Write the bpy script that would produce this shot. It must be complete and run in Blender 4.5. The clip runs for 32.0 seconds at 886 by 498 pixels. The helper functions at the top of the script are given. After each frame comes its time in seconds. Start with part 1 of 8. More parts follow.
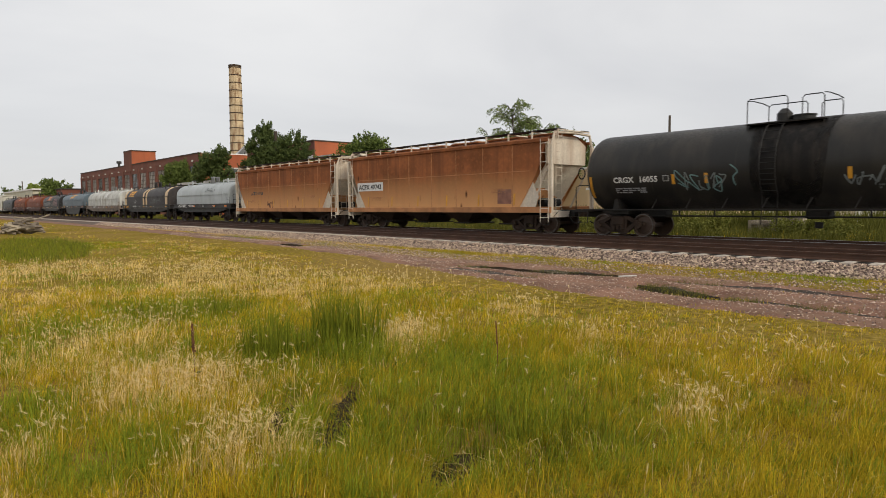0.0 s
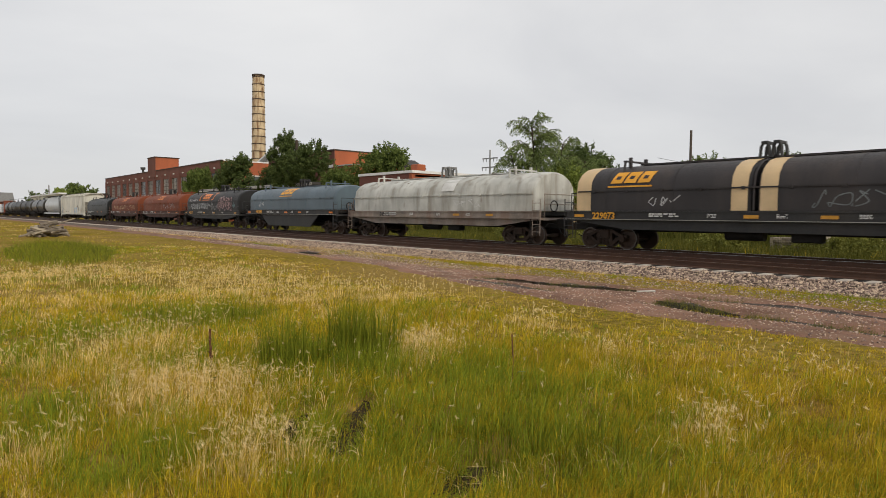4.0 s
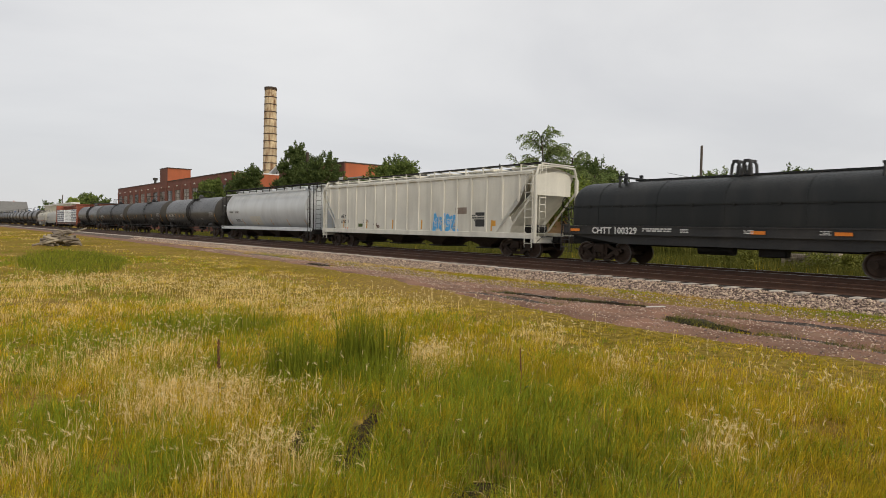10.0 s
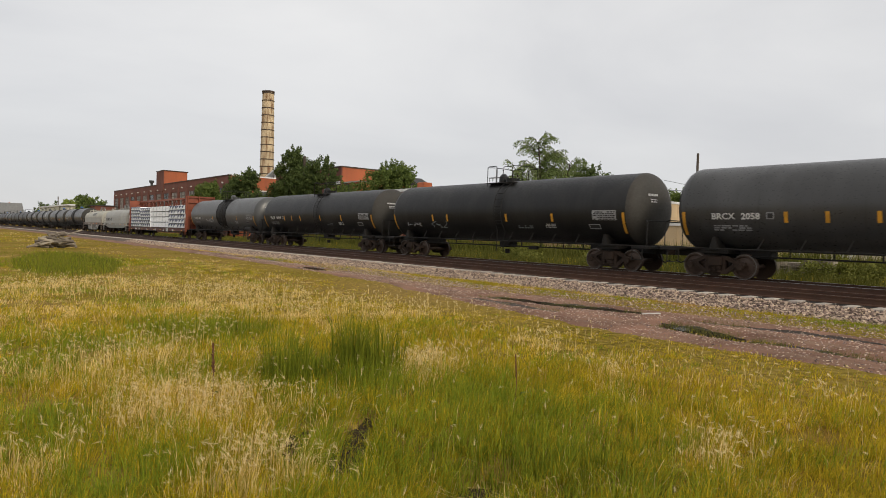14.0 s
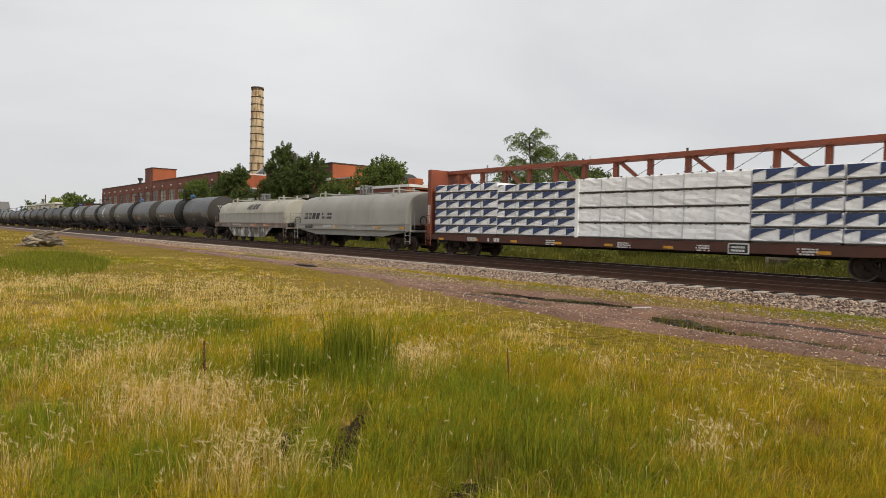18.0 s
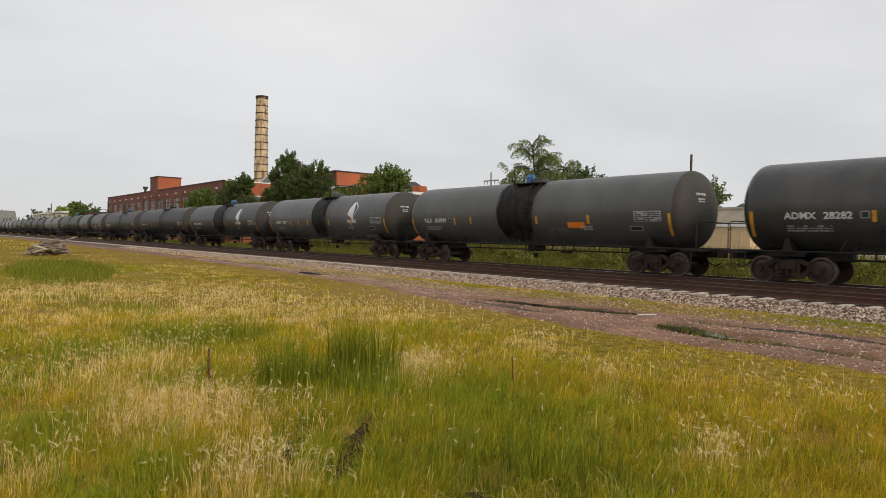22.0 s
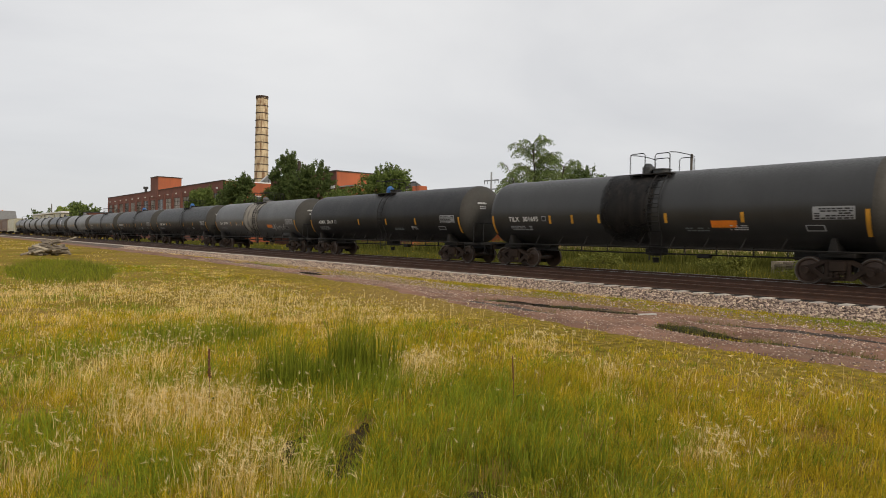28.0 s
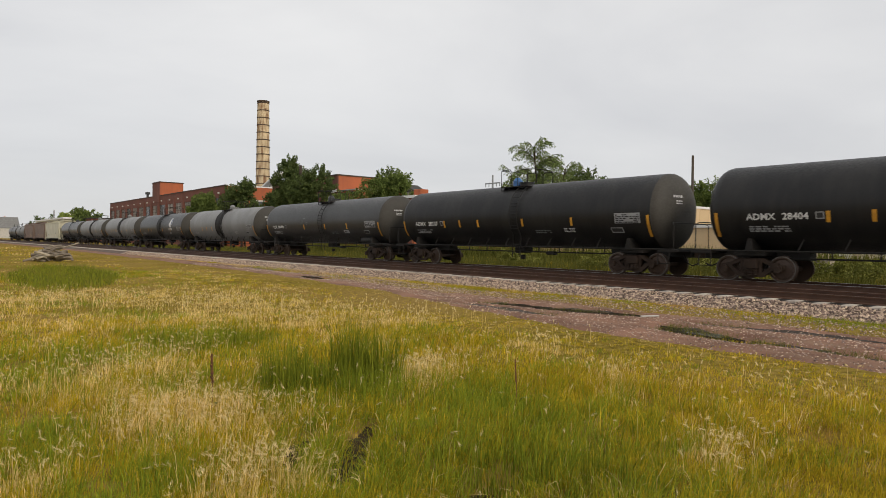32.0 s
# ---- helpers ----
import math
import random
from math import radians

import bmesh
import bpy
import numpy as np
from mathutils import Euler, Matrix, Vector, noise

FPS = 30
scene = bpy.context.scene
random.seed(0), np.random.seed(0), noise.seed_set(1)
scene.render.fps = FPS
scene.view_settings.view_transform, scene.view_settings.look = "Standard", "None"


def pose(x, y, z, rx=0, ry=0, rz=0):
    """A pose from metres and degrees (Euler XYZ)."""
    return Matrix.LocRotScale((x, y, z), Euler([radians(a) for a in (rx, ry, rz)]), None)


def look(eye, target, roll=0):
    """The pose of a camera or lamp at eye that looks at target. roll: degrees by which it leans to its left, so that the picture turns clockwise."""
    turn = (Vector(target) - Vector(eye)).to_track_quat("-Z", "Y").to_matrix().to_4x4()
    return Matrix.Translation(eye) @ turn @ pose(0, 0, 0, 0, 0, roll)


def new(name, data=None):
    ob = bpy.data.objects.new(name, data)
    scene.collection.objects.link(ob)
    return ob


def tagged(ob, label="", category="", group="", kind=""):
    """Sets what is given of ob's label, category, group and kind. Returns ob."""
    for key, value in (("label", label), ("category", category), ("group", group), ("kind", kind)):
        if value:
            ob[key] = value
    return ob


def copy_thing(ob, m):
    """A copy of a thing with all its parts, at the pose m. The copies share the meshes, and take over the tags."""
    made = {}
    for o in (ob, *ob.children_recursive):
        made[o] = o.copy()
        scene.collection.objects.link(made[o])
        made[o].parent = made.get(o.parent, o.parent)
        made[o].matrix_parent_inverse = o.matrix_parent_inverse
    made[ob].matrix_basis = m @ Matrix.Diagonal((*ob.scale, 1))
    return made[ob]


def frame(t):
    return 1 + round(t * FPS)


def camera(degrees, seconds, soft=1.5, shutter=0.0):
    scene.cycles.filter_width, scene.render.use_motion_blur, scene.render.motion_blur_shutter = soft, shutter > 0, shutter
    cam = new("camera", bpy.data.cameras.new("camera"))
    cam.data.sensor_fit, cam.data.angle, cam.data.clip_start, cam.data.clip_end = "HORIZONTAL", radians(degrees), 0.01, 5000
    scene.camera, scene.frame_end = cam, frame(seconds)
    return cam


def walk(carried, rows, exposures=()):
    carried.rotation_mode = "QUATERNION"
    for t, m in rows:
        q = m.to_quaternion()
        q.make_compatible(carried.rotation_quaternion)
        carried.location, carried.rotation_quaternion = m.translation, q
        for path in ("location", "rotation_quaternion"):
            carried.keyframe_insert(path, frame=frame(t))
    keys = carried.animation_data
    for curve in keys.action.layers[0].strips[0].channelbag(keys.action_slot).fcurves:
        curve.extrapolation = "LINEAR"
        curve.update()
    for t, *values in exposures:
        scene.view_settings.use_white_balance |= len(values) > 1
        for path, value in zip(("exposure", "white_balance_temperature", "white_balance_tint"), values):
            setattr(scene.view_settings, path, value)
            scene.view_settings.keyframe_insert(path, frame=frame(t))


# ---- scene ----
# x runs along the tracks (the train rolls towards +x), y across them, z up.
# ---- camera and its walk ----
cam = camera(70.47, 32.0, soft=0.8, shutter=0.1)
EYE = (0.0, 0.0, 1.75)
TURNS = [
    (0, 85.971, 0.484, 48.027), (0.5, 86.234, 0.117, 48.245), (1, 86.274, -0.136, 48.271),
    (1.5, 86.216, -0.560, 48.272), (2, 86.250, -0.186, 48.354), (2.5, 86.502, -0.454, 48.910),
    (3, 86.658, -0.176, 49.292), (3.5, 86.750, -0.350, 49.524), (5.5, 87.761, -0.738, 50.106),
    (6, 87.703, -0.663, 50.601), (6.5, 87.576, -0.832, 51.267), (7, 87.692, -1.002, 51.265),
    (7.5, 88.032, -1.017, 50.884), (8, 88.166, -1.365, 50.678), (8.5, 88.206, -1.157, 50.945),
    (9, 88.193, -0.770, 50.966), (9.5, 88.114, -0.779, 50.834), (10, 88.144, -1.121, 50.514),
    (10.5, 88.171, -1.238, 50.251), (11, 88.294, -1.304, 50.155), (11.5, 88.369, -1.429, 50.174),
    (12, 88.413, -1.388, 50.180), (12.5, 88.423, -1.403, 50.179), (13, 88.498, -1.564, 50.193),
    (13.5, 88.575, -1.594, 50.244), (14, 88.621, -1.630, 50.191), (14.5, 88.605, -1.653, 49.993),
    (16.5, 88.411, -1.402, 49.448), (17, 88.056, -1.384, 49.360), (17.5, 88.098, -1.344, 49.314),
    (18, 88.263, -1.226, 49.386), (18.5, 88.520, -1.192, 49.505), (19, 88.699, -1.178, 49.577),
    (19.5, 88.737, -1.227, 49.654), (20, 88.857, -1.198, 49.803), (20.5, 88.953, -1.273, 49.813),
    (21, 88.954, -1.183, 49.830), (21.5, 88.925, -1.015, 49.775), (22, 88.937, -1.052, 49.751),
    (22.5, 88.996, -1.006, 49.749), (23, 88.902, -0.973, 49.764), (23.5, 88.845, -0.984, 49.752),
    (24, 89.031, -0.917, 49.701), (24.5, 89.029, -0.874, 49.683), (25, 88.778, -0.810, 49.653),
    (25.5, 88.699, -0.823, 49.679), (27.5, 88.777, -0.851, 49.744), (28, 88.920, -0.999, 49.777),
    (28.5, 88.968, -1.196, 49.842), (29, 89.110, -1.031, 49.931), (29.5, 89.235, -0.888, 49.921),
    (30, 89.232, -0.868, 49.946), (30.5, 89.288, -0.945, 49.985), (31, 89.228, -0.589, 49.973),
    (31.5, 89.154, -0.540, 49.916), (32, 89.209, -0.591, 49.934),
]
walk(cam, [(t, pose(*EYE, rx, ry, rz)) for t, rx, ry, rz in TURNS],
     exposures=((0, 0.05), (1.3, 0.12), (2.2, 0.12), (3.2, 0.0), (32, 0.0)))

# ---- plan ----
RAIL = 0.47          # top of the rails
TRACK_Y = 22.65      # middle of the far track, on which the train runs
NEAR_Y = 18.55       # middle of the empty near track
TRAIN_SPEED = (153.836, 2.4953, -0.2542)   # metres per ten seconds, and its slow change


def train_way(t):
    k = t / 10
    return TRAIN_SPEED[0] * k + TRAIN_SPEED[1] * k ** 2 + TRAIN_SPEED[2] * k ** 3


# ---- world and sun: a thin bright overcast, the sun low beyond the tracks to the east ----
SUN_WAY = Vector((0.84, -0.12, 0.50)).normalized()
world = bpy.data.worlds.new("sky")
scene.world = world
world.use_nodes = True
wn = world.node_tree
wn.nodes.clear()


def wnode(kind, **values):
    n = wn.nodes.new(kind)
    for key, value in values.items():
        n.inputs[key].default_value = value
    return n


sky = wn.nodes.new("ShaderNodeTexSky")
sky.sky_type, sky.sun_disc = "NISHITA", False
sky.sun_elevation = math.asin(SUN_WAY.z)
sky.sun_rotation = math.atan2(SUN_WAY.x, SUN_WAY.y)
wco = wn.nodes.new("ShaderNodeTexCoord")
wmap = wnode("ShaderNodeMapping", Scale=(1.0, 1.0, 3.2))
wmap.inputs["Rotation"].default_value = (0.12, 0.2, 0.6)
wcloud = wnode("ShaderNodeTexNoise", Scale=1.3, Detail=6.0, Roughness=0.5, Distortion=0.5)
wramp = wn.nodes.new("ShaderNodeValToRGB")
wramp.color_ramp.elements[0].position, wramp.color_ramp.elements[1].position = 0.33, 0.68
wramp.color_ramp.elements[0].color = (0.672, 0.672, 0.686, 1)
wramp.color_ramp.elements[1].color = (0.86, 0.852, 0.844, 1)
wscale = wn.nodes.new("ShaderNodeVectorMath")
wscale.operation = "SCALE"
wscale.inputs["Scale"].default_value = 0.11
wmix = wn.nodes.new("ShaderNodeMix")
wmix.data_type = "RGBA"
wmix.inputs[0].default_value = 0.93
wbg = wnode("ShaderNodeBackground", Strength=1.0)
wout = wn.nodes.new("ShaderNodeOutputWorld")
for a, b in ((wco.outputs["Generated"], wmap.inputs["Vector"]), (wmap.outputs[0], wcloud.inputs["Vector"]),
             (wcloud.outputs["Fac"], wramp.inputs[0]), (sky.outputs[0], wscale.inputs[0]),
             (wscale.outputs[0], wmix.inputs["A"]), (wramp.outputs[0], wmix.inputs["B"]),
             (wmix.outputs["Result"], wbg.inputs["Color"]), (wbg.outputs[0], wout.inputs[0])):
    wn.links.new(a, b)

sun = new("sun", bpy.data.lights.new("sun", "SUN"))
sun.data.energy, sun.data.angle, sun.data.color = 1.9, radians(16), (1.0, 0.9, 0.74)
sun.matrix_world = look((0, 0, 60), Vector((0, 0, 60)) - SUN_WAY)

# ---- mesh tools ----
class Solid:
    """Collects corners and faces of one mesh."""

    def __init__(self):
        self.v, self.f = [], []

    def add(self, verts, faces):
        n = len(self.v)
        self.v += [tuple(p) for p in verts]
        self.f += [tuple(i + n for i in face) for face in faces]
        return self

    def box(self, x0, x1, y0, y1, z0, z1, bevel=0.0):
        b = min(bevel, (x1 - x0) / 3, (y1 - y0) / 3, (z1 - z0) / 3)
        if b <= 0:
            v = [(x, y, z) for x in (x0, x1) for y in (y0, y1) for z in (z0, z1)]
            return self.add(v, [(0, 1, 3, 2), (4, 6, 7, 5), (0, 4, 5, 1), (2, 3, 7, 6), (0, 2, 6, 4), (1, 5, 7, 3)])
        rings = []
        for z, i in ((z0, b), (z0 + b, 0), (z1 - b, 0), (z1, b)):
            c = b if i == 0 else b
            rings.append([(x0 + i + c, y0 + i, z), (x1 - i - c, y0 + i, z), (x1 - i, y0 + i + c, z), (x1 - i, y1 - i - c, z),
                          (x1 - i - c, y1 - i, z), (x0 + i + c, y1 - i, z), (x0 + i, y1 - i - c, z), (x0 + i, y0 + i + c, z)])
        return self.loft(rings)

    def loft(self, rings, closed=True, caps=True):
        n = len(rings[0])
        v = [p for ring in rings for p in ring]
        f = []
        for r in range(len(rings) - 1):
            for i in range(n if closed else n - 1):
                j = (i + 1) % n
                f.append((r * n + i, r * n + j, (r + 1) * n + j, (r + 1) * n + i))
        if caps:
            f.append(tuple(reversed(range(n))))
            f.append(tuple(range((len(rings) - 1) * n, len(rings) * n)))
        return self.add(v, f)

    def rod(self, a, b, r0, r1=None, n=8):
        a, b = Vector(a), Vector(b)
        way = (b - a).normalized()
        side = way.orthogonal().normalized()
        up = way.cross(side)
        rings = [[p + (side * math.cos(2 * math.pi * k / n) + up * math.sin(2 * math.pi * k / n)) * r for k in range(n)]
                 for p, r in ((a, r0), (b, r0 if r1 is None else r1))]
        return self.loft(rings)

    def pipe(self, points, r, n=6):
        """A bent rod through the points."""
        pts = [Vector(p) for p in points]
        rings, side = [], None
        for i, p in enumerate(pts):
            way = (pts[min(i + 1, len(pts) - 1)] - pts[max(i - 1, 0)]).normalized()
            side = (way.orthogonal() if side is None else side - way * side.dot(way)).normalized()
            up = way.cross(side)
            rings.append([p + (side * math.cos(2 * math.pi * k / n) + up * math.sin(2 * math.pi * k / n)) * r for k in range(n)])
        return self.loft(rings)

    def prism(self, outline, x0, x1):
        """Extrudes an outline of (y, z) from x0 to x1."""
        return self.loft([[(x, y, z) for y, z in outline] for x in (x0, x1)])

    def slab(self, outline, y0, y1):
        """Extrudes an outline of (x, z) from y0 to y1."""
        return self.loft([[(x, y, z) for x, z in outline] for y in (y1, y0)])

    def disc(self, c, r, y0, y1, n=20):
        """A wheel-like disc, its axle along y."""
        return self.loft([[(c[0] + r * math.cos(2 * math.pi * k / n), y, c[1] + r * math.sin(2 * math.pi * k / n)) for k in range(n)] for y in (y1, y0)])


def mesh_of(solid, name, material, smooth=35):
    me = bpy.data.meshes.new(name)
    me.from_pydata(solid.v, [], solid.f)
    me.materials.append(material)
    if smooth:
        me.polygons.foreach_set("use_smooth", [True] * len(me.polygons))
        me.set_sharp_from_angle(angle=radians(smooth))
    me.update()
    return me


def part(name, solid, material, parent, label="", smooth=35, at=None):
    """Links a solid as one mesh object under a thing or under a part."""
    me = solid if isinstance(solid, bpy.types.Mesh) else mesh_of(solid, name, material, smooth)
    ob = new(name, me)
    ob.parent = parent
    if at is not None:
        ob.matrix_basis = at
    if label:
        ob["label"] = label
    if name in ("small_print", "graffiti", "rail_brackets", "brake_rigging", "data_panel"):
        ob["kind"] = "stuff"
    return ob


def thing(name, label, category, group="", at=None, kind=""):
    ob = new(name)
    ob.empty_display_size = 0.3
    if at is not None:
        ob.matrix_basis = at
    return tagged(ob, label, category, group, kind)


def whole(name, solid, material, label, category, group="", kind="", at=None, smooth=35):
    ob = new(name, mesh_of(solid, name, material, smooth))
    if at is not None:
        ob.matrix_basis = at
    return tagged(ob, label, category, group, kind)


def raw_mesh(name, verts, faces, material, smooth=False):
    """A big mesh from numpy arrays: verts (n, 3), faces (m, k)."""
    me = bpy.data.meshes.new(name)
    n, (m, k) = len(verts), faces.shape
    me.vertices.add(n)
    me.vertices.foreach_set("co", np.asarray(verts, dtype=np.float32).ravel())
    me.loops.add(m * k)
    me.loops.foreach_set("vertex_index", faces.astype(np.int32).ravel())
    me.polygons.add(m)
    me.polygons.foreach_set("loop_start", np.arange(0, m * k, k, dtype=np.int32))
    me.polygons.foreach_set("loop_total", np.full(m, k, dtype=np.int32))
    me.polygons.foreach_set("use_smooth", np.full(m, smooth))
    me.materials.append(material)
    me.update(calc_edges=True)
    return me


GLYPHS = {}


def glyph_mesh(text):
    """Flat outlines of a text, one metre high, as corners and faces."""
    if text not in GLYPHS:
        cu = bpy.data.curves.new("letters", "FONT")
        cu.body, cu.size, cu.resolution_u, cu.offset = text, 1.37, 2, 0.036
        ob = bpy.data.objects.new("letters", cu)
        me = bpy.data.meshes.new_from_object(ob)
        GLYPHS[text] = ([tuple(v.co) for v in me.vertices], [tuple(p.vertices) for p in me.polygons])
        bpy.data.objects.remove(ob)
        bpy.data.meshes.remove(me)
    return GLYPHS[text]


def letters(text, x, z, height, wall, wide=1.0):
    """Letters on a wall: wall(z) gives the y of the surface."""
    s = Solid()
    v, f = glyph_mesh(text)
    return s.add([(x + p[0] * height * wide, wall(z + p[1] * height), z + p[1] * height) for p in v], f)


def patch(x0, x1, z0, z1, wall, steps=4, lean=0.0):
    """A painted or stuck-on panel that follows a wall."""
    s = Solid()
    v = []
    for k in range(steps + 1):
        z = z0 + (z1 - z0) * k / steps
        v += [(x0 + lean * k / steps, wall(z), z), (x1 + lean * k / steps, wall(z), z)]
    return s.add(v, [(2 * k, 2 * k + 1, 2 * k + 3, 2 * k + 2) for k in range(steps)])


def shape_on(outline, x, z, wall, rows=14):
    """A convex painted shape that follows a curved wall."""
    lo, hi = min(p[1] for p in outline), max(p[1] for p in outline)
    v = []
    for k in range(rows + 1):
        h = lo + (hi - lo) * min(max(k / rows, 1e-4), 1 - 1e-4)
        cut = [a[0] + (b[0] - a[0]) * (h - a[1]) / (b[1] - a[1]) for a, b in zip(outline, outline[1:] + outline[:1]) if (a[1] - h) * (b[1] - h) < 0]
        v += [(x + min(cut), wall(z + h), z + h), (x + max(cut), wall(z + h), z + h)]
    return Solid().add(v, [(2 * k, 2 * k + 1, 2 * k + 3, 2 * k + 2) for k in range(rows)])


def lines_of_bars(x0, z0, w, h, rows, wall, seed):
    """Small print that cannot be read: rows of short bars."""
    rng, s = random.Random(seed), Solid()
    for r in range(rows):
        z, x = z0 - r * h * 1.6, x0
        while x < x0 + w:
            step = rng.uniform(0.06, 0.22) * max(w, 0.5)
            if rng.random() < 0.85:
                q = patch(x, min(x + step * 0.8, x0 + w), z - h, z, wall, 1)
                s.add(q.v, q.f)
            x += step
    return s


def bubbles(x0, x1, z0, z1, wall, seed, pen=0.04, count=5, filled=False):
    """Fat sprayed bubble letters, each a rounded outline with an inner stroke."""
    rng, s = random.Random(seed), Solid()
    wide = (x1 - x0) / count
    for i in range(count):
        cx, cz = x0 + wide * (i + 0.5), (z0 + z1) / 2 + rng.uniform(-0.06, 0.06) * (z1 - z0)
        rings = []
        for scale, turn in ((1.0, 0.0), (0.42, rng.uniform(-0.6, 0.6))):
            a1, a2, lean = rng.uniform(0, 6.28), rng.uniform(0, 6.28), rng.uniform(-0.15, 0.25)
            loop = []
            for k in range(26):
                a = 2 * math.pi * k / 26
                r = scale * (1 + 0.20 * math.sin(3 * a + a1) + 0.13 * math.sin(5 * a + a2))
                c, d = math.cos(a + turn), math.sin(a + turn)
                ex = math.copysign(abs(c) ** 0.7, c) * r * wide * 0.56
                ez = math.copysign(abs(d) ** 0.7, d) * r * (z1 - z0) * 0.46
                loop.append((cx + ex + lean * ez, cz + ez))
            rings.append(loop)
        for j, loop in enumerate(rings):
            c0 = (sum(p[0] for p in loop) / 26, sum(p[1] for p in loop) / 26)
            inner = []
            for p in loop:
                d = math.hypot(p[0] - c0[0], p[1] - c0[1]) or 1
                q = 0.12 if filled and j == 0 else max(0.0, 1 - pen / d)
                inner.append((c0[0] + (p[0] - c0[0]) * q, c0[1] + (p[1] - c0[1]) * q))
            if filled and j:
                continue
            v = [(x, wall(z), z) for x, z in loop] + [(x, wall(z), z) for x, z in inner]
            s.add(v, [(k, (k + 1) % 26, 26 + (k + 1) % 26, 26 + k) for k in range(26)])
    return s


def scribble(x0, x1, z0, z1, wall, seed, pen=0.035, letters_n=7):
    """Spray-paint loops and strokes on a wall, as thin ribbons."""
    rng, s = random.Random(seed), Solid()
    wide = (x1 - x0) / letters_n
    for i in range(letters_n):
        cx, cz = x0 + wide * (i + 0.5), (z0 + z1) / 2
        pts = [(cx + rng.uniform(-0.55, 0.55) * wide, cz + rng.uniform(-0.5, 0.5) * (z1 - z0)) for _ in range(rng.choice((4, 5, 6)))]
        way = []
        for k in range(len(pts) - 1):
            p0, p1, p2, p3 = (pts[max(k - 1, 0)], pts[k], pts[k + 1], pts[min(k + 2, len(pts) - 1)])
            for j in range(6):
                u = j / 6
                way.append(tuple(0.5 * (2 * p1[m] + (p2[m] - p0[m]) * u + (2 * p0[m] - 5 * p1[m] + 4 * p2[m] - p3[m]) * u * u
                                        + (3 * p1[m] - p0[m] - 3 * p2[m] + p3[m]) * u ** 3) for m in (0, 1)))
        v, f = [], []
        for k, (px, pz) in enumerate(way):
            qx, qz = way[min(k + 1, len(way) - 1)]
            ox, oz = way[max(k - 1, 0)]
            dx, dz = qx - ox, qz - oz
            d = math.hypot(dx, dz) or 1
            nx, nz = -dz / d * pen / 2, dx / d * pen / 2
            for sg in (1, -1):
                z = min(max(pz + sg * nz, z0 - 0.1), z1 + 0.1)
                v.append((px + sg * nx, wall(z), z))
        f = [(2 * k, 2 * k + 1, 2 * k + 3, 2 * k + 2) for k in range(len(way) - 1)]
        s.add(v, f)
    return s


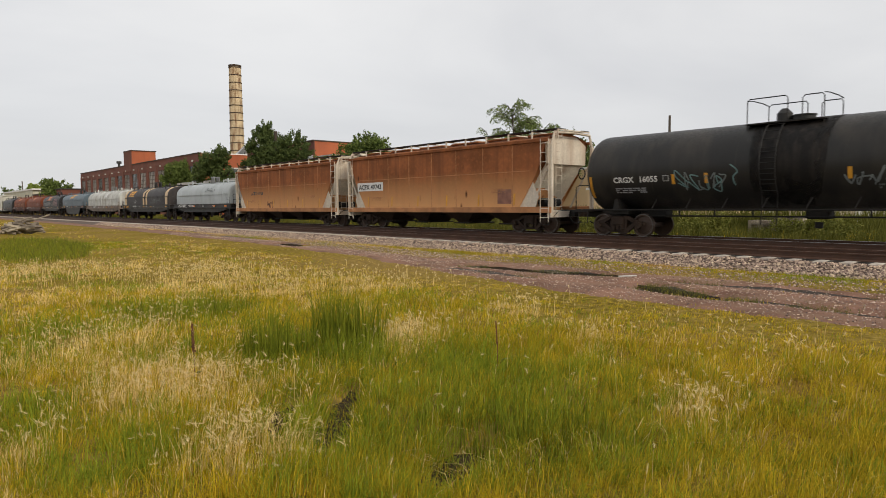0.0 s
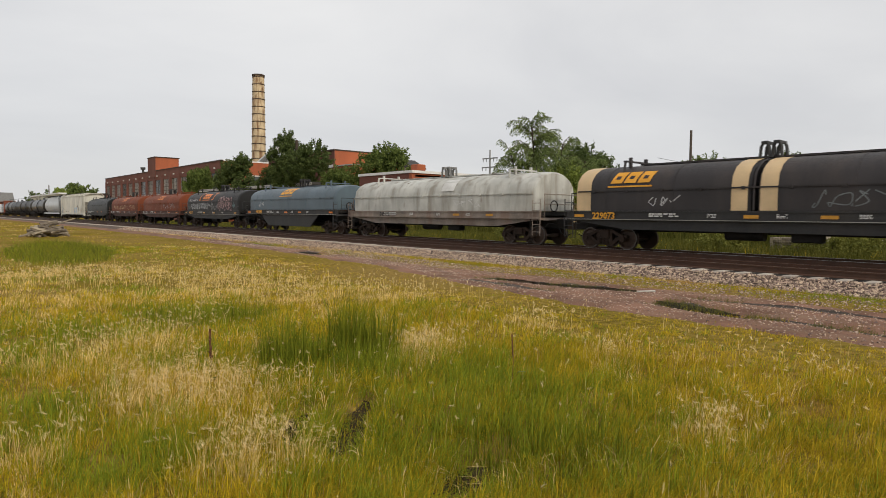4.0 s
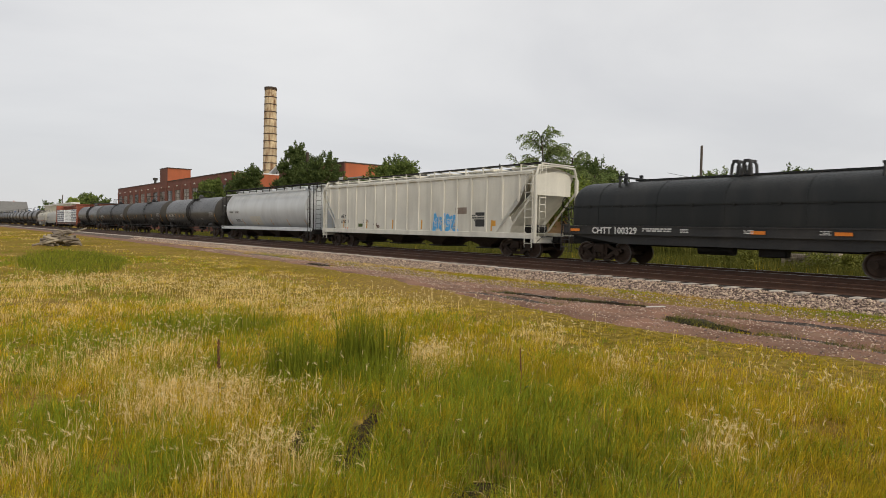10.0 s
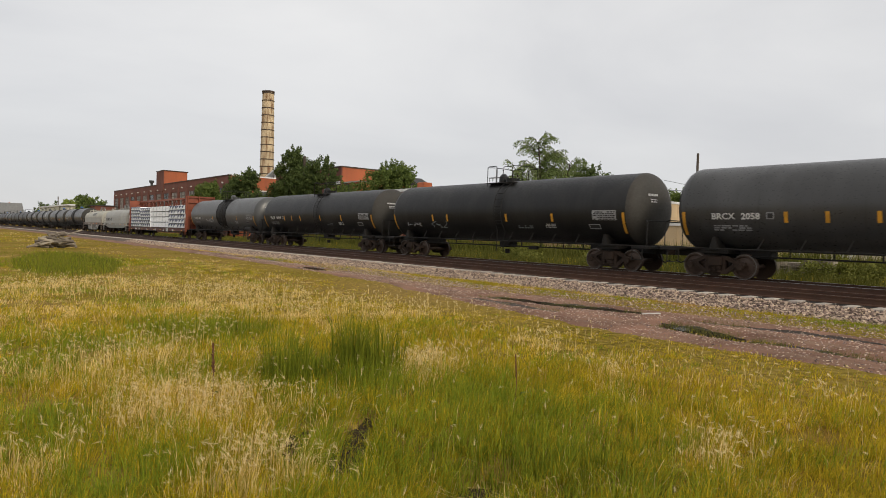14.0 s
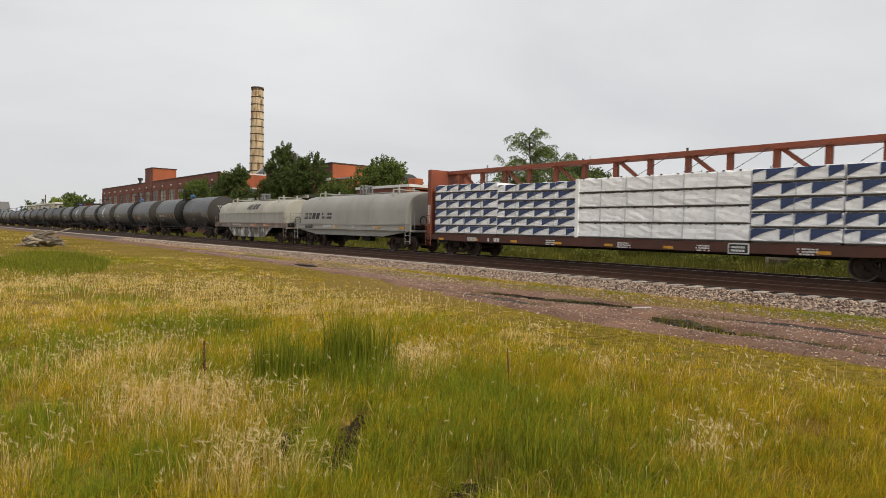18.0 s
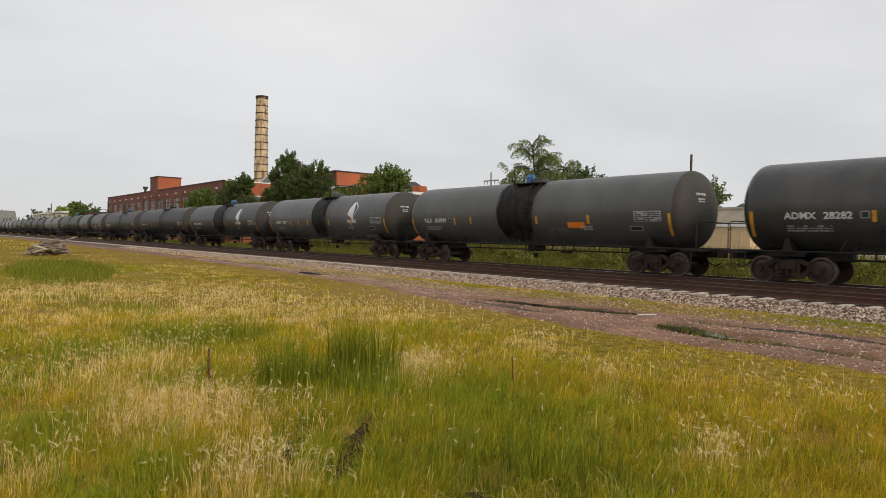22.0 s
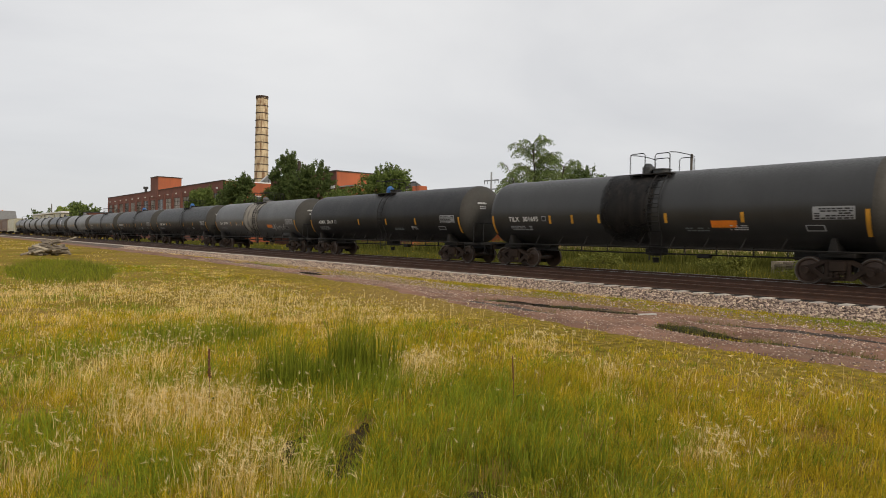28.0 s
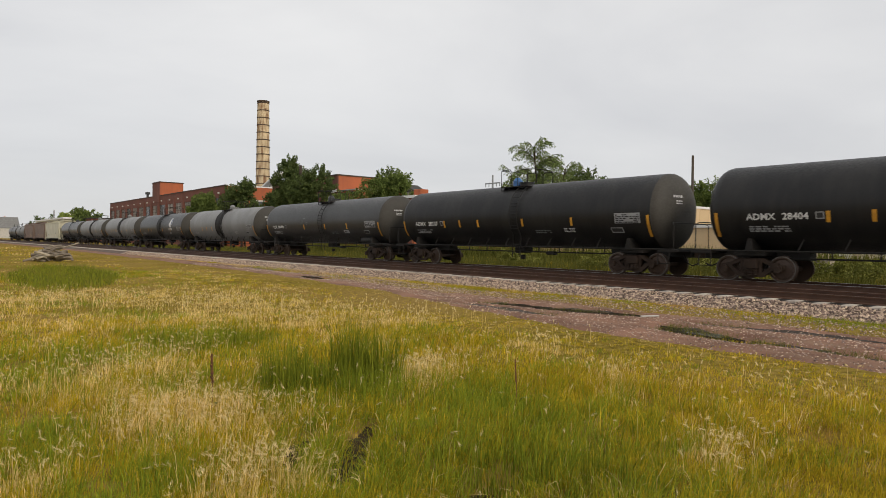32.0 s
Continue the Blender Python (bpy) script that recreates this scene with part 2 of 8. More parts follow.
# ---- materials ----
def shader(name, color, rough=0.6, metal=0.0, dark=0.7, scale=0.8, fine=14.0, bump=0.12, streak=None, streak_amount=0.5,
           streak_scale=(0.75, 0.75, 0.10), island=0.0, per_object=0.0, sheen=0.0, spec=0.5, low=None, spots=None, fade=False):
    """A worn surface: colour with broad stains and fine grain, optional streaks that run down it, and fine relief.
    low: (colour, height, softness) of dirt thrown up from below."""
    m = bpy.data.materials.new(name)
    m.use_nodes = True
    nt = m.node_tree
    nt.nodes.clear()
    N = nt.nodes.new
    out, bs = N("ShaderNodeOutputMaterial"), N("ShaderNodeBsdfPrincipled")
    co = N("ShaderNodeTexCoord")
    n1, n2 = N("ShaderNodeTexNoise"), N("ShaderNodeTexNoise")
    n1.inputs["Scale"].default_value, n1.inputs["Detail"].default_value = scale, 6
    n2.inputs["Scale"].default_value, n2.inputs["Detail"].default_value = fine, 4
    nt.links.new(co.outputs["Object"], n1.inputs["Vector"])
    nt.links.new(co.outputs["Object"], n2.inputs["Vector"])

    def mix(a, b, fac, blend="MIX"):
        x = N("ShaderNodeMix")
        x.data_type, x.blend_type = "RGBA", blend
        for sock, val in ((x.inputs["A"], a), (x.inputs["B"], b), (x.inputs[0], fac)):
            if isinstance(val, (int, float)):
                sock.default_value = val
            elif isinstance(val, tuple):
                sock.default_value = (*val, 1)
            else:
                nt.links.new(val, sock)
        return x.outputs["Result"]

    def span(value, lo, hi, a=0.0, b=1.0):
        x = N("ShaderNodeMapRange")
        nt.links.new(value, x.inputs["Value"])
        for key, val in (("From Min", lo), ("From Max", hi), ("To Min", a), ("To Max", b)):
            x.inputs[key].default_value = val
        return x.outputs["Result"]

    grain = 0.3 if bump <= 0.05 else 1.0
    worn = tuple(c * dark for c in color)
    col = mix(worn, color, span(n1.outputs["Fac"], 0.35, 0.65))
    col = mix(col, tuple(min(1, c * 1.18) for c in color), span(n2.outputs["Fac"], 0.5, 0.8, 0, 0.6 * grain))
    col = mix(col, tuple(c * 0.6 for c in color), span(n2.outputs["Fac"], 0.5, 0.25, 0, 0.5 * grain))
    if streak:
        mp = N("ShaderNodeMapping")
        mp.inputs["Scale"].default_value = streak_scale
        n3 = N("ShaderNodeTexNoise")
        n3.inputs["Scale"].default_value, n3.inputs["Detail"].default_value = 1.6, 7
        nt.links.new(co.outputs["Object"], mp.inputs["Vector"])
        nt.links.new(mp.outputs[0], n3.inputs["Vector"])
        col = mix(col, streak, span(n3.outputs["Fac"], 0.47, 0.7, 0, streak_amount))
    if low:
        sp = N("ShaderNodeSeparateXYZ")
        nt.links.new(co.outputs["Object"], sp.inputs[0])
        ad = N("ShaderNodeMath")
        ad.operation = "MULTIPLY_ADD"
        nt.links.new(n1.outputs["Fac"], ad.inputs[0])
        ad.inputs[1].default_value = 0.8
        nt.links.new(sp.outputs["Z"], ad.inputs[2])
        col = mix(col, low[0], span(ad.outputs[0], low[1] + low[2] + 0.4, low[1] + 0.4, 0, 0.8))
    if spots:               # (colour, cells to the metre, size): small rust blooms with a run below each
        sm = N("ShaderNodeMapping")
        sm.inputs["Scale"].default_value = (1.0, 1.0, 0.45)
        vo = N("ShaderNodeTexVoronoi")
        vo.inputs["Scale"].default_value = spots[1]
        nt.links.new(co.outputs["Object"], sm.inputs["Vector"])
        nt.links.new(sm.outputs[0], vo.inputs["Vector"])
        gate = N("ShaderNodeMath")
        gate.operation = "MULTIPLY"
        nt.links.new(span(vo.outputs["Distance"], spots[2], spots[2] * 0.35), gate.inputs[0])
        nt.links.new(span(n1.outputs["Fac"], 0.45, 0.58), gate.inputs[1])
        col = mix(col, spots[0], gate.outputs[0])
    if island or per_object:
        gi = N("ShaderNodeNewGeometry") if island else N("ShaderNodeObjectInfo")
        rnd = gi.outputs["Random Per Island"] if island else gi.outputs["Random"]
        a = island or per_object
        hv = N("ShaderNodeHueSaturation")
        nt.links.new(col, hv.inputs["Color"])
        nt.links.new(span(rnd, 0, 1, 1 - a, 1 + a), hv.inputs["Value"])
        nt.links.new(span(rnd, 0, 1, 0.5 - a * 0.03, 0.5 + a * 0.03), hv.inputs["Hue"])
        col = hv.outputs["Color"]
    nt.links.new(col, bs.inputs["Base Color"])
    nt.links.new(span(n2.outputs["Fac"], 0.3, 0.7, max(0.05, rough - 0.12), min(1, rough + 0.12)), bs.inputs["Roughness"])
    bs.inputs["Metallic"].default_value = metal
    bs.inputs["Specular IOR Level"].default_value = spec
    if sheen:
        bs.inputs["Sheen Weight"].default_value = sheen
    if bump:
        bp = N("ShaderNodeBump")
        bp.inputs["Strength"].default_value, bp.inputs["Distance"].default_value = bump, 0.02
        nt.links.new(n2.outputs["Fac"], bp.inputs["Height"])
        nt.links.new(bp.outputs[0], bs.inputs["Normal"])
    if fade:                # a stain that thins out raggedly at its ends and its foot
        sg = N("ShaderNodeSeparateXYZ")
        nt.links.new(co.outputs["Generated"], sg.inputs[0])
        pair = N("ShaderNodeMath")
        pair.operation = "PINGPONG"
        nt.links.new(sg.outputs["X"], pair.inputs[0])
        pair.inputs[1].default_value = 0.5
        rag = N("ShaderNodeMath")
        rag.operation = "MULTIPLY_ADD"
        nt.links.new(n1.outputs["Fac"], rag.inputs[0])
        rag.inputs[1].default_value = 0.45
        nt.links.new(pair.outputs[0], rag.inputs[2])
        drip = N("ShaderNodeMath")
        drip.operation = "MULTIPLY_ADD"
        nt.links.new(n1.outputs["Fac"], drip.inputs[0])
        drip.inputs[1].default_value = 0.6
        nt.links.new(sg.outputs["Z"], drip.inputs[2])
        both = N("ShaderNodeMath")
        both.operation = "MULTIPLY"
        nt.links.new(span(rag.outputs[0], 0.20, 0.42), both.inputs[0])
        nt.links.new(span(drip.outputs[0], 0.22, 0.55), both.inputs[1])
        nt.links.new(both.outputs[0], bs.inputs["Alpha"])
    nt.links.new(bs.outputs[0], out.inputs["Surface"])
    return m


def grass_material(name, base, tip, island=0.16):
    """Blade colour from two tones that vary blade by blade and patch by patch."""
    m = bpy.data.materials.new(name)
    m.use_nodes = True
    nt = m.node_tree
    nt.nodes.clear()
    N = nt.nodes.new
    out, bs, co, ge = N("ShaderNodeOutputMaterial"), N("ShaderNodeBsdfPrincipled"), N("ShaderNodeTexCoord"), N("ShaderNodeNewGeometry")
    n1 = N("ShaderNodeTexNoise")
    n1.inputs["Scale"].default_value, n1.inputs["Detail"].default_value = 0.9, 4
    nt.links.new(co.outputs["Object"], n1.inputs["Vector"])
    ad = N("ShaderNodeMath")
    ad.operation = "MULTIPLY_ADD"
    nt.links.new(ge.outputs["Random Per Island"], ad.inputs[0])
    ad.inputs[1].default_value = 0.7
    nt.links.new(n1.outputs["Fac"], ad.inputs[2])
    mr = N("ShaderNodeMapRange")
    mr.inputs["From Min"].default_value, mr.inputs["From Max"].default_value = 0.45, 1.2
    nt.links.new(ad.outputs[0], mr.inputs["Value"])
    mx = N("ShaderNodeMix")
    mx.data_type = "RGBA"
    mx.inputs["A"].default_value, mx.inputs["B"].default_value = (*base, 1), (*tip, 1)
    nt.links.new(mr.outputs["Result"], mx.inputs[0])
    hv = N("ShaderNodeHueSaturation")
    mv = N("ShaderNodeMapRange")
    mv.inputs["To Min"].default_value, mv.inputs["To Max"].default_value = 1 - island, 1 + island
    nt.links.new(ge.outputs["Random Per Island"], mv.inputs["Value"])
    nt.links.new(mv.outputs["Result"], hv.inputs["Value"])
    nt.links.new(mx.outputs["Result"], hv.inputs["Color"])
    nt.links.new(hv.outputs["Color"], bs.inputs["Base Color"])
    bs.inputs["Roughness"].default_value, bs.inputs["Specular IOR Level"].default_value = 0.75, 0.08
    tr = N("ShaderNodeBsdfTranslucent")
    nt.links.new(hv.outputs["Color"], tr.inputs["Color"])
    ms = N("ShaderNodeMixShader")
    ms.inputs[0].default_value = 0.3
    nt.links.new(bs.outputs[0], ms.inputs[1])
    nt.links.new(tr.outputs[0], ms.inputs[2])
    nt.links.new(ms.outputs[0], out.inputs[0])
    return m


RUST, GRIME, DUST = (0.13, 0.055, 0.028), (0.035, 0.030, 0.026), (0.22, 0.19, 0.15)
M = {}
M["tank_black"] = shader("black_tank_paint", (0.0075, 0.0075, 0.0082), 0.45, dark=0.7, scale=0.5, bump=0.03, streak=(0.030, 0.028, 0.025), streak_amount=0.5, spec=0.35)
M["tank_dusty"] = shader("dust_brown_black_tank_paint", (0.015, 0.0145, 0.0135), 0.45, dark=0.7, scale=0.5, bump=0.03, streak=(0.055, 0.046, 0.036), streak_amount=0.55, spec=0.35)
M["tank_charcoal"] = shader("charcoal_tank_paint", (0.026, 0.026, 0.0255), 0.42, dark=0.7, scale=0.5, bump=0.02, streak=(0.012, 0.011, 0.010), streak_amount=0.6, spec=0.6)
M["tank_sheen"] = shader("glossy_grey_black_tank_paint", (0.058, 0.058, 0.058), 0.36, dark=0.6, scale=0.5, bump=0.02, streak=(0.016, 0.015, 0.014), streak_amount=0.6)
M["tank_grey"] = shader("grey_tank_paint", (0.082, 0.083, 0.083), 0.42, dark=0.72, scale=0.5, bump=0.02, streak=(0.036, 0.034, 0.031), streak_amount=0.5, spec=0.6)
M["tank_pale"] = shader("pale_grey_tank_paint", (0.215, 0.217, 0.215), 0.5, dark=0.8, scale=0.5, bump=0.03, streak=(0.10, 0.095, 0.088), streak_amount=0.5)
M["tank_end"] = shader("dusty_tank_head", (0.050, 0.045, 0.037), 0.7, dark=0.6, scale=0.9, bump=0.05, streak=(0.05, 0.04, 0.03), streak_amount=0.5)
M["spill"] = shader("dark_spill", (0.0075, 0.0065, 0.006), 0.6, dark=0.6, scale=1.5, bump=0.05, streak=(0.04, 0.032, 0.026), streak_amount=0.5, streak_scale=(2.4, 2.4, 0.12), spec=0.2, fade=True)
M["spill_pale"] = shader("pale_spill", (0.30, 0.27, 0.225), 0.7, dark=0.5, scale=1.5, bump=0.05, streak=(0.04, 0.036, 0.032), streak_amount=0.85, streak_scale=(1.2, 1.2, 0.5), fade=True)
M["under"] = shader("underframe_black", (0.012, 0.011, 0.010), 0.65, dark=0.6, scale=2, bump=0.1, streak=(0.035, 0.024, 0.018), streak_amount=0.3, spec=0.3)
M["truck"] = shader("dusty_bogie_iron", (0.042, 0.026, 0.0175), 0.75, dark=0.5, scale=2.5, bump=0.2, streak=(0.055, 0.034, 0.022), streak_amount=0.5, spec=0.25)
M["wheel"] = shader("wheel_steel", (0.070, 0.041, 0.027), 0.55, 0.2, dark=0.6, scale=3, bump=0.1)
M["tread"] = shader("polished_tread", (0.15, 0.14, 0.13), 0.4, 0.6, dark=0.8, scale=3, bump=0.02)
M["yellow"] = shader("reflective_yellow", (0.72, 0.34, 0.025), 0.45, dark=0.75, scale=3, bump=0.02, streak=(0.25, 0.12, 0.03), streak_amount=0.4)
M["orange"] = shader("reflective_orange", (0.80, 0.22, 0.015), 0.45, dark=0.8, scale=3, bump=0.02)
M["white_paint"] = shader("white_lettering", (0.72, 0.72, 0.70), 0.55, dark=0.8, scale=2, bump=0.02, streak=(0.3, 0.29, 0.27), streak_amount=0.35)
M["black_paint"] = shader("black_lettering", (0.02, 0.02, 0.02), 0.5, scale=2, bump=0.02)
M["gold_paint"] = shader("gold_lettering", (0.78, 0.36, 0.02), 0.5, dark=0.85, scale=2, bump=0.02)
M["blue_paint"] = shader("blue_lettering", (0.02, 0.05, 0.19), 0.5, dark=0.8, scale=2, bump=0.02)
M["sky_spray"] = shader("sky_blue_spray", (0.09, 0.42, 0.80), 0.5, dark=0.8, scale=4, bump=0.02)
M["blue_valve"] = shader("blue_valve_bonnet", (0.035, 0.13, 0.34), 0.45, dark=0.7, scale=3, bump=0.05)
M["spray_white"] = shader("white_spray_paint", (0.58, 0.58, 0.58), 0.6, dark=0.6, scale=3, bump=0.02)
M["spray_silver"] = shader("silver_spray_fill", (0.36, 0.37, 0.38), 0.5, dark=0.6, scale=3, bump=0.02)
M["spray_maroon"] = shader("dark_maroon_spray_fill", (0.060, 0.022, 0.028), 0.6, dark=0.6, scale=3, bump=0.02)
M["belly_peel"] = shader("peeling_white_belly_paint", (0.17, 0.15, 0.125), 0.7, dark=0.6, scale=2.2, fine=9, bump=0.1, streak=(0.70, 0.69, 0.65), streak_amount=1.0, streak_scale=(1.5, 1.5, 1.1), spots=((0.10, 0.045, 0.02), 3.0, 0.2))
M["spray_faint"] = shader("faint_spray_paint", (0.17, 0.19, 0.19), 0.6, dark=0.6, scale=3, bump=0.02)
M["spray_pink"] = shader("dusty_pink_spray_paint", (0.60, 0.40, 0.40), 0.6, dark=0.6, scale=3, bump=0.02)
M["spray_pale_blue"] = shader("pale_blue_spray_paint", (0.30, 0.43, 0.52), 0.6, dark=0.6, scale=3, bump=0.02)
M["spray_rust"] = shader("faded_rust_scrawl", (0.29, 0.13, 0.09), 0.7, dark=0.6, scale=3, bump=0.02)
M["spray_teal"] = shader("teal_spray_paint", (0.16, 0.27, 0.27), 0.6, dark=0.6, scale=3, bump=0.02)
M["rust_hopper"] = shader("rusted_hopper_paint", (0.33, 0.118, 0.046), 0.8, dark=0.5, scale=0.7, fine=6, bump=0.08, streak=(0.15, 0.056, 0.027), streak_amount=0.75, spec=0.15,
                          streak_scale=(2.2, 2.2, 0.10), low=((0.70, 0.375, 0.165), 1.2, 1.7), spots=((0.085, 0.032, 0.016), 2.0, 0.20))
M["rust_sill"] = shader("orange_rusted_sill", (0.50, 0.225, 0.09), 0.8, dark=0.65, scale=1.2, fine=8, bump=0.1, streak=(0.22, 0.10, 0.05), streak_amount=0.6)
M["rust_dark"] = shader("dark_rust", (0.125, 0.052, 0.028), 0.8, dark=0.65, scale=1.2, bump=0.15, streak=(0.24, 0.12, 0.06), streak_amount=0.4)
M["hopper_end"] = shader("cream_hopper_end", (0.70, 0.63, 0.52), 0.65, dark=0.8, scale=1.2, bump=0.06, streak=(0.26, 0.12, 0.05), streak_amount=0.55)
M["hopper_white"] = shader("off_white_hopper_paint", (0.70, 0.675, 0.595), 0.55, dark=0.88, scale=0.6, bump=0.03, streak=(0.33, 0.32, 0.28), streak_amount=0.5)
M["hopper_grey"] = shader("light_grey_hopper_paint", (0.60, 0.62, 0.63), 0.45, dark=0.93, scale=0.6, fine=40, bump=0.01, streak=(0.25, 0.25, 0.25), streak_amount=0.3)
M["hopper_brown"] = shader("brown_hopper_paint", (0.19, 0.125, 0.095), 0.7, dark=0.7, scale=0.6, bump=0.05, streak=(0.28, 0.2, 0.15), streak_amount=0.5)
M["hopper_cream"] = shader("cream_hopper_paint", (0.58, 0.55, 0.42), 0.6, dark=0.85, scale=0.6, bump=0.03, streak=(0.35, 0.3, 0.2), streak_amount=0.4)
M["coil_grey"] = shader("pale_grey_hood_paint", (0.40, 0.435, 0.445), 0.5, dark=0.85, scale=0.5, bump=0.03, streak=(0.22, 0.235, 0.235), streak_amount=0.5)
M["coil_plum"] = shader("faded_charcoal_hood_paint", (0.040, 0.036, 0.038), 0.55, dark=0.7, scale=0.6, bump=0.04, streak=(0.075, 0.058, 0.050), streak_amount=0.5, spec=0.3)
M["coil_cream"] = shader("cream_band_paint", (0.66, 0.48, 0.27), 0.6, dark=0.8, scale=1, bump=0.03, streak=(0.4, 0.3, 0.2), streak_amount=0.4)
M["coil_white"] = shader("grimy_white_hood_paint", (0.56, 0.56, 0.52), 0.6, dark=0.7, scale=0.9, bump=0.04, streak=(0.20, 0.17, 0.13), streak_amount=0.75, streak_scale=(1.4, 1.4, 0.2), spots=((0.14, 0.09, 0.05), 1.6, 0.2))
M["coil_blue"] = shader("slate_blue_hood_paint", (0.100, 0.140, 0.170), 0.5, dark=0.8, scale=0.5, bump=0.03, streak=(0.055, 0.08, 0.105), streak_amount=0.55)
M["coil_dark"] = shader("dark_grey_hood_paint", (0.022, 0.022, 0.023), 0.5, dark=0.7, scale=0.6, bump=0.04, streak=(0.050, 0.045, 0.040), streak_amount=0.5, spec=0.3)
M["coil_red"] = shader("rust_red_hood_paint", (0.215, 0.056, 0.022), 0.62, dark=0.72, scale=0.6, bump=0.05, streak=(0.11, 0.034, 0.018), streak_amount=0.6, spec=0.25)
M["coil_black"] = shader("green_black_hood_paint", (0.0085, 0.0105, 0.011), 0.45, dark=0.75, scale=0.6, bump=0.03, streak=(0.034, 0.032, 0.029), streak_amount=0.45, spec=0.3)
M["coil_silver"] = shader("warm_grey_hood_paint", (0.35, 0.34, 0.305), 0.5, dark=0.86, scale=0.5, bump=0.03, streak=(0.22, 0.215, 0.195), streak_amount=0.45)
M["coil_ivory"] = shader("stained_ivory_hood_paint", (0.45, 0.435, 0.37), 0.6, dark=0.82, scale=0.6, bump=0.04, streak=(0.26, 0.22, 0.17), streak_amount=0.55)
M["sill_rust"] = shader("rust_stained_sill", (0.30, 0.25, 0.21), 0.7, dark=0.6, scale=1.2, bump=0.06, streak=(0.16, 0.07, 0.04), streak_amount=0.7)
M["sill_black"] = shader("black_side_sill", (0.022, 0.022, 0.023), 0.55, dark=0.7, scale=1, bump=0.04, streak=(0.06, 0.05, 0.042), streak_amount=0.4)
M["sill_red"] = shader("red_brown_side_sill", (0.095, 0.030, 0.018), 0.65, dark=0.7, scale=1, bump=0.05, streak=(0.06, 0.03, 0.02), streak_amount=0.5)
M["beam_red"] = shader("red_oxide_beam_paint", (0.27, 0.068, 0.030), 0.6, dark=0.7, scale=0.8, bump=0.05, streak=(0.15, 0.05, 0.03), streak_amount=0.5)
M["wrap_white"] = shader("white_lumber_wrap", (0.95, 0.955, 0.96), 0.40, dark=0.97, scale=1.8, fine=5, bump=0.25, per_object=0.05)
M["wrap_dark"] = shader("navy_wrap_print", (0.03, 0.055, 0.15), 0.42, dark=0.7, scale=2, fine=9, bump=0.4)
M["strap"] = shader("dark_gap_and_tie", (0.06, 0.05, 0.042), 0.8, scale=3, bump=0.1)
M["rail_steel"] = shader("brown_rail_web", (0.075, 0.034, 0.019), 0.75, dark=0.7, scale=2, bump=0.1)
M["rail_head"] = shader("worn_rail_head", (0.36, 0.34, 0.33), 0.32, 1.0, dark=0.8, scale=2, bump=0.02)
M["rail_rust"] = shader("rusted_rail_head", (0.13, 0.066, 0.040), 0.5, 0.3, dark=0.7, scale=2, bump=0.02)
M["tie"] = shader("weathered_tie_wood", (0.50, 0.44, 0.38), 0.9, dark=0.6, scale=4, bump=0.3, per_object=0.18)
M["ballast"] = shader("ballast_stone", (0.40, 0.29, 0.225), 0.9, dark=0.6, scale=5, fine=40, bump=0.3, island=0.75)
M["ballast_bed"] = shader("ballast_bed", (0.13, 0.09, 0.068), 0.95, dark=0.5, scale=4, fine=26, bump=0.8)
M["ballast_dark"] = shader("dark_brown_ballast", (0.026, 0.017, 0.012), 0.9, dark=0.5, scale=3, fine=26, bump=0.8)
M["gravel"] = shader("road_gravel_stone", (0.44, 0.32, 0.26), 0.9, dark=0.6, scale=5, fine=40, bump=0.2, island=0.75)
# one red brick in two tones: shade painted darker, sunlight painted brighter
M["brick_shade"] = shader("red_brick_shade_tone", (0.19, 0.068, 0.046), 0.85, dark=0.75, scale=0.3, fine=6, bump=0.1, streak=(0.09, 0.04, 0.03), streak_amount=0.4)
M["brick"] = shader("red_brick_sun_tone", (0.42, 0.115, 0.046), 0.85, dark=0.8, scale=0.3, fine=6, bump=0.1, streak=(0.2, 0.07, 0.04), streak_amount=0.35)
M["concrete"] = shader("pale_concrete_coping", (0.52, 0.50, 0.46), 0.85, dark=0.8, scale=1, bump=0.1)
M["white_fascia"] = shader("white_painted_fascia", (0.78, 0.77, 0.75), 0.6, dark=0.9, scale=1, bump=0.03)
M["chimney"] = shader("buff_chimney_brick", (0.70, 0.55, 0.35), 0.85, dark=0.62, scale=0.35, fine=5, bump=0.1, streak=(0.20, 0.10, 0.045), streak_amount=0.9, streak_scale=(0.9, 0.9, 0.16), spots=((0.16, 0.075, 0.035), 0.55, 0.42))
M["iron_band"] = shader("rusted_iron_band", (0.07, 0.045, 0.03), 0.8, scale=1, bump=0.1)
M["pane"] = shader("dusty_factory_pane", (0.10, 0.115, 0.125), 0.25, dark=0.4, scale=0.6, bump=0.02, per_object=0.6)
M["pane_bright"] = shader("boarded_factory_pane", (0.42, 0.38, 0.34), 0.5, dark=0.6, scale=0.8, bump=0.02, per_object=0.3)
M["tan_metal"] = shader("tan_metal_cladding", (0.66, 0.49, 0.29), 0.6, dark=0.88, scale=0.4, bump=0.03)
M["dark_roof"] = shader("dark_roof_felt", (0.06, 0.058, 0.055), 0.9, scale=0.6, bump=0.1)
M["grey_roof"] = shader("grey_shingle_roof", (0.20, 0.195, 0.185), 0.9, scale=0.8, bump=0.2)
M["red_roof"] = shader("red_brown_shingle_roof", (0.16, 0.07, 0.05), 0.9, scale=0.8, bump=0.2)
M["pole_wood"] = shader("weathered_pole_wood", (0.115, 0.09, 0.07), 0.9, dark=0.7, scale=2, bump=0.2, streak=(0.06, 0.05, 0.04), streak_amount=0.5)
M["galv"] = shader("galvanised_steel", (0.30, 0.31, 0.32), 0.5, 0.6, dark=0.8, scale=2, bump=0.03)
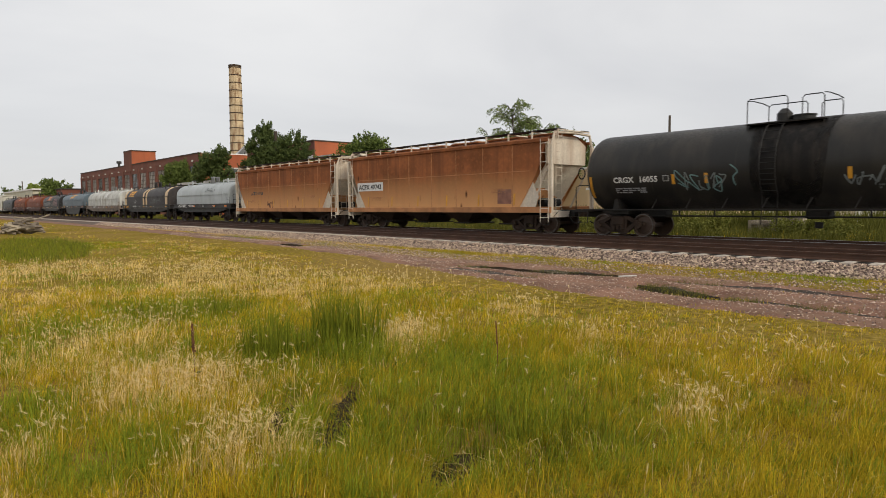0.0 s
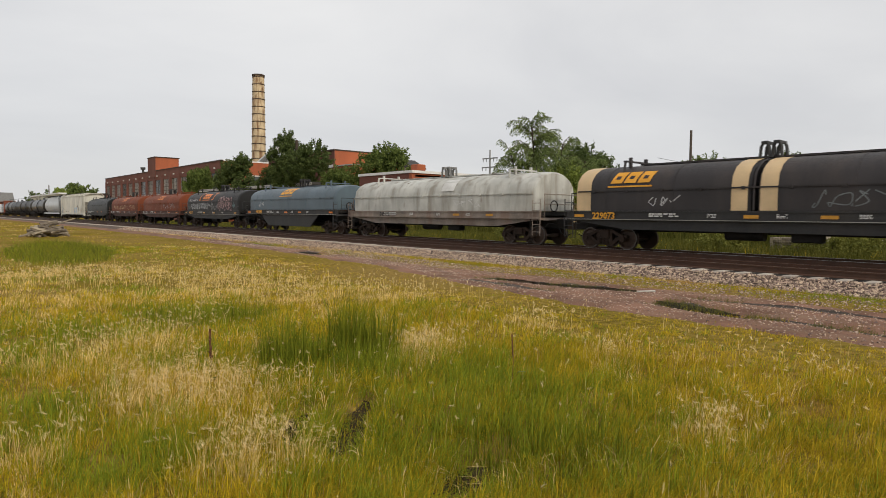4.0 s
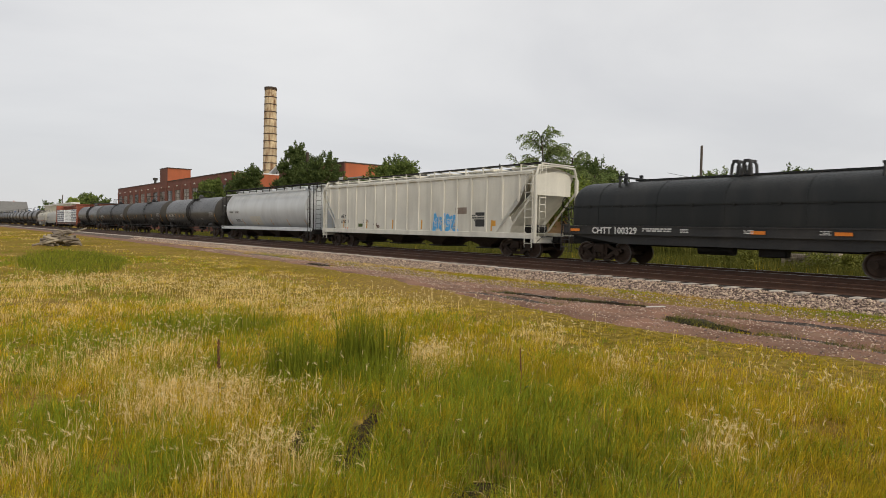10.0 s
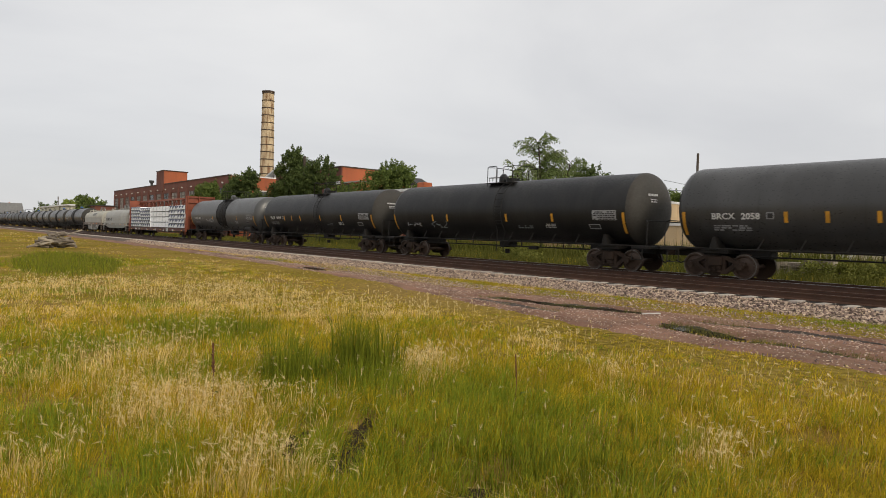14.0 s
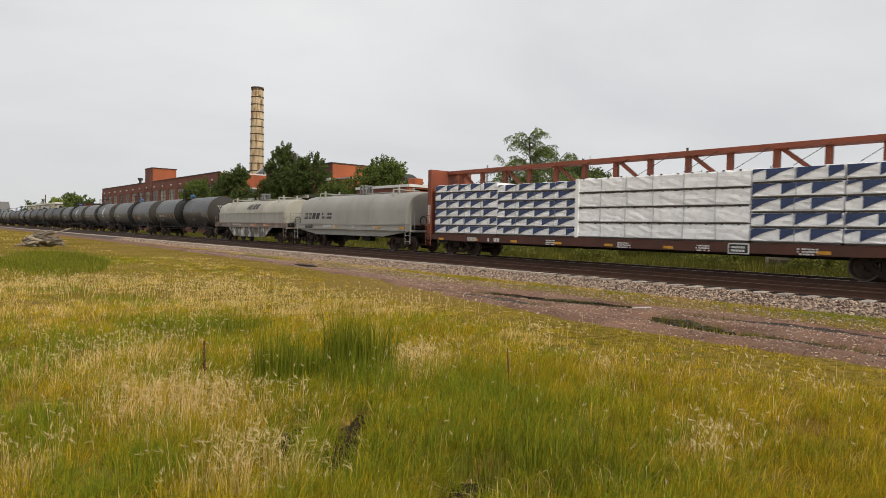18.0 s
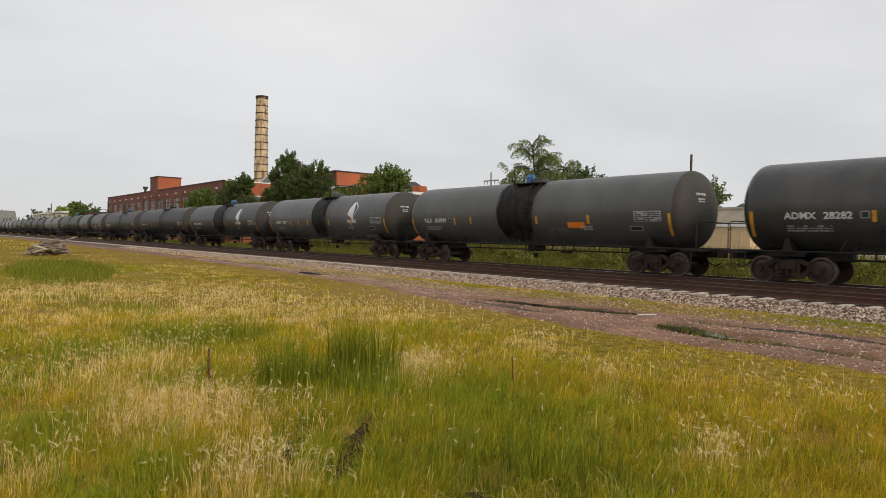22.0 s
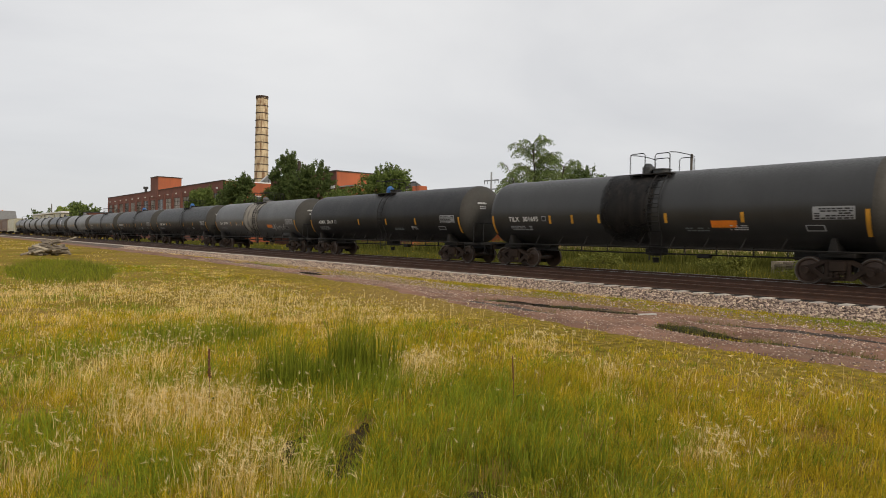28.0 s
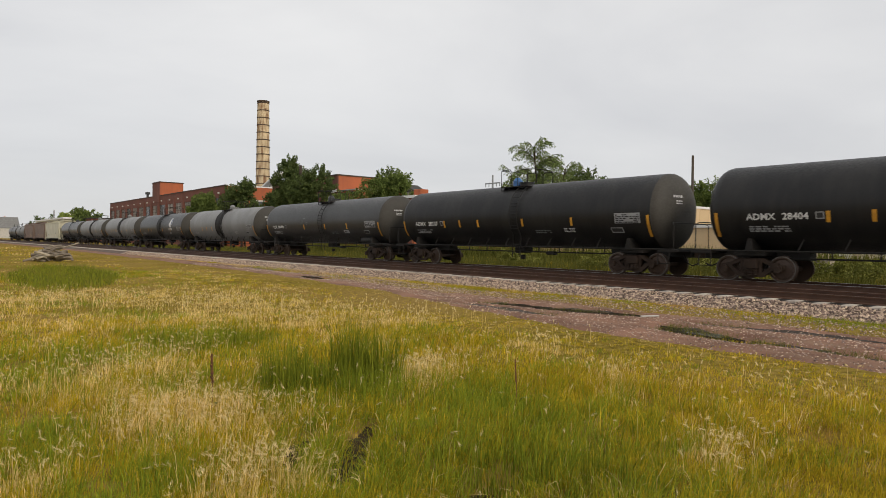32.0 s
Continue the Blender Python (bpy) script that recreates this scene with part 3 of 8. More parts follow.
M["bark"] = shader("tree_bark", (0.075, 0.055, 0.04), 0.95, dark=0.6, scale=3, bump=0.5)
M["leaf_dark"] = grass_material("dark_green_leaves", (0.062, 0.092, 0.030), (0.125, 0.160, 0.052), 0.22)
M["leaf_mid"] = grass_material("green_leaves", (0.080, 0.118, 0.030), (0.165, 0.208, 0.056), 0.22)
M["leaf_light"] = grass_material("yellow_green_leaves", (0.15, 0.2, 0.04), (0.26, 0.31, 0.07), 0.22)
M["weed"] = grass_material("olive_verge_weeds", (0.14, 0.155, 0.035), (0.24, 0.24, 0.06), 0.22)
M["panel_grey"] = shader("pale_data_panel", (0.34, 0.345, 0.35), 0.6, dark=0.85, scale=2, bump=0.01)
M["needle"] = grass_material("feathery_conifer_needles", (0.12, 0.17, 0.055), (0.235, 0.285, 0.1), 0.22)
M["log"] = shader("bleached_dead_wood", (0.30, 0.25, 0.19), 0.9, dark=0.5, scale=3, bump=0.4, per_object=0.35)
M["dock"] = shader("rust_brown_seed_head", (0.165, 0.062, 0.030), 0.9, dark=0.6, scale=20, bump=0.2, island=0.3)
M["reed"] = shader("tall_green_rush", (0.135, 0.190, 0.016), 0.6, dark=0.6, scale=1.2, bump=0, island=0.3, spec=0.3)
M["far_trees"] = shader("far_tree_line", (0.035, 0.06, 0.022), 0.8, dark=0.6, scale=0.1, bump=0, island=0.3)


# ---- ground, road and tracks ----
# hollows worn into the meadow: (x0, y0, x1, y1, half width)
FURROWS = [(-4.5, 2.2, -5.1, 2.7, 0.11), (-4.05, 2.34, -5.05, 3.32, 0.15), (-3.20, 2.75, -3.34, 3.40, 0.20), (-2.36, 4.10, -2.36, 4.34, 0.10), (-2.98, 3.15, -2.65, 3.9, 0.13)]


def near_line(x, y, x0, y0, x1, y1, w):
    dx, dy = x1 - x0, y1 - y0
    u = min(1.0, max(0.0, ((x - x0) * dx + (y - y0) * dy) / (dx * dx + dy * dy)))
    return math.exp(-((x - x0 - dx * u) ** 2 + (y - y0 - dy * u) ** 2) / w ** 2)


def lift(x, y):
    """Height of the open ground."""
    near = 0.05 * noise.noise(Vector((x * 0.22, y * 0.22, 3.1))) + 0.025 * noise.noise(Vector((x * 0.9, y * 0.9, 7.7)))
    hollow = -0.20 * math.exp(-(((x + 3.6) / 1.1) ** 2 + ((y - 2.95) / 0.75) ** 2))
    if -7 < x < -1.5 and 1 < y < 5.5:
        hollow -= 0.11 * max(near_line(x, y, *fw) for fw in FURROWS)
    calm = min(1.0, max(0.0, (11.5 - y) / 2.5)) if y > 0 else 1.0
    return near * calm * (1.0 if abs(x) < 150 else 0.3) + hollow


def lerp_table(table, x):
    for (x0, y0), (x1, y1) in zip(table, table[1:]):
        if x <= x1:
            return y0 + (y1 - y0) * max(0.0, (x - x0)) / (x1 - x0)
    return table[-1][1]


ROAD_NEAR = [(-400, 15.2), (-90, 14.9), (-46, 13.9), (-28, 13.2), (-17, 12.1), (-12, 10.7), (-8, 10.1), (-5, 9.9), (0, 10.0), (60, 10.3), (500, 10.3)]
ROAD_FAR = [(-400, 17.0), (-90, 16.4), (-60, 16.2), (-33, 15.3), (-16, 13.4), (-12, 14.2), (0, 14.2), (60, 14.4), (500, 14.4)]


def axis(cuts):
    out = []
    for a, b, step in cuts:
        n = max(1, round((b - a) / step))
        out += [a + (b - a) * k / n for k in range(n)]
    return out + [cuts[-1][1]]


def ground_material():
    m = bpy.data.materials.new("meadow_ground")
    m.use_nodes = True
    nt = m.node_tree
    nt.nodes.clear()
    N = nt.nodes.new
    out, bs, co = N("ShaderNodeOutputMaterial"), N("ShaderNodeBsdfPrincipled"), N("ShaderNodeTexCoord")

    def tex(scale, detail=5):
        n = N("ShaderNodeTexNoise")
        n.inputs["Scale"].default_value, n.inputs["Detail"].default_value = scale, detail
        nt.links.new(co.outputs["Object"], n.inputs["Vector"])
        return n.outputs["Fac"]

    def ramp(fac, stops):
        r = N("ShaderNodeValToRGB")
        while len(r.color_ramp.elements) < len(stops):
            r.color_ramp.elements.new(0.5)
        for e, (p, c) in zip(r.color_ramp.elements, stops):
            e.position, e.color = p, (*c, 1)
        nt.links.new(fac, r.inputs[0])
        return r.outputs[0]

    broad = ramp(tex(0.16), [(0.36, (0.20, 0.150, 0.026)), (0.5, (0.29, 0.205, 0.046)), (0.64, (0.32, 0.212, 0.074))])
    fine = ramp(tex(7, 8), [(0.36, (0.050, 0.036, 0.012)), (0.56, (0.24, 0.170, 0.042)), (0.76, (0.50, 0.36, 0.14))])
    x = N("ShaderNodeMix")
    x.data_type = "RGBA"
    x.inputs[0].default_value = 0.5
    nt.links.new(broad, x.inputs["A"])
    nt.links.new(fine, x.inputs["B"])
    nt.links.new(x.outputs["Result"], bs.inputs["Base Color"])
    bs.inputs["Roughness"].default_value = 0.95
    bs.inputs["Specular IOR Level"].default_value = 0.0
    bp = N("ShaderNodeBump")
    bp.inputs["Strength"].default_value, bp.inputs["Distance"].default_value = 1.0, 0.06
    nt.links.new(tex(9, 8), bp.inputs["Height"])
    nt.links.new(bp.outputs[0], bs.inputs["Normal"])
    nt.links.new(bs.outputs[0], out.inputs[0])
    return m


gx = axis([(-3000, -400, 260), (-400, -60, 10), (-60, -20, 1.2), (-20, -7, 0.35), (-7, -1.5, 0.08), (-1.5, 3, 0.35), (3, 40, 2), (40, 400, 20), (400, 3000, 260)])
gy = axis([(-1500, -60, 160), (-60, -4, 5), (-4, 1, 0.35), (1, 5.5, 0.08), (5.5, 9.5, 0.35), (9.5, 17, 0.25), (17, 20, 0.8), (20, 60, 4), (60, 400, 20), (400, 3500, 260)])


def under_road(x, y):
    """The meadow sheet dips under the road, so that its ruts lie open."""
    if not 9 < y < 17.5:
        return 0.0
    inside = min(y - lerp_table(ROAD_NEAR, x), lerp_table(ROAD_FAR, x) - y)
    return -0.14 * min(1.0, max(0.0, (inside - 0.55) / 0.3))


gv = np.array([(x, y, lift(x, y) + under_road(x, y)) for y in gy for x in gx])
gi = np.arange(len(gx) * len(gy)).reshape(len(gy), len(gx))
gf = np.stack([gi[:-1, :-1], gi[:-1, 1:], gi[1:, 1:], gi[1:, :-1]], axis=-1).reshape(-1, 4)
ground = new("ground", raw_mesh("ground", gv, gf, ground_material(), True))
tagged(ground, "dry yellow-green meadow ground reaching the horizon", "ground", kind="structure")

# dirt road with wheel ruts
# ruts: both ends, half width, depth
RUTS = [(-13.6, 11.55, -9.4, 11.5, 0.24, 0.045), (-13.0, 12.35, -8.35, 13.15, 0.42, 0.10), (-7.0, 11.95, -5.05, 11.30, 0.42, 0.10), (-5.0, 11.35, -2.4, 11.2, 0.26, 0.05), (-6.8, 13.1, -3.0, 13.2, 0.30, 0.05),
        (-27.0, 13.75, -24.3, 13.85, 0.5, 0.08), (-40.0, 14.9, -30.0, 15.0, 0.4, 0.05)]


def rut_depth(x, y):
    z = 0.0
    for x0, y0, x1, y1, w, deep in RUTS:
        if x0 - 1.5 < x < x1 + 1.5 and abs(y - (y0 + y1) / 2) < 2:
            yy = y + 0.10 * math.sin(x * 1.7) + 0.06 * noise.noise(Vector((x * 2.1, y0, 3)))
            z = min(z, -deep * near_line(x, yy, x0, y0, x1, y1, w) + 0.35 * deep * near_line(x, yy, x0, y0 + 2 * w, x1, y1 + 2 * w, w))
    return z


def road_height(x, y, edge):
    z = 0.03 + 0.022 * noise.noise(Vector((x * 0.5, y * 1.6, 1.0))) + 0.014 * noise.noise(Vector((x * 2.6, y * 3.4, 5.0)))
    return (z + rut_depth(x, y)) * edge - 0.03 * (1 - edge)


def road_material():
    m = shader("purple_brown_dirt_road", (0.285, 0.158, 0.110), 0.95, dark=0.5, scale=0.9, fine=30, bump=1.0, spec=0.1, streak=(0.27, 0.185, 0.13), streak_amount=0.5, streak_scale=(0.35, 1.6, 1.0))
    return m


rx = axis([(-400, -60, 5), (-60, -22, 0.7), (-22, 2, 0.16), (2, 60, 2), (60, 400, 20)])
RN = 34
rv = []
for x in rx:
    wob = 0.35 * noise.noise(Vector((x * 0.35, 0, 9))) + 0.18 * noise.noise(Vector((x * 1.7, 0, 4)))
    y0 = lerp_table(ROAD_NEAR, x) + wob
    y1 = lerp_table(ROAD_FAR, x) + 0.35 * noise.noise(Vector((x * 0.4, 5, 2))) + 0.15 * noise.noise(Vector((x * 1.9, 5, 1)))
    for k in range(RN + 1):
        u = k / RN
        y = y0 + (y1 - y0) * u
        edge = min(1.0, min(u, 1 - u) * 9)
        rv.append((x, y, lift(x, y) + road_height(x, y, edge) + 0.012))
ri = np.arange(len(rx) * (RN + 1)).reshape(len(rx), RN + 1)
rf = np.stack([ri[:-1, :-1], ri[1:, :-1], ri[1:, 1:], ri[:-1, 1:]], axis=-1).reshape(-1, 4)
road = new("road", raw_mesh("road", np.array(rv), rf, road_material(), True))
tagged(road, "rutted purple-brown dirt track with muddy ruts", "dirt road", kind="structure")

water = bpy.data.materials.new("muddy_water")
water.use_nodes = True
wb = water.node_tree.nodes["Principled BSDF"]
wb.inputs["Base Color"].default_value, wb.inputs["Roughness"].default_value = (0.05, 0.04, 0.03, 1), 0.06
wb.inputs["Specular IOR Level"].default_value = 0.6


def puddle(x0, y0, x1, y1, half, z, label):
    """Still water lying in a rut; the banks rise through its rim."""
    n, rim = 60, []
    for k in range(n):
        a = 2 * math.pi * k / n
        u = 0.5 + 0.5 * math.cos(a)
        x = x0 + (x1 - x0) * u
        rim.append((x, y0 + (y1 - y0) * u - 0.10 * math.sin(x * 1.7) + half * math.sin(a) * (0.75 + 0.9 * noise.noise(Vector((x * 1.9, a, 4)))), z))
    whole("puddle", Solid().loft([[(x, y, h - 0.05) for x, y, h in rim], rim]), water, label, "puddle", group="puddles in the ruts", smooth=0)


puddle(-7.1, 12.0, -5.1, 11.32, 0.26, 0.010, "shallow muddy puddle lying in a road rut")
puddle(-12.4, 12.44, -8.4, 13.14, 0.24, 0.010, "long narrow puddle standing in a road rut")
puddle(-26.6, 13.76, -24.6, 13.84, 0.3, 0.016, "small dark puddle on the dirt road")

# wet black soil showing in the hollows of the meadow
mud = shader("wet_black_soil", (0.055, 0.038, 0.022), 0.8, dark=0.5, scale=3, fine=25, bump=0.8, spec=0.1)
for x0, y0, x1, y1, w in FURROWS:
    s, rows = Solid(), []
    n = max(6, int(math.hypot(x1 - x0, y1 - y0) / 0.07))
    d = Vector((x1 - x0, y1 - y0, 0)).normalized()
    for k in range(n + 1):
        u = -0.06 + 1.12 * k / n
        hw = w * (1.5 if w > 0.16 else 0.85) * max(0.08, math.sin(math.pi * k / n)) ** 0.5 * (0.9 + 0.6 * noise.noise(Vector((k * 0.5, x0, 2))))
        c = Vector((x0 + (x1 - x0) * u, y0 + (y1 - y0) * u, 0))
        row = [c + Vector((-d.y, d.x, 0)) * hw * q for q in (-1, -0.75, -0.5, -0.25, 0, 0.25, 0.5, 0.75, 1)]
        rows.append([(p.x, p.y, lift(p.x, p.y) + 0.022) for p in row])
    s.loft(rows, closed=False, caps=False)
    whole("mud_patch", s, mud, "wet dark soil in a furrow of the meadow", "mud", "mud patches", kind="structure")

# wet mud lining the ruts
rut_soil = shader("damp_rut_soil", (0.045, 0.030, 0.019), 0.6, dark=0.45, scale=2.2, fine=22, bump=0.9, spec=0.2)
for x0, y0, x1, y1, w, deep in RUTS:
    s, rows = Solid(), []
    n = int((x1 - x0) / 0.12)
    for k in range(n + 1):
        u = k / n
        x, cy = x0 + (x1 - x0) * u, y0 + (y1 - y0) * u
        cy -= 0.10 * math.sin(x * 1.7)
        hw = w * (1.0 if deep > 0.05 else 0.55) * max(0.0, math.sin(math.pi * u)) ** 0.5 * (0.9 + 0.9 * noise.noise(Vector((x * 1.3, y0, 2))))
        rows.append([(x, y, lift(x, y) + road_height(x, y, 1.0) + 0.016) for y in (cy - hw, cy - hw * 0.5, cy, cy + hw * 0.5, cy + hw)])
    s.loft(rows, closed=False, caps=False)
    whole("rut_mud", s, rut_soil, "wet dark mud lining a road rut", "mud", "muddy ruts", kind="structure")

# railway: two tracks on one ballast bed
bed = Solid()
B0, B1, BT = NEAR_Y - 1.42, TRACK_Y + 1.7, RAIL - 0.245
bed.prism([(B0 - 1.0, -0.10), (B0 - 0.15, BT - 0.07), (B0, BT), (B1, BT), (B1 + 0.9, -0.1)], -900, 900)
ballast_bed = whole("ballast_bed", bed, M["ballast_bed"], "grey crushed-stone ballast bed under two tracks", "ballast", kind="structure", smooth=0)
dark_bed = Solid().box(-900, 900, NEAR_Y - 1.12, TRACK_Y + 1.2, BT - 0.05, BT + 0.035)
whole("ballast_middle", dark_bed, M["ballast_dark"], "dark brown ballast between and under the rails", "ballast", kind="structure", smooth=0)


def rail_line(parent, y):
    s = Solid()
    z = RAIL
    prof = [(-0.075, z - 0.185), (0.075, z - 0.185), (0.075, z - 0.17), (0.012, z - 0.14), (0.012, z - 0.045), (0.036, z - 0.035),
            (0.036, z - 0.006), (-0.036, z - 0.006), (-0.036, z - 0.035), (-0.012, z - 0.045), (-0.012, z - 0.14), (-0.075, z - 0.17)]
    s.prism([(y + a, b) for a, b in prof], -900, 900)
    r = part("rail", s, M["rail_steel"], parent, smooth=0)
    part("rail_head", Solid().box(-900, 900, y - 0.033, y + 0.033, z - 0.0058, z), M["rail_head" if y > 20 else "rail_rust"], r, "worn bright running surface" if y > 20 else "rusted running surface", smooth=0)
    return r


near_track = thing("near_track", "empty railway track with rusty brown rails and bleached ties", "railway track", kind="structure")
far_track = thing("far_track", "railway track under the passing freight train", "railway track", kind="structure")
for tr, y in ((near_track, NEAR_Y), (far_track, TRACK_Y)):
    rail_line(tr, y - 0.755)
    rail_line(tr, y + 0.755)

# small bluish board lying on the road
plank = Solid().box(-0.26, 0.26, -0.04, 0.04, 0, 0.025, 0.008)
whole("loose_board", plank, M["concrete"], "weathered pale board lying on the dirt road", "board", at=pose(-7.9, 12.85, 0.055, 2, 1, 75))

# ---- rolling stock; each wagon's own origin lies on the track under its middle, the near side is -y ----
WHEEL_R = 0.43


def bogie_meshes():
    frame = Solid()
    frame2 = Solid()
    for fr, y0, y1 in ((frame, -1.08, -0.93), (frame2, 0.93, 1.08)):
        fr.slab([(-1.06, 0.45), (-1.06, 0.57), (-0.70, 0.64), (-0.40, 0.79), (0.40, 0.79), (0.70, 0.64), (1.06, 0.57), (1.06, 0.45), (0.68, 0.51), (0.36, 0.67), (-0.36, 0.67), (-0.68, 0.51)], y0, y1)
        fr.slab([(-0.80, 0.48), (-0.68, 0.56), (-0.33, 0.29), (0.33, 0.29), (0.68, 0.56), (0.80, 0.48), (0.40, 0.16), (-0.40, 0.16)], y0 + 0.01, y1 - 0.01)
        for x in (-0.31, 0.31):
            fr.box(x - 0.05, x + 0.05, y0 + 0.005, y1 - 0.005, 0.27, 0.70)
    bolster = Solid().box(-0.24, 0.24, -1.16, 1.16, 0.42, 0.78, 0.04)
    springs = Solid()
    for y in (-1.02, 1.02):
        for x in (-0.17, 0, 0.17):
            for k in range(5):
                springs.rod((x, y * 1.1, 0.23 + k * 0.045), (x, y * 1.1, 0.255 + k * 0.045), 0.07, n=8)
    cap = Solid().rod((0, -1.20, WHEEL_R), (0, -1.06, WHEEL_R), 0.115, n=12)
    cap2 = Solid().rod((0, 1.20, WHEEL_R), (0, 1.06, WHEEL_R), 0.115, n=12)
    wheel = Solid()
    prof = [(0.10, -0.07), (0.14, -0.07), (0.33, -0.02), (0.36, -0.065), (WHEEL_R, -0.065), (WHEEL_R, 0.04), (WHEEL_R + 0.028, 0.055), (WHEEL_R + 0.028, 0.07), (0.34, 0.07), (0.12, 0.05)]
    n = 28
    rings = [[(r * math.cos(2 * math.pi * k / n), y, r * math.sin(2 * math.pi * k / n)) for k in range(n)] for r, y in prof]
    wheel.loft(rings)
    tread = Solid().loft([[(r * math.cos(2 * math.pi * k / n), y, r * math.sin(2 * math.pi * k / n)) for k in range(n)]
                          for r, y in ((WHEEL_R - 0.022, -0.0675), (WHEEL_R + 0.001, -0.0665), (WHEEL_R + 0.001, -0.05))], caps=False)
    axle = Solid().rod((0, -0.75, 0), (0, 0.75, 0), 0.085, n=10)
    shoe = Solid().box(-0.03, 0.03, -0.1, 0.1, -0.2, 0.2, 0.01)
    return {k: mesh_of(s, k, M[m]) for k, s, m in (("side_frame", frame, "truck"), ("side_frame_far", frame2, "truck"), ("bolster", bolster, "truck"), ("spring", springs, "truck"),
            ("bearing_cap", cap, "truck"), ("bearing_cap_far", cap2, "truck"), ("wheel", wheel, "wheel"), ("tread", tread, "tread"), ("axle", axle, "wheel"), ("brake_shoe", shoe, "under"))}


BOGIE = bogie_meshes()


def bogie(parent, x):
    b = part("bogie", BOGIE["side_frame"], None, parent, at=pose(x, 0, 0))
    part("bolster", BOGIE["bolster"], None, b)
    part("side_frame", BOGIE["side_frame_far"], None, b)
    part("spring_set", BOGIE["spring"], None, b)["kind"] = "stuff"
    for dx in (-0.89, 0.89):
        part("axle", BOGIE["axle"], None, b, at=pose(dx, 0, WHEEL_R))
        part("bearing_cap", BOGIE["bearing_cap"], None, b, at=pose(dx, 0, 0))
        part("bearing_cap", BOGIE["bearing_cap_far"], None, b, at=pose(dx, 0, 0))
        part("brake_shoe", BOGIE["brake_shoe"], None, b, at=pose(dx * 0.44, -0.75, WHEEL_R + 0.02))
        part("wheel", BOGIE["wheel"], None, b, at=pose(dx, -0.745, WHEEL_R))
        part("wheel_tread", BOGIE["tread"], None, b, at=pose(dx, -0.745, WHEEL_R))
        part("wheel", BOGIE["wheel"], None, b, at=pose(dx, 0.745, WHEEL_R, 0, 0, 180))


def coupler_mesh():
    s = Solid()
    s.box(-0.62, 0.0, -0.07, 0.07, 0.80, 0.95, 0.02)
    s.slab([(-0.05, 0.72), (0.16, 0.72), (0.20, 0.80), (0.20, 1.02), (0.12, 1.05), (-0.05, 1.0)], -0.17, 0.15)
    hose = Solid().pipe([(-0.45, -0.35, 0.82), (-0.3, -0.36, 0.55), (-0.05, -0.33, 0.42), (0.15, -0.28, 0.52)], 0.028)
    return mesh_of(s, "coupler", M["truck"]), mesh_of(hose, "brake_hose", M["under"])


COUPLER, HOSE = coupler_mesh()


def running_gear(car, half, bogie_x, cut=True):
    """Bogies, couplers and brake hoses; half: half the length over the couplers."""
    for sx in (-1, 1):
        bogie(car, sx * bogie_x)
        part("coupler", COUPLER, None, car, at=pose(sx * (half - 0.17), 0, 0, 0, 0, 0 if sx > 0 else 180))
        part("brake_hose", HOSE, None, car, at=pose(sx * (half - 0.17), 0, 0, 0, 0, 0 if sx > 0 else 180))
    lever = Solid().pipe([(half - 0.6, -0.3, 1.0), (half - 0.6, -1.1, 0.98), (half - 0.62, -1.4, 0.75)], 0.016)
    part("uncoupling_lever", lever, M["under"], car)
    lever = Solid().pipe([(-half + 0.6, -0.3, 1.0), (-half + 0.6, -1.1, 0.98), (-half + 0.62, -1.4, 0.75)], 0.016)
    part("uncoupling_lever", lever, M["under"], car)


def ladder(x0, x1, y, z0, z1, rungs=6, r=0.018, lean=0.0):
    s = Solid()
    for x in (x0, x1):
        s.pipe([(x, y, z0), (x, y + lean, z1)], r)
    for k in range(rungs):
        u = (k + 0.5) / rungs
        s.rod((x0, y + lean * u, z0 + (z1 - z0) * u), (x1, y + lean * u, z0 + (z1 - z0) * u), r * 0.85, n=5)
    return s


# tank car
TANK_R, TANK_Z, TANK_HALF = 1.5, 2.48, 7.72


def tank_wall(z, out=0.006):
    d = min(abs(z - TANK_Z), TANK_R - 0.01)
    return -math.sqrt(TANK_R ** 2 - d * d) - out


def ring_x(x, r, n=40, z=TANK_Z):
    return [(x, r * math.cos(2 * math.pi * k / n), z + r * math.sin(2 * math.pi * k / n)) for k in range(n)]


def head_x(y, z):
    """Face of the right-hand tank head."""
    r = min(TANK_R - 0.01, math.hypot(y, z - TANK_Z))
    return TANK_HALF + 0.62 * math.sqrt(1 - (r / TANK_R) ** (2 / 0.75)) + 0.012


def head_bars(rows, seed):
    """Unreadable stencil rows on the tank head: (y0, y1, z, height)."""
    rng, s = random.Random(seed), Solid()
    for y0, y1, z, h in rows:
        y = y0
        while y < y1:
            e = min(y1, y + rng.uniform(0.07, 0.16))
            s.add([(head_x(p, q), p, q) for p, q in ((y, z), (e, z), (e, z + h), (y, z + h))], [(0, 1, 2, 3)])
            y = e + 0.03
    return s


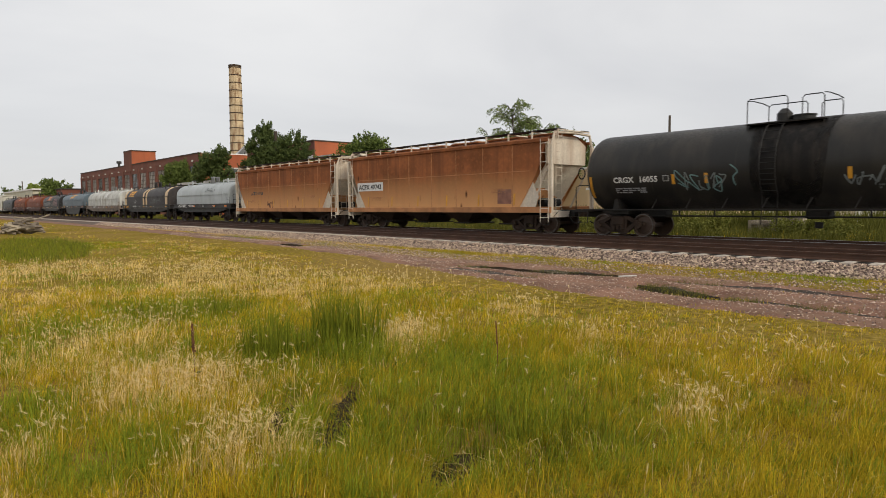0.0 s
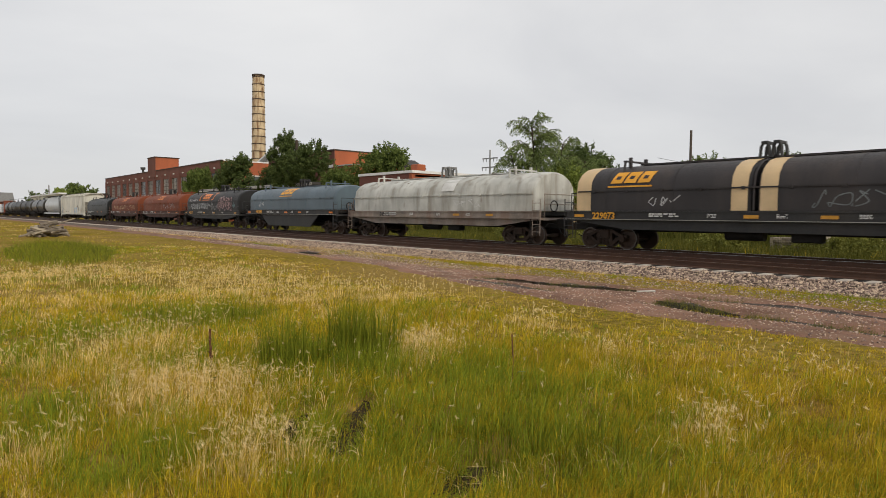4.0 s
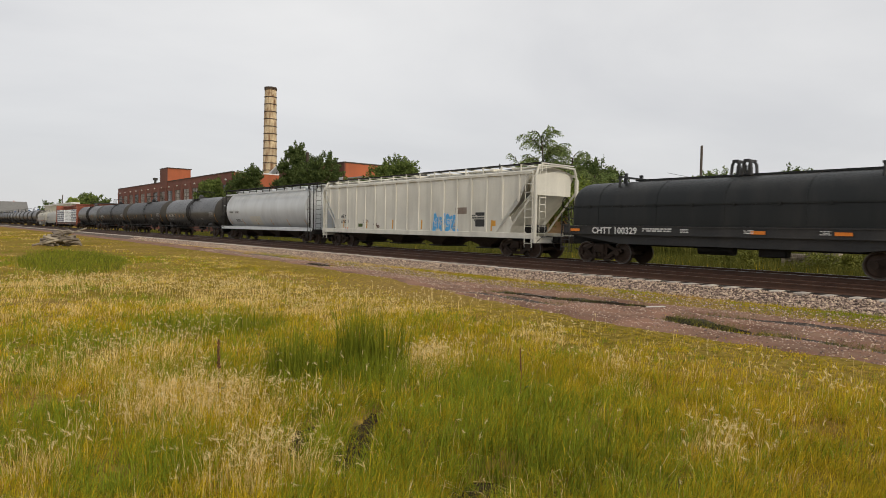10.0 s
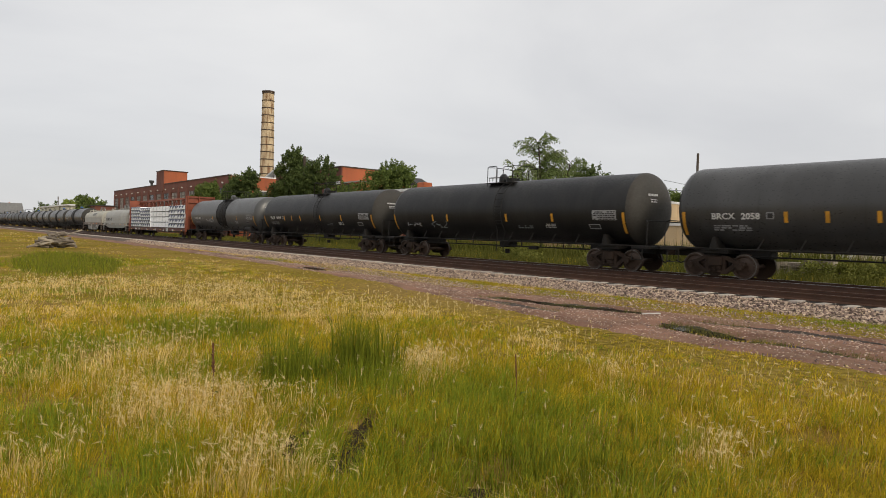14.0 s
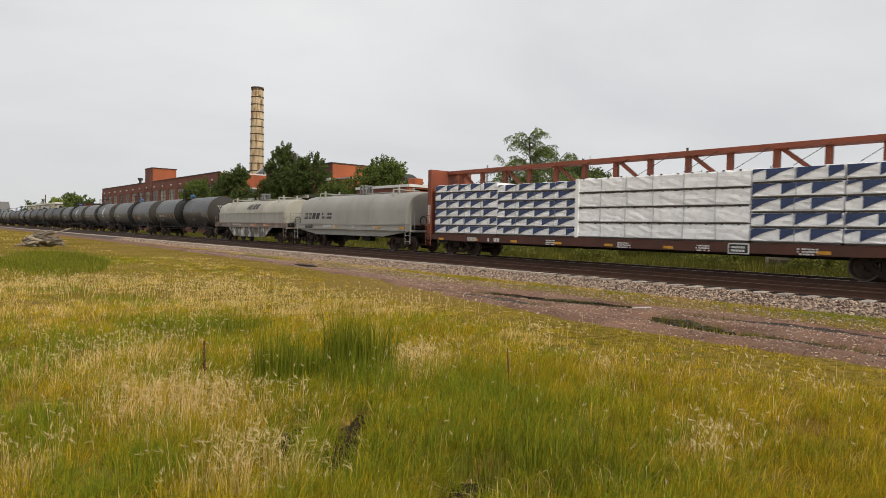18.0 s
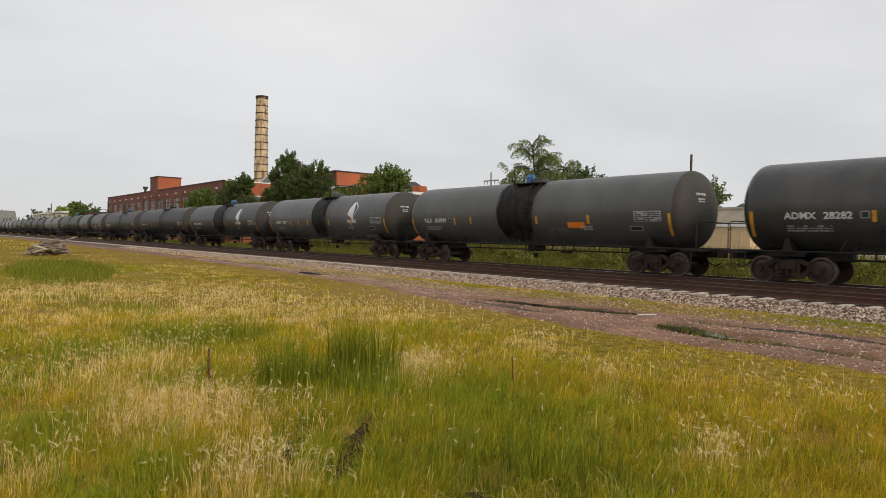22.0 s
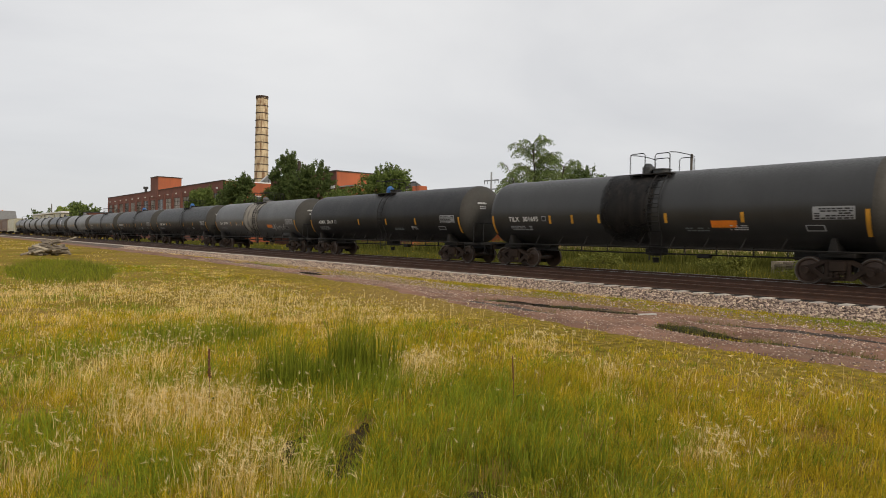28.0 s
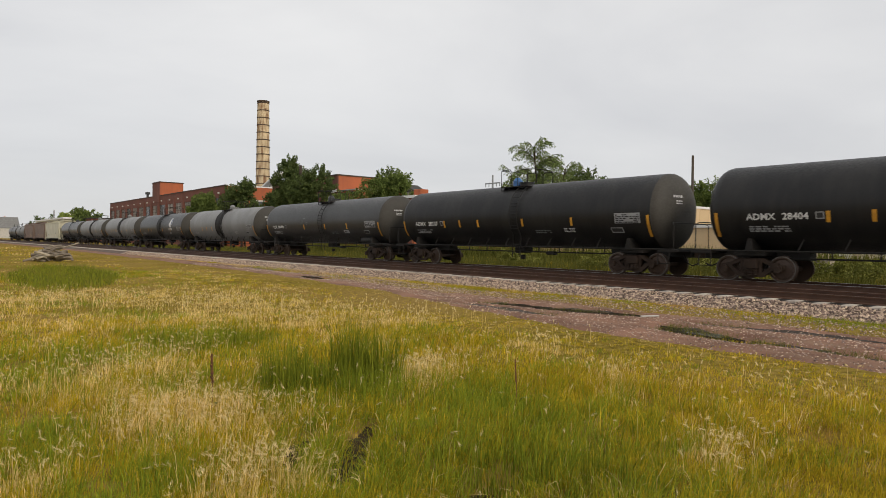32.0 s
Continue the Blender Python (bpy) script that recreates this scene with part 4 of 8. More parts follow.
def tank_meshes():
    g = {}
    s = Solid()
    s.loft([ring_x(x, TANK_R) for x in (-TANK_HALF, -5.2, -2.6, 0, 2.6, 5.2, TANK_HALF)], caps=False)
    g["shell"] = s
    for name, sx in (("head_left", -1), ("head_right", 1)):
        s = Solid()
        rings = []
        for k in range(9):
            a = k / 8 * math.pi / 2
            rings.append(ring_x(sx * (TANK_HALF + 0.62 * math.sin(a)), max(0.02, TANK_R * math.cos(a) ** 0.75)))
        s.loft(rings if sx > 0 else [list(r) for r in rings])
        g[name] = s
    g["weld_seam"] = Solid().loft([ring_x(-0.03, TANK_R + 0.004), ring_x(0.03, TANK_R + 0.004)], caps=False)
    # manway, bonnet, platform and rails on top
    top = TANK_Z + TANK_R
    g["manway"] = Solid().rod((0.15, 0, top - 0.06), (0.15, 0, top + 0.10), 0.34, n=18).rod((0.15, 0, top + 0.10), (0.15, 0, top + 0.14), 0.37, n=18)
    g["valve_bonnet"] = Solid().rod((-0.45, 0, top - 0.05), (-0.45, 0, top + 0.24), 0.24, n=16).rod((-0.45, 0, top + 0.24), (-0.45, 0, top + 0.40), 0.24, 0.10, n=16)
    s = Solid()
    s.box(-1.35, 1.05, -0.92, -0.42, top - 0.14, top - 0.10)
    s.box(-1.35, 1.05, 0.42, 0.92, top - 0.14, top - 0.10)
    for x in (-1.3, -0.2, 1.0):
        s.rod((x, -0.88, top - 0.30), (x, -0.88, top - 0.10), 0.02, n=5)
        s.rod((x, 0.88, top - 0.30), (x, 0.88, top - 0.10), 0.02, n=5)
    g["platform"] = s
    for name, y in (("top_railing", -0.9), ("top_railing_far", 0.9)):
        s = Solid()
        s.pipe([(-1.3, y, top - 0.08), (-1.3, y, top + 0.62), (-1.22, y, top + 0.70), (-0.12, y, top + 0.70), (-0.05, y, top + 0.62), (-0.05, y, top - 0.08)], 0.018)
        s.pipe([(0.38, y, top - 0.08), (0.38, y, top + 0.56), (0.46, y, top + 0.64), (0.94, y, top + 0.64), (1.0, y, top + 0.56), (1.0, y, top - 0.08)], 0.018)
        g[name] = s
    for name, x in (("end_railing", -1.3), ("end_railing_right", 1.0)):
        g[name] = Solid().pipe([(x, -0.9, top + 0.66), (x, -0.4, top + 0.70), (x, 0.4, top + 0.70), (x, 0.9, top + 0.66)], 0.018)
    # ladder that follows the shell
    s = Solid()
    pts = []
    for k in range(9):
        a = math.radians(-38 + k * 12.5)
        pts.append((-(TANK_R + 0.10) * math.cos(a), TANK_Z + (TANK_R + 0.10) * math.sin(a)))
    pts.insert(0, (-1.32, 0.55))
    for x in (-0.62, -0.14):
        s.pipe([(x, y, z) for y, z in pts], 0.020)
    for (y0, z0), (y1, z1) in zip(pts, pts[1:]):
        for u in ((0.2, 0.6) if z1 - z0 > 0.3 else (0.5,)):
            s.rod((-0.62, y0 + (y1 - y0) * u, z0 + (z1 - z0) * u), (-0.14, y0 + (y1 - y0) * u, z0 + (z1 - z0) * u), 0.015, n=5)
    g["ladder"] = s
    # side rail, brackets, stub sills, saddles
    s = Solid().pipe([(-8.55, -1.33, 1.03), (8.55, -1.33, 1.03)], 0.032)
    g["side_rail"] = s
    g["side_rail_far"] = Solid().pipe([(-8.55, 1.33, 1.03), (8.55, 1.33, 1.03)], 0.032)
    g["rail_bracket"] = Solid().pipe([(0, -1.33, 1.03), (0.16, -1.25, 1.42)], 0.022)
    for name, sx in (("end_sill_left", -1), ("end_sill_right", 1)):
        s = Solid()
        s.box(min(sx * 5.2, sx * 8.75), max(sx * 5.2, sx * 8.75), -0.28, 0.28, 0.72, 1.06, 0.02)
        s.box(min(sx * 8.0, sx * 8.75), max(sx * 8.0, sx * 8.75), -1.36, 1.36, 0.93, 1.03, 0.01)
        s.box(sx * 6.75 - 0.5, sx * 6.75 + 0.5, -1.2, 1.2, 0.86, 1.0, 0.02)
        g[name] = s
    g["saddle"] = Solid().slab([(-0.16, 0.98), (0.16, 0.98), (0.05, 1.45), (-0.05, 1.45)], -1.34, -0.7)
    s = Solid()
    s.box(-0.35, 0.35, -0.3, 0.3, 0.72, 1.02, 0.05)
    s.rod((0, -0.05, 0.62), (0, -0.05, 0.42), 0.12, n=10)
    g["bottom_outlet"] = s
    s = Solid().pipe([(-5.8, -0.75, 0.80), (5.8, -0.75, 0.80)], 0.03)
    for x in (-4.4, -3.1, -1.8, 1.6, 2.8, 4.1, 5.2):
        s.rod((x, -0.75, 0.80), (x, -0.75, 1.1), 0.03, n=5)
    s.box(2.1, 2.6, -0.85, -0.6, 0.68, 0.84, 0.03)
    g["brake_rigging"] = s
    g["air_reservoir"] = Solid().rod((5.5, -1.12, 1.22), (6.6, -1.12, 1.22), 0.2, n=14)
    for name, sx in (("end_handrail", -1), ("end_handrail_right", 1)):
        s = Solid()
        s.pipe([(sx * 8.6, -1.3, 1.02), (sx * 8.6, -1.3, 1.95), (sx * 8.5, -1.2, 2.02), (sx * 8.5, -0.3, 2.02), (sx * 8.5, 1.2, 2.02), (sx * 8.6, 1.3, 1.95), (sx * 8.6, 1.3, 1.02)], 0.02)
        s.pipe([(sx * 8.45, -1.34, 1.0), (sx * 8.45, -1.36, 0.5), (sx * 8.0, -1.36, 0.5), (sx * 8.0, -1.34, 1.0)], 0.02)
        g[name] = s
    return g


TANK = tank_meshes()
TANK_ROLE = {"manway": "body", "platform": "under", "top_railing": "under", "top_railing_far": "under", "end_railing": "under", "end_railing_right": "under", "ladder": "under",
             "side_rail": "under", "side_rail_far": "under", "end_sill_left": "under", "end_sill_right": "under", "bottom_outlet": "under",
             "brake_rigging": "under", "end_handrail": "under", "end_handrail_right": "under"}
for key in ("platform", "top_railing", "top_railing_far", "end_railing"):      # a shorter set for the newer cars
    q = Solid()
    TANK[key + "_short"] = q.add([(x + 0.6 if x < -0.9 else x, y, z) for x, y, z in TANK[key].v], TANK[key].f)
TOP_WORKS = ("manway", "platform", "top_railing", "top_railing_far", "end_railing", "end_railing_right", "ladder")
TANK_MESH = {}


def tank_mesh(key, mat):
    if (key, mat) not in TANK_MESH:
        TANK_MESH[key, mat] = mesh_of(TANK[key], key, M[mat])
    return TANK_MESH[key, mat]


def tank_car(label, body, head="tank_end", bonnet=None, mark="", sheet=True, spill=None, scrawl=None, emblem="", seed=1, orange_card=False, top_shift=0.0, short=True, train="wagons of the freight train"):
    car = thing("tank_car", label, "tank car", train)
    part("tank_shell", tank_mesh("shell", body), None, car)
    part("tank_head", tank_mesh("head_left", body), None, car)
    part("tank_head", tank_mesh("head_right", head), None, car, "dusty brownish tank head")
    for key, role in TANK_ROLE.items():
        part({"top_railing_far": "top_railing", "side_rail_far": "side_rail", "end_sill_left": "end_sill", "end_sill_right": "end_sill", "end_railing_right": "end_railing", "end_handrail_right": "end_handrail"}.get(key, key),
             tank_mesh(key + "_short" if short and key + "_short" in TANK else key, body if role == "body" else role), None, car, at=pose((top_shift if key in TOP_WORKS else 0) + (1.1 if short and key == "ladder" else 0), 0, 0))
    for k in range(9):
        part("rail_bracket", tank_mesh("rail_bracket", "under"), None, car, at=pose(-5.2 + k * 1.3, 0, 0))
    for x in (-5.15, -2.1, 2.35, 4.95):
        part("weld_seam", tank_mesh("weld_seam", body), None, car, at=pose(x, 0, 0))
    for x in (-6.7, 6.7):
        for turn in (0, 180):
            part("tank_saddle", tank_mesh("saddle", "under"), None, car, at=pose(x, 0, 0, 0, 0, turn))
    part("valve_bonnet", tank_mesh("valve_bonnet", bonnet or body), None, car, "blue valve bonnet" if bonnet == "blue_valve" else "", at=pose(top_shift, 0, 0))
    if seed % 3 == 1:
        part("air_reservoir", tank_mesh("air_reservoir", "under"), None, car)
    for x, z0, z1 in ((-7.78, 1.5, 2.32), (-4.3, 1.95, 2.3), (-3.1, 1.95, 2.3), (-1.75, 1.95, 2.3), (1.2, 1.95, 2.3), (4.0, 1.95, 2.3), (7.62, 1.5, 2.32)):
        if abs(x) > 7 or (seed + int(x * 10)) % 4:
            part("reflector_strip", patch(x - 0.06, x + 0.06, z0, z1, tank_wall, 6), M["yellow"], car)
    if spill:
        s = Solid()
        x0, x1, m = spill
        n, rings, r = 56, [], TANK_R + 0.009
        for k in range(n + 1):              # runs of different length, longest in the middle
            u = 2 * k / n - 1
            run = max(0.0, 1 - abs(u) ** 5) ** 0.5 * (0.98 + 0.22 * noise.noise(Vector((k * 0.16, seed, 0))) + 0.06 * noise.noise(Vector((k * 0.55, seed, 7))))
            low = 92 + 150 * min(1.0, max(0.02, run))
            shrink = 0.05 * (x1 - x0) * u
            rings.append([((x0 + x1) / 2 + (x1 - x0) / 2 * u - shrink * min(1, q / 20), r * math.cos(radians(90 + (low - 90) * q / 36)), TANK_Z + r * math.sin(radians(90 + (low - 90) * q / 36))) for q in range(37)])
        s.loft(rings, closed=False, caps=False)
        part("spill_stain", s, M[m], car, "stain of spilt cargo running down from the manway")
    if mark:
        x = -6.75
        for word in mark.split():
            s = letters(word, x, 2.06, 0.215, tank_wall, 1.06)
            part("lettering", s, M["white_paint"], car, "white reporting mark", smooth=0)
            x = max(p[0] for p in s.v) + 0.2
        box = part("panel", patch(x, x + 0.24, 2.06, 2.28, tank_wall, 2), M["panel_grey"], car, "small framed stencil", smooth=0)
        part("small_print", patch(x + 0.03, x + 0.21, 2.09, 2.25, lambda z: tank_wall(z, 0.012), 2), M["sill_black"], box, smooth=0)
    part("small_print", lines_of_bars(-6.7, 1.86, 1.3, 0.045, 3, tank_wall, seed), M["spray_silver"], car, smooth=0)
    if sheet:
        panel = part("panel", patch(6.15, 7.3, 2.02, 2.42, tank_wall, 4), M["panel_grey"], car, "pale stencilled data panel", smooth=0)
        part("small_print", lines_of_bars(6.2, 2.37, 1.05, 0.045, 5, lambda z: tank_wall(z, 0.012), seed + 50), M["sill_black"], panel, smooth=0)
        box = part("panel", patch(5.95, 6.5, 1.66, 1.86, tank_wall, 3, -0.04), M["panel_grey"], car, "framed stencil", smooth=0)
        part("small_print", patch(5.98, 6.46, 1.69, 1.83, lambda z: tank_wall(z, 0.012), 2, -0.03), M["sill_black"], box, smooth=0)
        part("small_print", lines_of_bars(3.55, 1.86, 0.6, 0.04, 3, tank_wall, seed + 20), M["spray_white"], car, smooth=0)
        part("small_print", lines_of_bars(1.9, 1.78, 0.9, 0.05, 2, tank_wall, seed + 30), M["spray_faint"], car, smooth=0)
    part("small_print", head_bars([(-0.75, -0.2, 3.0, 0.09), (-0.62, -0.25, 2.84, 0.05), (-0.62, -0.25, 2.75, 0.05)], seed), M["spray_white"], car, smooth=0)
    if orange_card:
        part("placard", patch(2.9, 3.8, 1.78, 2.02, tank_wall, 2), M["orange"], car, "orange warning placard")
    for k, (x0, x1, z0, z1, m, n) in enumerate(scrawl or ()):
        part("graffiti", scribble(x0, x1, z0, z1, tank_wall, seed * 7 + k, 0.045, n), M[m], car, "sprayed scrawl")
    if emblem:
        w = tank_wall
        part("emblem", shape_on([(-0.58, -0.22), (0.05, -0.56), (0.58, 0.12), (0.52, 0.30), (0.08, 0.56), (-0.08, 0.55)], 4.15, 2.86, w), M["white_paint"], car, "white tilted emblem", smooth=0)
        part("emblem", shape_on([(0.06, -0.50), (0.50, 0.12), (0.44, 0.28), (0.10, 0.47), (0.24, 0.10)], 4.15, 2.86, lambda z: w(z, 0.013)), M["blue_paint"], car, "blue half of the emblem", smooth=0)
        part("emblem", lines_of_bars(3.5, 2.3, 1.1, 0.22, 1, w, 3), M["spray_white"], car, "faded lettering in outline", smooth=0)
    running_gear(car, 9.05, 6.75)
    return car


# coil car with a rounded hood
HOOD_Y = 1.42


def hood_outline(top, seam, foot, grow=0.0, n=9):
    """Half-round hood section from the near foot over the top to the far foot, as (y, z)."""
    pts = [(-HOOD_Y - grow, foot), (-HOOD_Y - grow, seam)]
    for k in range(1, n):
        a = math.pi * k / n
        pts.append((-(HOOD_Y + grow) * math.cos(a), seam + (top + grow - seam) * math.sin(a) ** 0.85))
    return pts + [(HOOD_Y + grow, seam), (HOOD_Y + grow, foot)]


def hood_wall_of(top, seam):
    def wall(z, out=0.007):
        if z <= seam:
            return -HOOD_Y - out
        u = min(0.999, (z - seam) / (top - seam)) ** (1 / 0.85)
        return -HOOD_Y * math.cos(math.asin(u)) - out
    return wall


def coil_car(label, hood, sill, half, top=3.36, seam=2.33, foot=1.54, bands=(), marks=(), scrawl=(), trims=(), hoop=True, hood_half=None, deep=False, split=False, seed=1, end=None, emblem=None,
             band_mat="coil_cream", lower=None):
    car = thing("coil_car", label, "coil car", "wagons of the freight train")
    hh = hood_half or half - 1.15
    wall = hood_wall_of(top, seam)
    out = hood_outline(top, seam, foot)
    sections = ((-hh, -0.12), (0.12, hh)) if split else ((-hh, hh),)
    for x0, x1 in sections:
        s = Solid()
        def shrunk(k):
            return [(y * k, foot + (z - foot) * k) for y, z in out]
        s.loft([[(x, y, z) for y, z in shrunk(k)] for x, k in ((x0, 0.955), (x0 + 0.10, 0.99), (x0 + 0.25, 1), ((x0 + x1) / 2, 1), (x1 - 0.25, 1), (x1 - 0.10, 0.99), (x1, 0.955))])
        part("hood", s, M[hood], car, smooth=40)
    if lower:
        part("lower_panel", patch(-hh + 0.26, hh - 0.26, foot + 0.01, seam - 0.04, lambda z: wall(z, 0.004), 2), M[lower], car, "greyer lower half of the hood", smooth=0)
    # seam strip with lugs along the side, ribs, ridge
    s = Solid().box(-hh + 0.1, hh - 0.1, -HOOD_Y - 0.035, -HOOD_Y + 0.02, seam - 0.03, seam + 0.02)
    for k in range(int(hh * 2 / 1.5)):
        x = -hh + 0.9 + k * 1.5
        s.box(x - 0.06, x + 0.06, -HOOD_Y - 0.06, -HOOD_Y, seam - 0.07, seam + 0.04)
    if hood != "coil_silver":
        part("hood_seam", s, M[hood], car)
    for k in range(5):
        x = -hh + hh * 2 * (k + 0.5) / 5
        part("hood_rib", Solid().prism(hood_outline(top, seam, foot + 0.02, 0.012) + list(reversed(hood_outline(top, seam, foot + 0.02, -0.02))), x - 0.03, x + 0.03), M[hood], car)
    part("ridge_rail", Solid().box(-hh + 2.2, hh - 2.2, -0.16, 0.16, top + 0.02, top + 0.08), M[hood], car)
    for x in (-hh + 2.0, hh - 2.0):
        s = Solid()
        for y in (-0.55, 0.55):
            s.box(x - 0.06, x + 0.06, y - 0.05, y + 0.05, wallz(top, seam, abs(y)) - 0.12, top + 0.32)
        s.box(x - 0.07, x + 0.07, -0.95, 0.95, top + 0.12, top + 0.18)
        s.pipe([(x, -0.98, top - 0.34), (x, -0.92, top + 0.15)], 0.05)
        part("lift_bracket", s, M[hood], car)
    if hoop:
        for x in (-0.2, 0.2):
            s = Solid()
            for y in (-0.22, 0.22):
                s.pipe([(x - 0.16, y, top + 0.02), (x - 0.13, y, top + 0.40), (x - 0.05, y, top + 0.56), (x + 0.05, y, top + 0.56), (x + 0.13, y, top + 0.40), (x + 0.16, y, top + 0.02)], 0.055)
            s.box(x - 0.1, x + 0.1, -0.3, 0.3, top + 0.50, top + 0.58)
            part("lift_hoop", s, M["sill_black"] if hood not in ("coil_grey", "coil_white", "coil_silver", "coil_ivory") else M["tank_pale"], car)
    for b0, b1 in bands:
        o = hood_outline(top, seam, foot + 0.01, 0.010)
        s = Solid().loft([[(x, y, z) for y, z in o] for x in (b0, b1)], closed=False, caps=False)
        part("painted_band", s, M[band_mat], car, "faded cream band round the hood")
    if end:
        part("end_panel", Solid().prism([(y * 0.93, foot + (z - foot) * 0.93) for y, z in out], hh, hh + 0.008), M[end], car, smooth=0)
    # frame
    fl = half - 0.75
    s = Solid().box(-fl, fl, -1.52, -1.40, foot - 0.34, foot - 0.02, 0.01)
    s.box(-fl, fl, -1.58, -1.38, foot - 0.36, foot - 0.32)
    s.box(-fl, fl, -1.56, -1.38, foot - 0.06, foot - 0.01)
    part("side_sill", s, M[sill], car)
    part("side_sill", Solid().box(-fl, fl, 1.40, 1.54, foot - 0.36, foot - 0.01, 0.01), M[sill], car)
    s = Solid()
    if deep:
        s.slab([(-fl + 2.6, foot - 0.36), (fl - 2.6, foot - 0.36), (fl - 3.8, 0.42), (-fl + 3.8, 0.42)], -1.42, -1.34)
        s.slab([(-fl + 2.6, foot - 0.36), (fl - 2.6, foot - 0.36), (fl - 3.8, 0.42), (-fl + 3.8, 0.42)], 1.34, 1.42)
    else:
        s.slab([(-fl, foot - 0.36), (fl, foot - 0.36), (fl - 2.8, foot - 0.72), (-fl + 2.8, foot - 0.72)], -1.40, -1.30)
        s.slab([(-fl, foot - 0.36), (fl, foot - 0.36), (fl - 2.8, foot - 0.72), (-fl + 2.8, foot - 0.72)], 1.30, 1.40)
    part("fish_belly_sill", s, M[sill] if not deep else M[deep], car)
    part("centre_sill", Solid().box(-half + 0.35, half - 0.35, -0.35, 0.35, 0.74, foot - 0.36, 0.03), M["under"], car)
    part("floor_pan", Solid().box(-fl, fl, -1.38, 1.38, foot - 0.20, foot - 0.05), M["under"], car)
    s = Solid().rod((-1.2, -0.7, 0.72), (0.1, -0.7, 0.72), 0.2, n=12)
    s.box(1.0, 1.9, -0.95, -0.5, 0.52, 0.9, 0.04)
    s.pipe([(-4.2, -0.9, 0.86), (4.4, -0.9, 0.86)], 0.025)
    part("brake_gear", s, M["under"], car)
    for sx in (-1, 1):
        part("end_platform", Solid().box(min(sx * (fl - 0.45), sx * fl), max(sx * (fl - 0.45), sx * fl), -1.5, 1.5, foot - 0.42, foot - 0.30), M[sill], car)
        s = ladder(sx * (fl - 0.15) - 0.22, sx * (fl - 0.15) + 0.22, -1.56, 0.45, foot + 0.5, 5)
        part("end_ladder", s, M[sill], car)
        s = Solid().pipe([(sx * fl, -1.2, foot - 0.3), (sx * fl, -1.2, foot + 0.75), (sx * fl, 1.2, foot + 0.75), (sx * fl, 1.2, foot - 0.3)], 0.022)
        s.pipe([(sx * fl, -1.2, foot + 0.3), (sx * fl, 1.2, foot + 0.3)], 0.018)
        part("end_handrail", s, M[sill], car)
        part("step", Solid().pipe([(sx * (fl - 0.1), -1.54, foot - 0.36), (sx * (fl - 0.1), -1.56, 0.42), (sx * (fl - 0.5), -1.56, 0.42), (sx * (fl - 0.5), -1.54, foot - 0.36)], 0.018), M["under"], car)
    part("hand_brake_wheel", Solid().loft([[(fl + 0.02 + dx, r * math.cos(2 * math.pi * k / 16) - 0.6, foot + 0.22 + r * math.sin(2 * math.pi * k / 16)) for k in range(16)] for dx, r in ((0, 0.24), (0.03, 0.27), (0.06, 0.24), (0.03, 0.21), (0, 0.24))], caps=False), M["under"], car)
    sw = lambda z, out=0.0: -1.585 - out
    n = max(4, int(fl))
    for k in range(n):
        x = -fl + 0.7 + (2 * fl - 1.4) * k / (n - 1)
        if (k + seed) % 3 and not any(w == "sill" and mx - 0.5 < x < mx + 2.6 for _, mx, _, _, _, w in marks):
            part("reflector_strip", patch(x - 0.24, x + 0.24, foot - 0.25, foot - 0.14, sw, 1), M["orange" if seed % 2 else "yellow"], car)
    if hood in ("coil_red", "coil_blue", "coil_dark", "coil_plum"):
        part("reflector_strip", Solid().box(-fl, fl, -1.588, -1.578, foot - 0.345, foot - 0.325), M["coil_silver"], car, "thin pale line along the sill", smooth=0)
    part("small_print", lines_of_bars(-fl + 3.9, foot - 0.09, 1.2, 0.05, 2, sw, seed), M["white_paint"], car, smooth=0)
    for q in range(3):
        part("small_print", lines_of_bars(-1.5 + q * 2.3, foot - 0.11, 0.32, 0.03, 3, sw, seed + q), M["white_paint"], car, smooth=0)
    for text, x, z, h, m, where in marks:
        part("lettering", letters(text, x, z, h, wall if where == "hood" else sw), M[m], car, smooth=0)
    for k, (x0, x1, z0, z1, m, cnt, *fill) in enumerate(scrawl):
        if fill:
            part("graffiti", bubbles(x0, x1, z0, z1, wall, seed * 11 + k, 0.06, -cnt, True), M[fill[0]], car, "sprayed letters filled with solid colour", smooth=0)
        art = bubbles(x0, x1, z0, z1, (lambda z: wall(z, 0.013)) if fill else wall, seed * 11 + k, 0.06 if hood == "coil_dark" else 0.032, -cnt) if cnt < 0 else scribble(x0, x1, z0, z1, wall, seed * 11 + k, 0.035, cnt)
        part("graffiti", art, M[m], car, "sprayed bubble letters" if cnt < 0 else "sprayed scrawl", smooth=0)
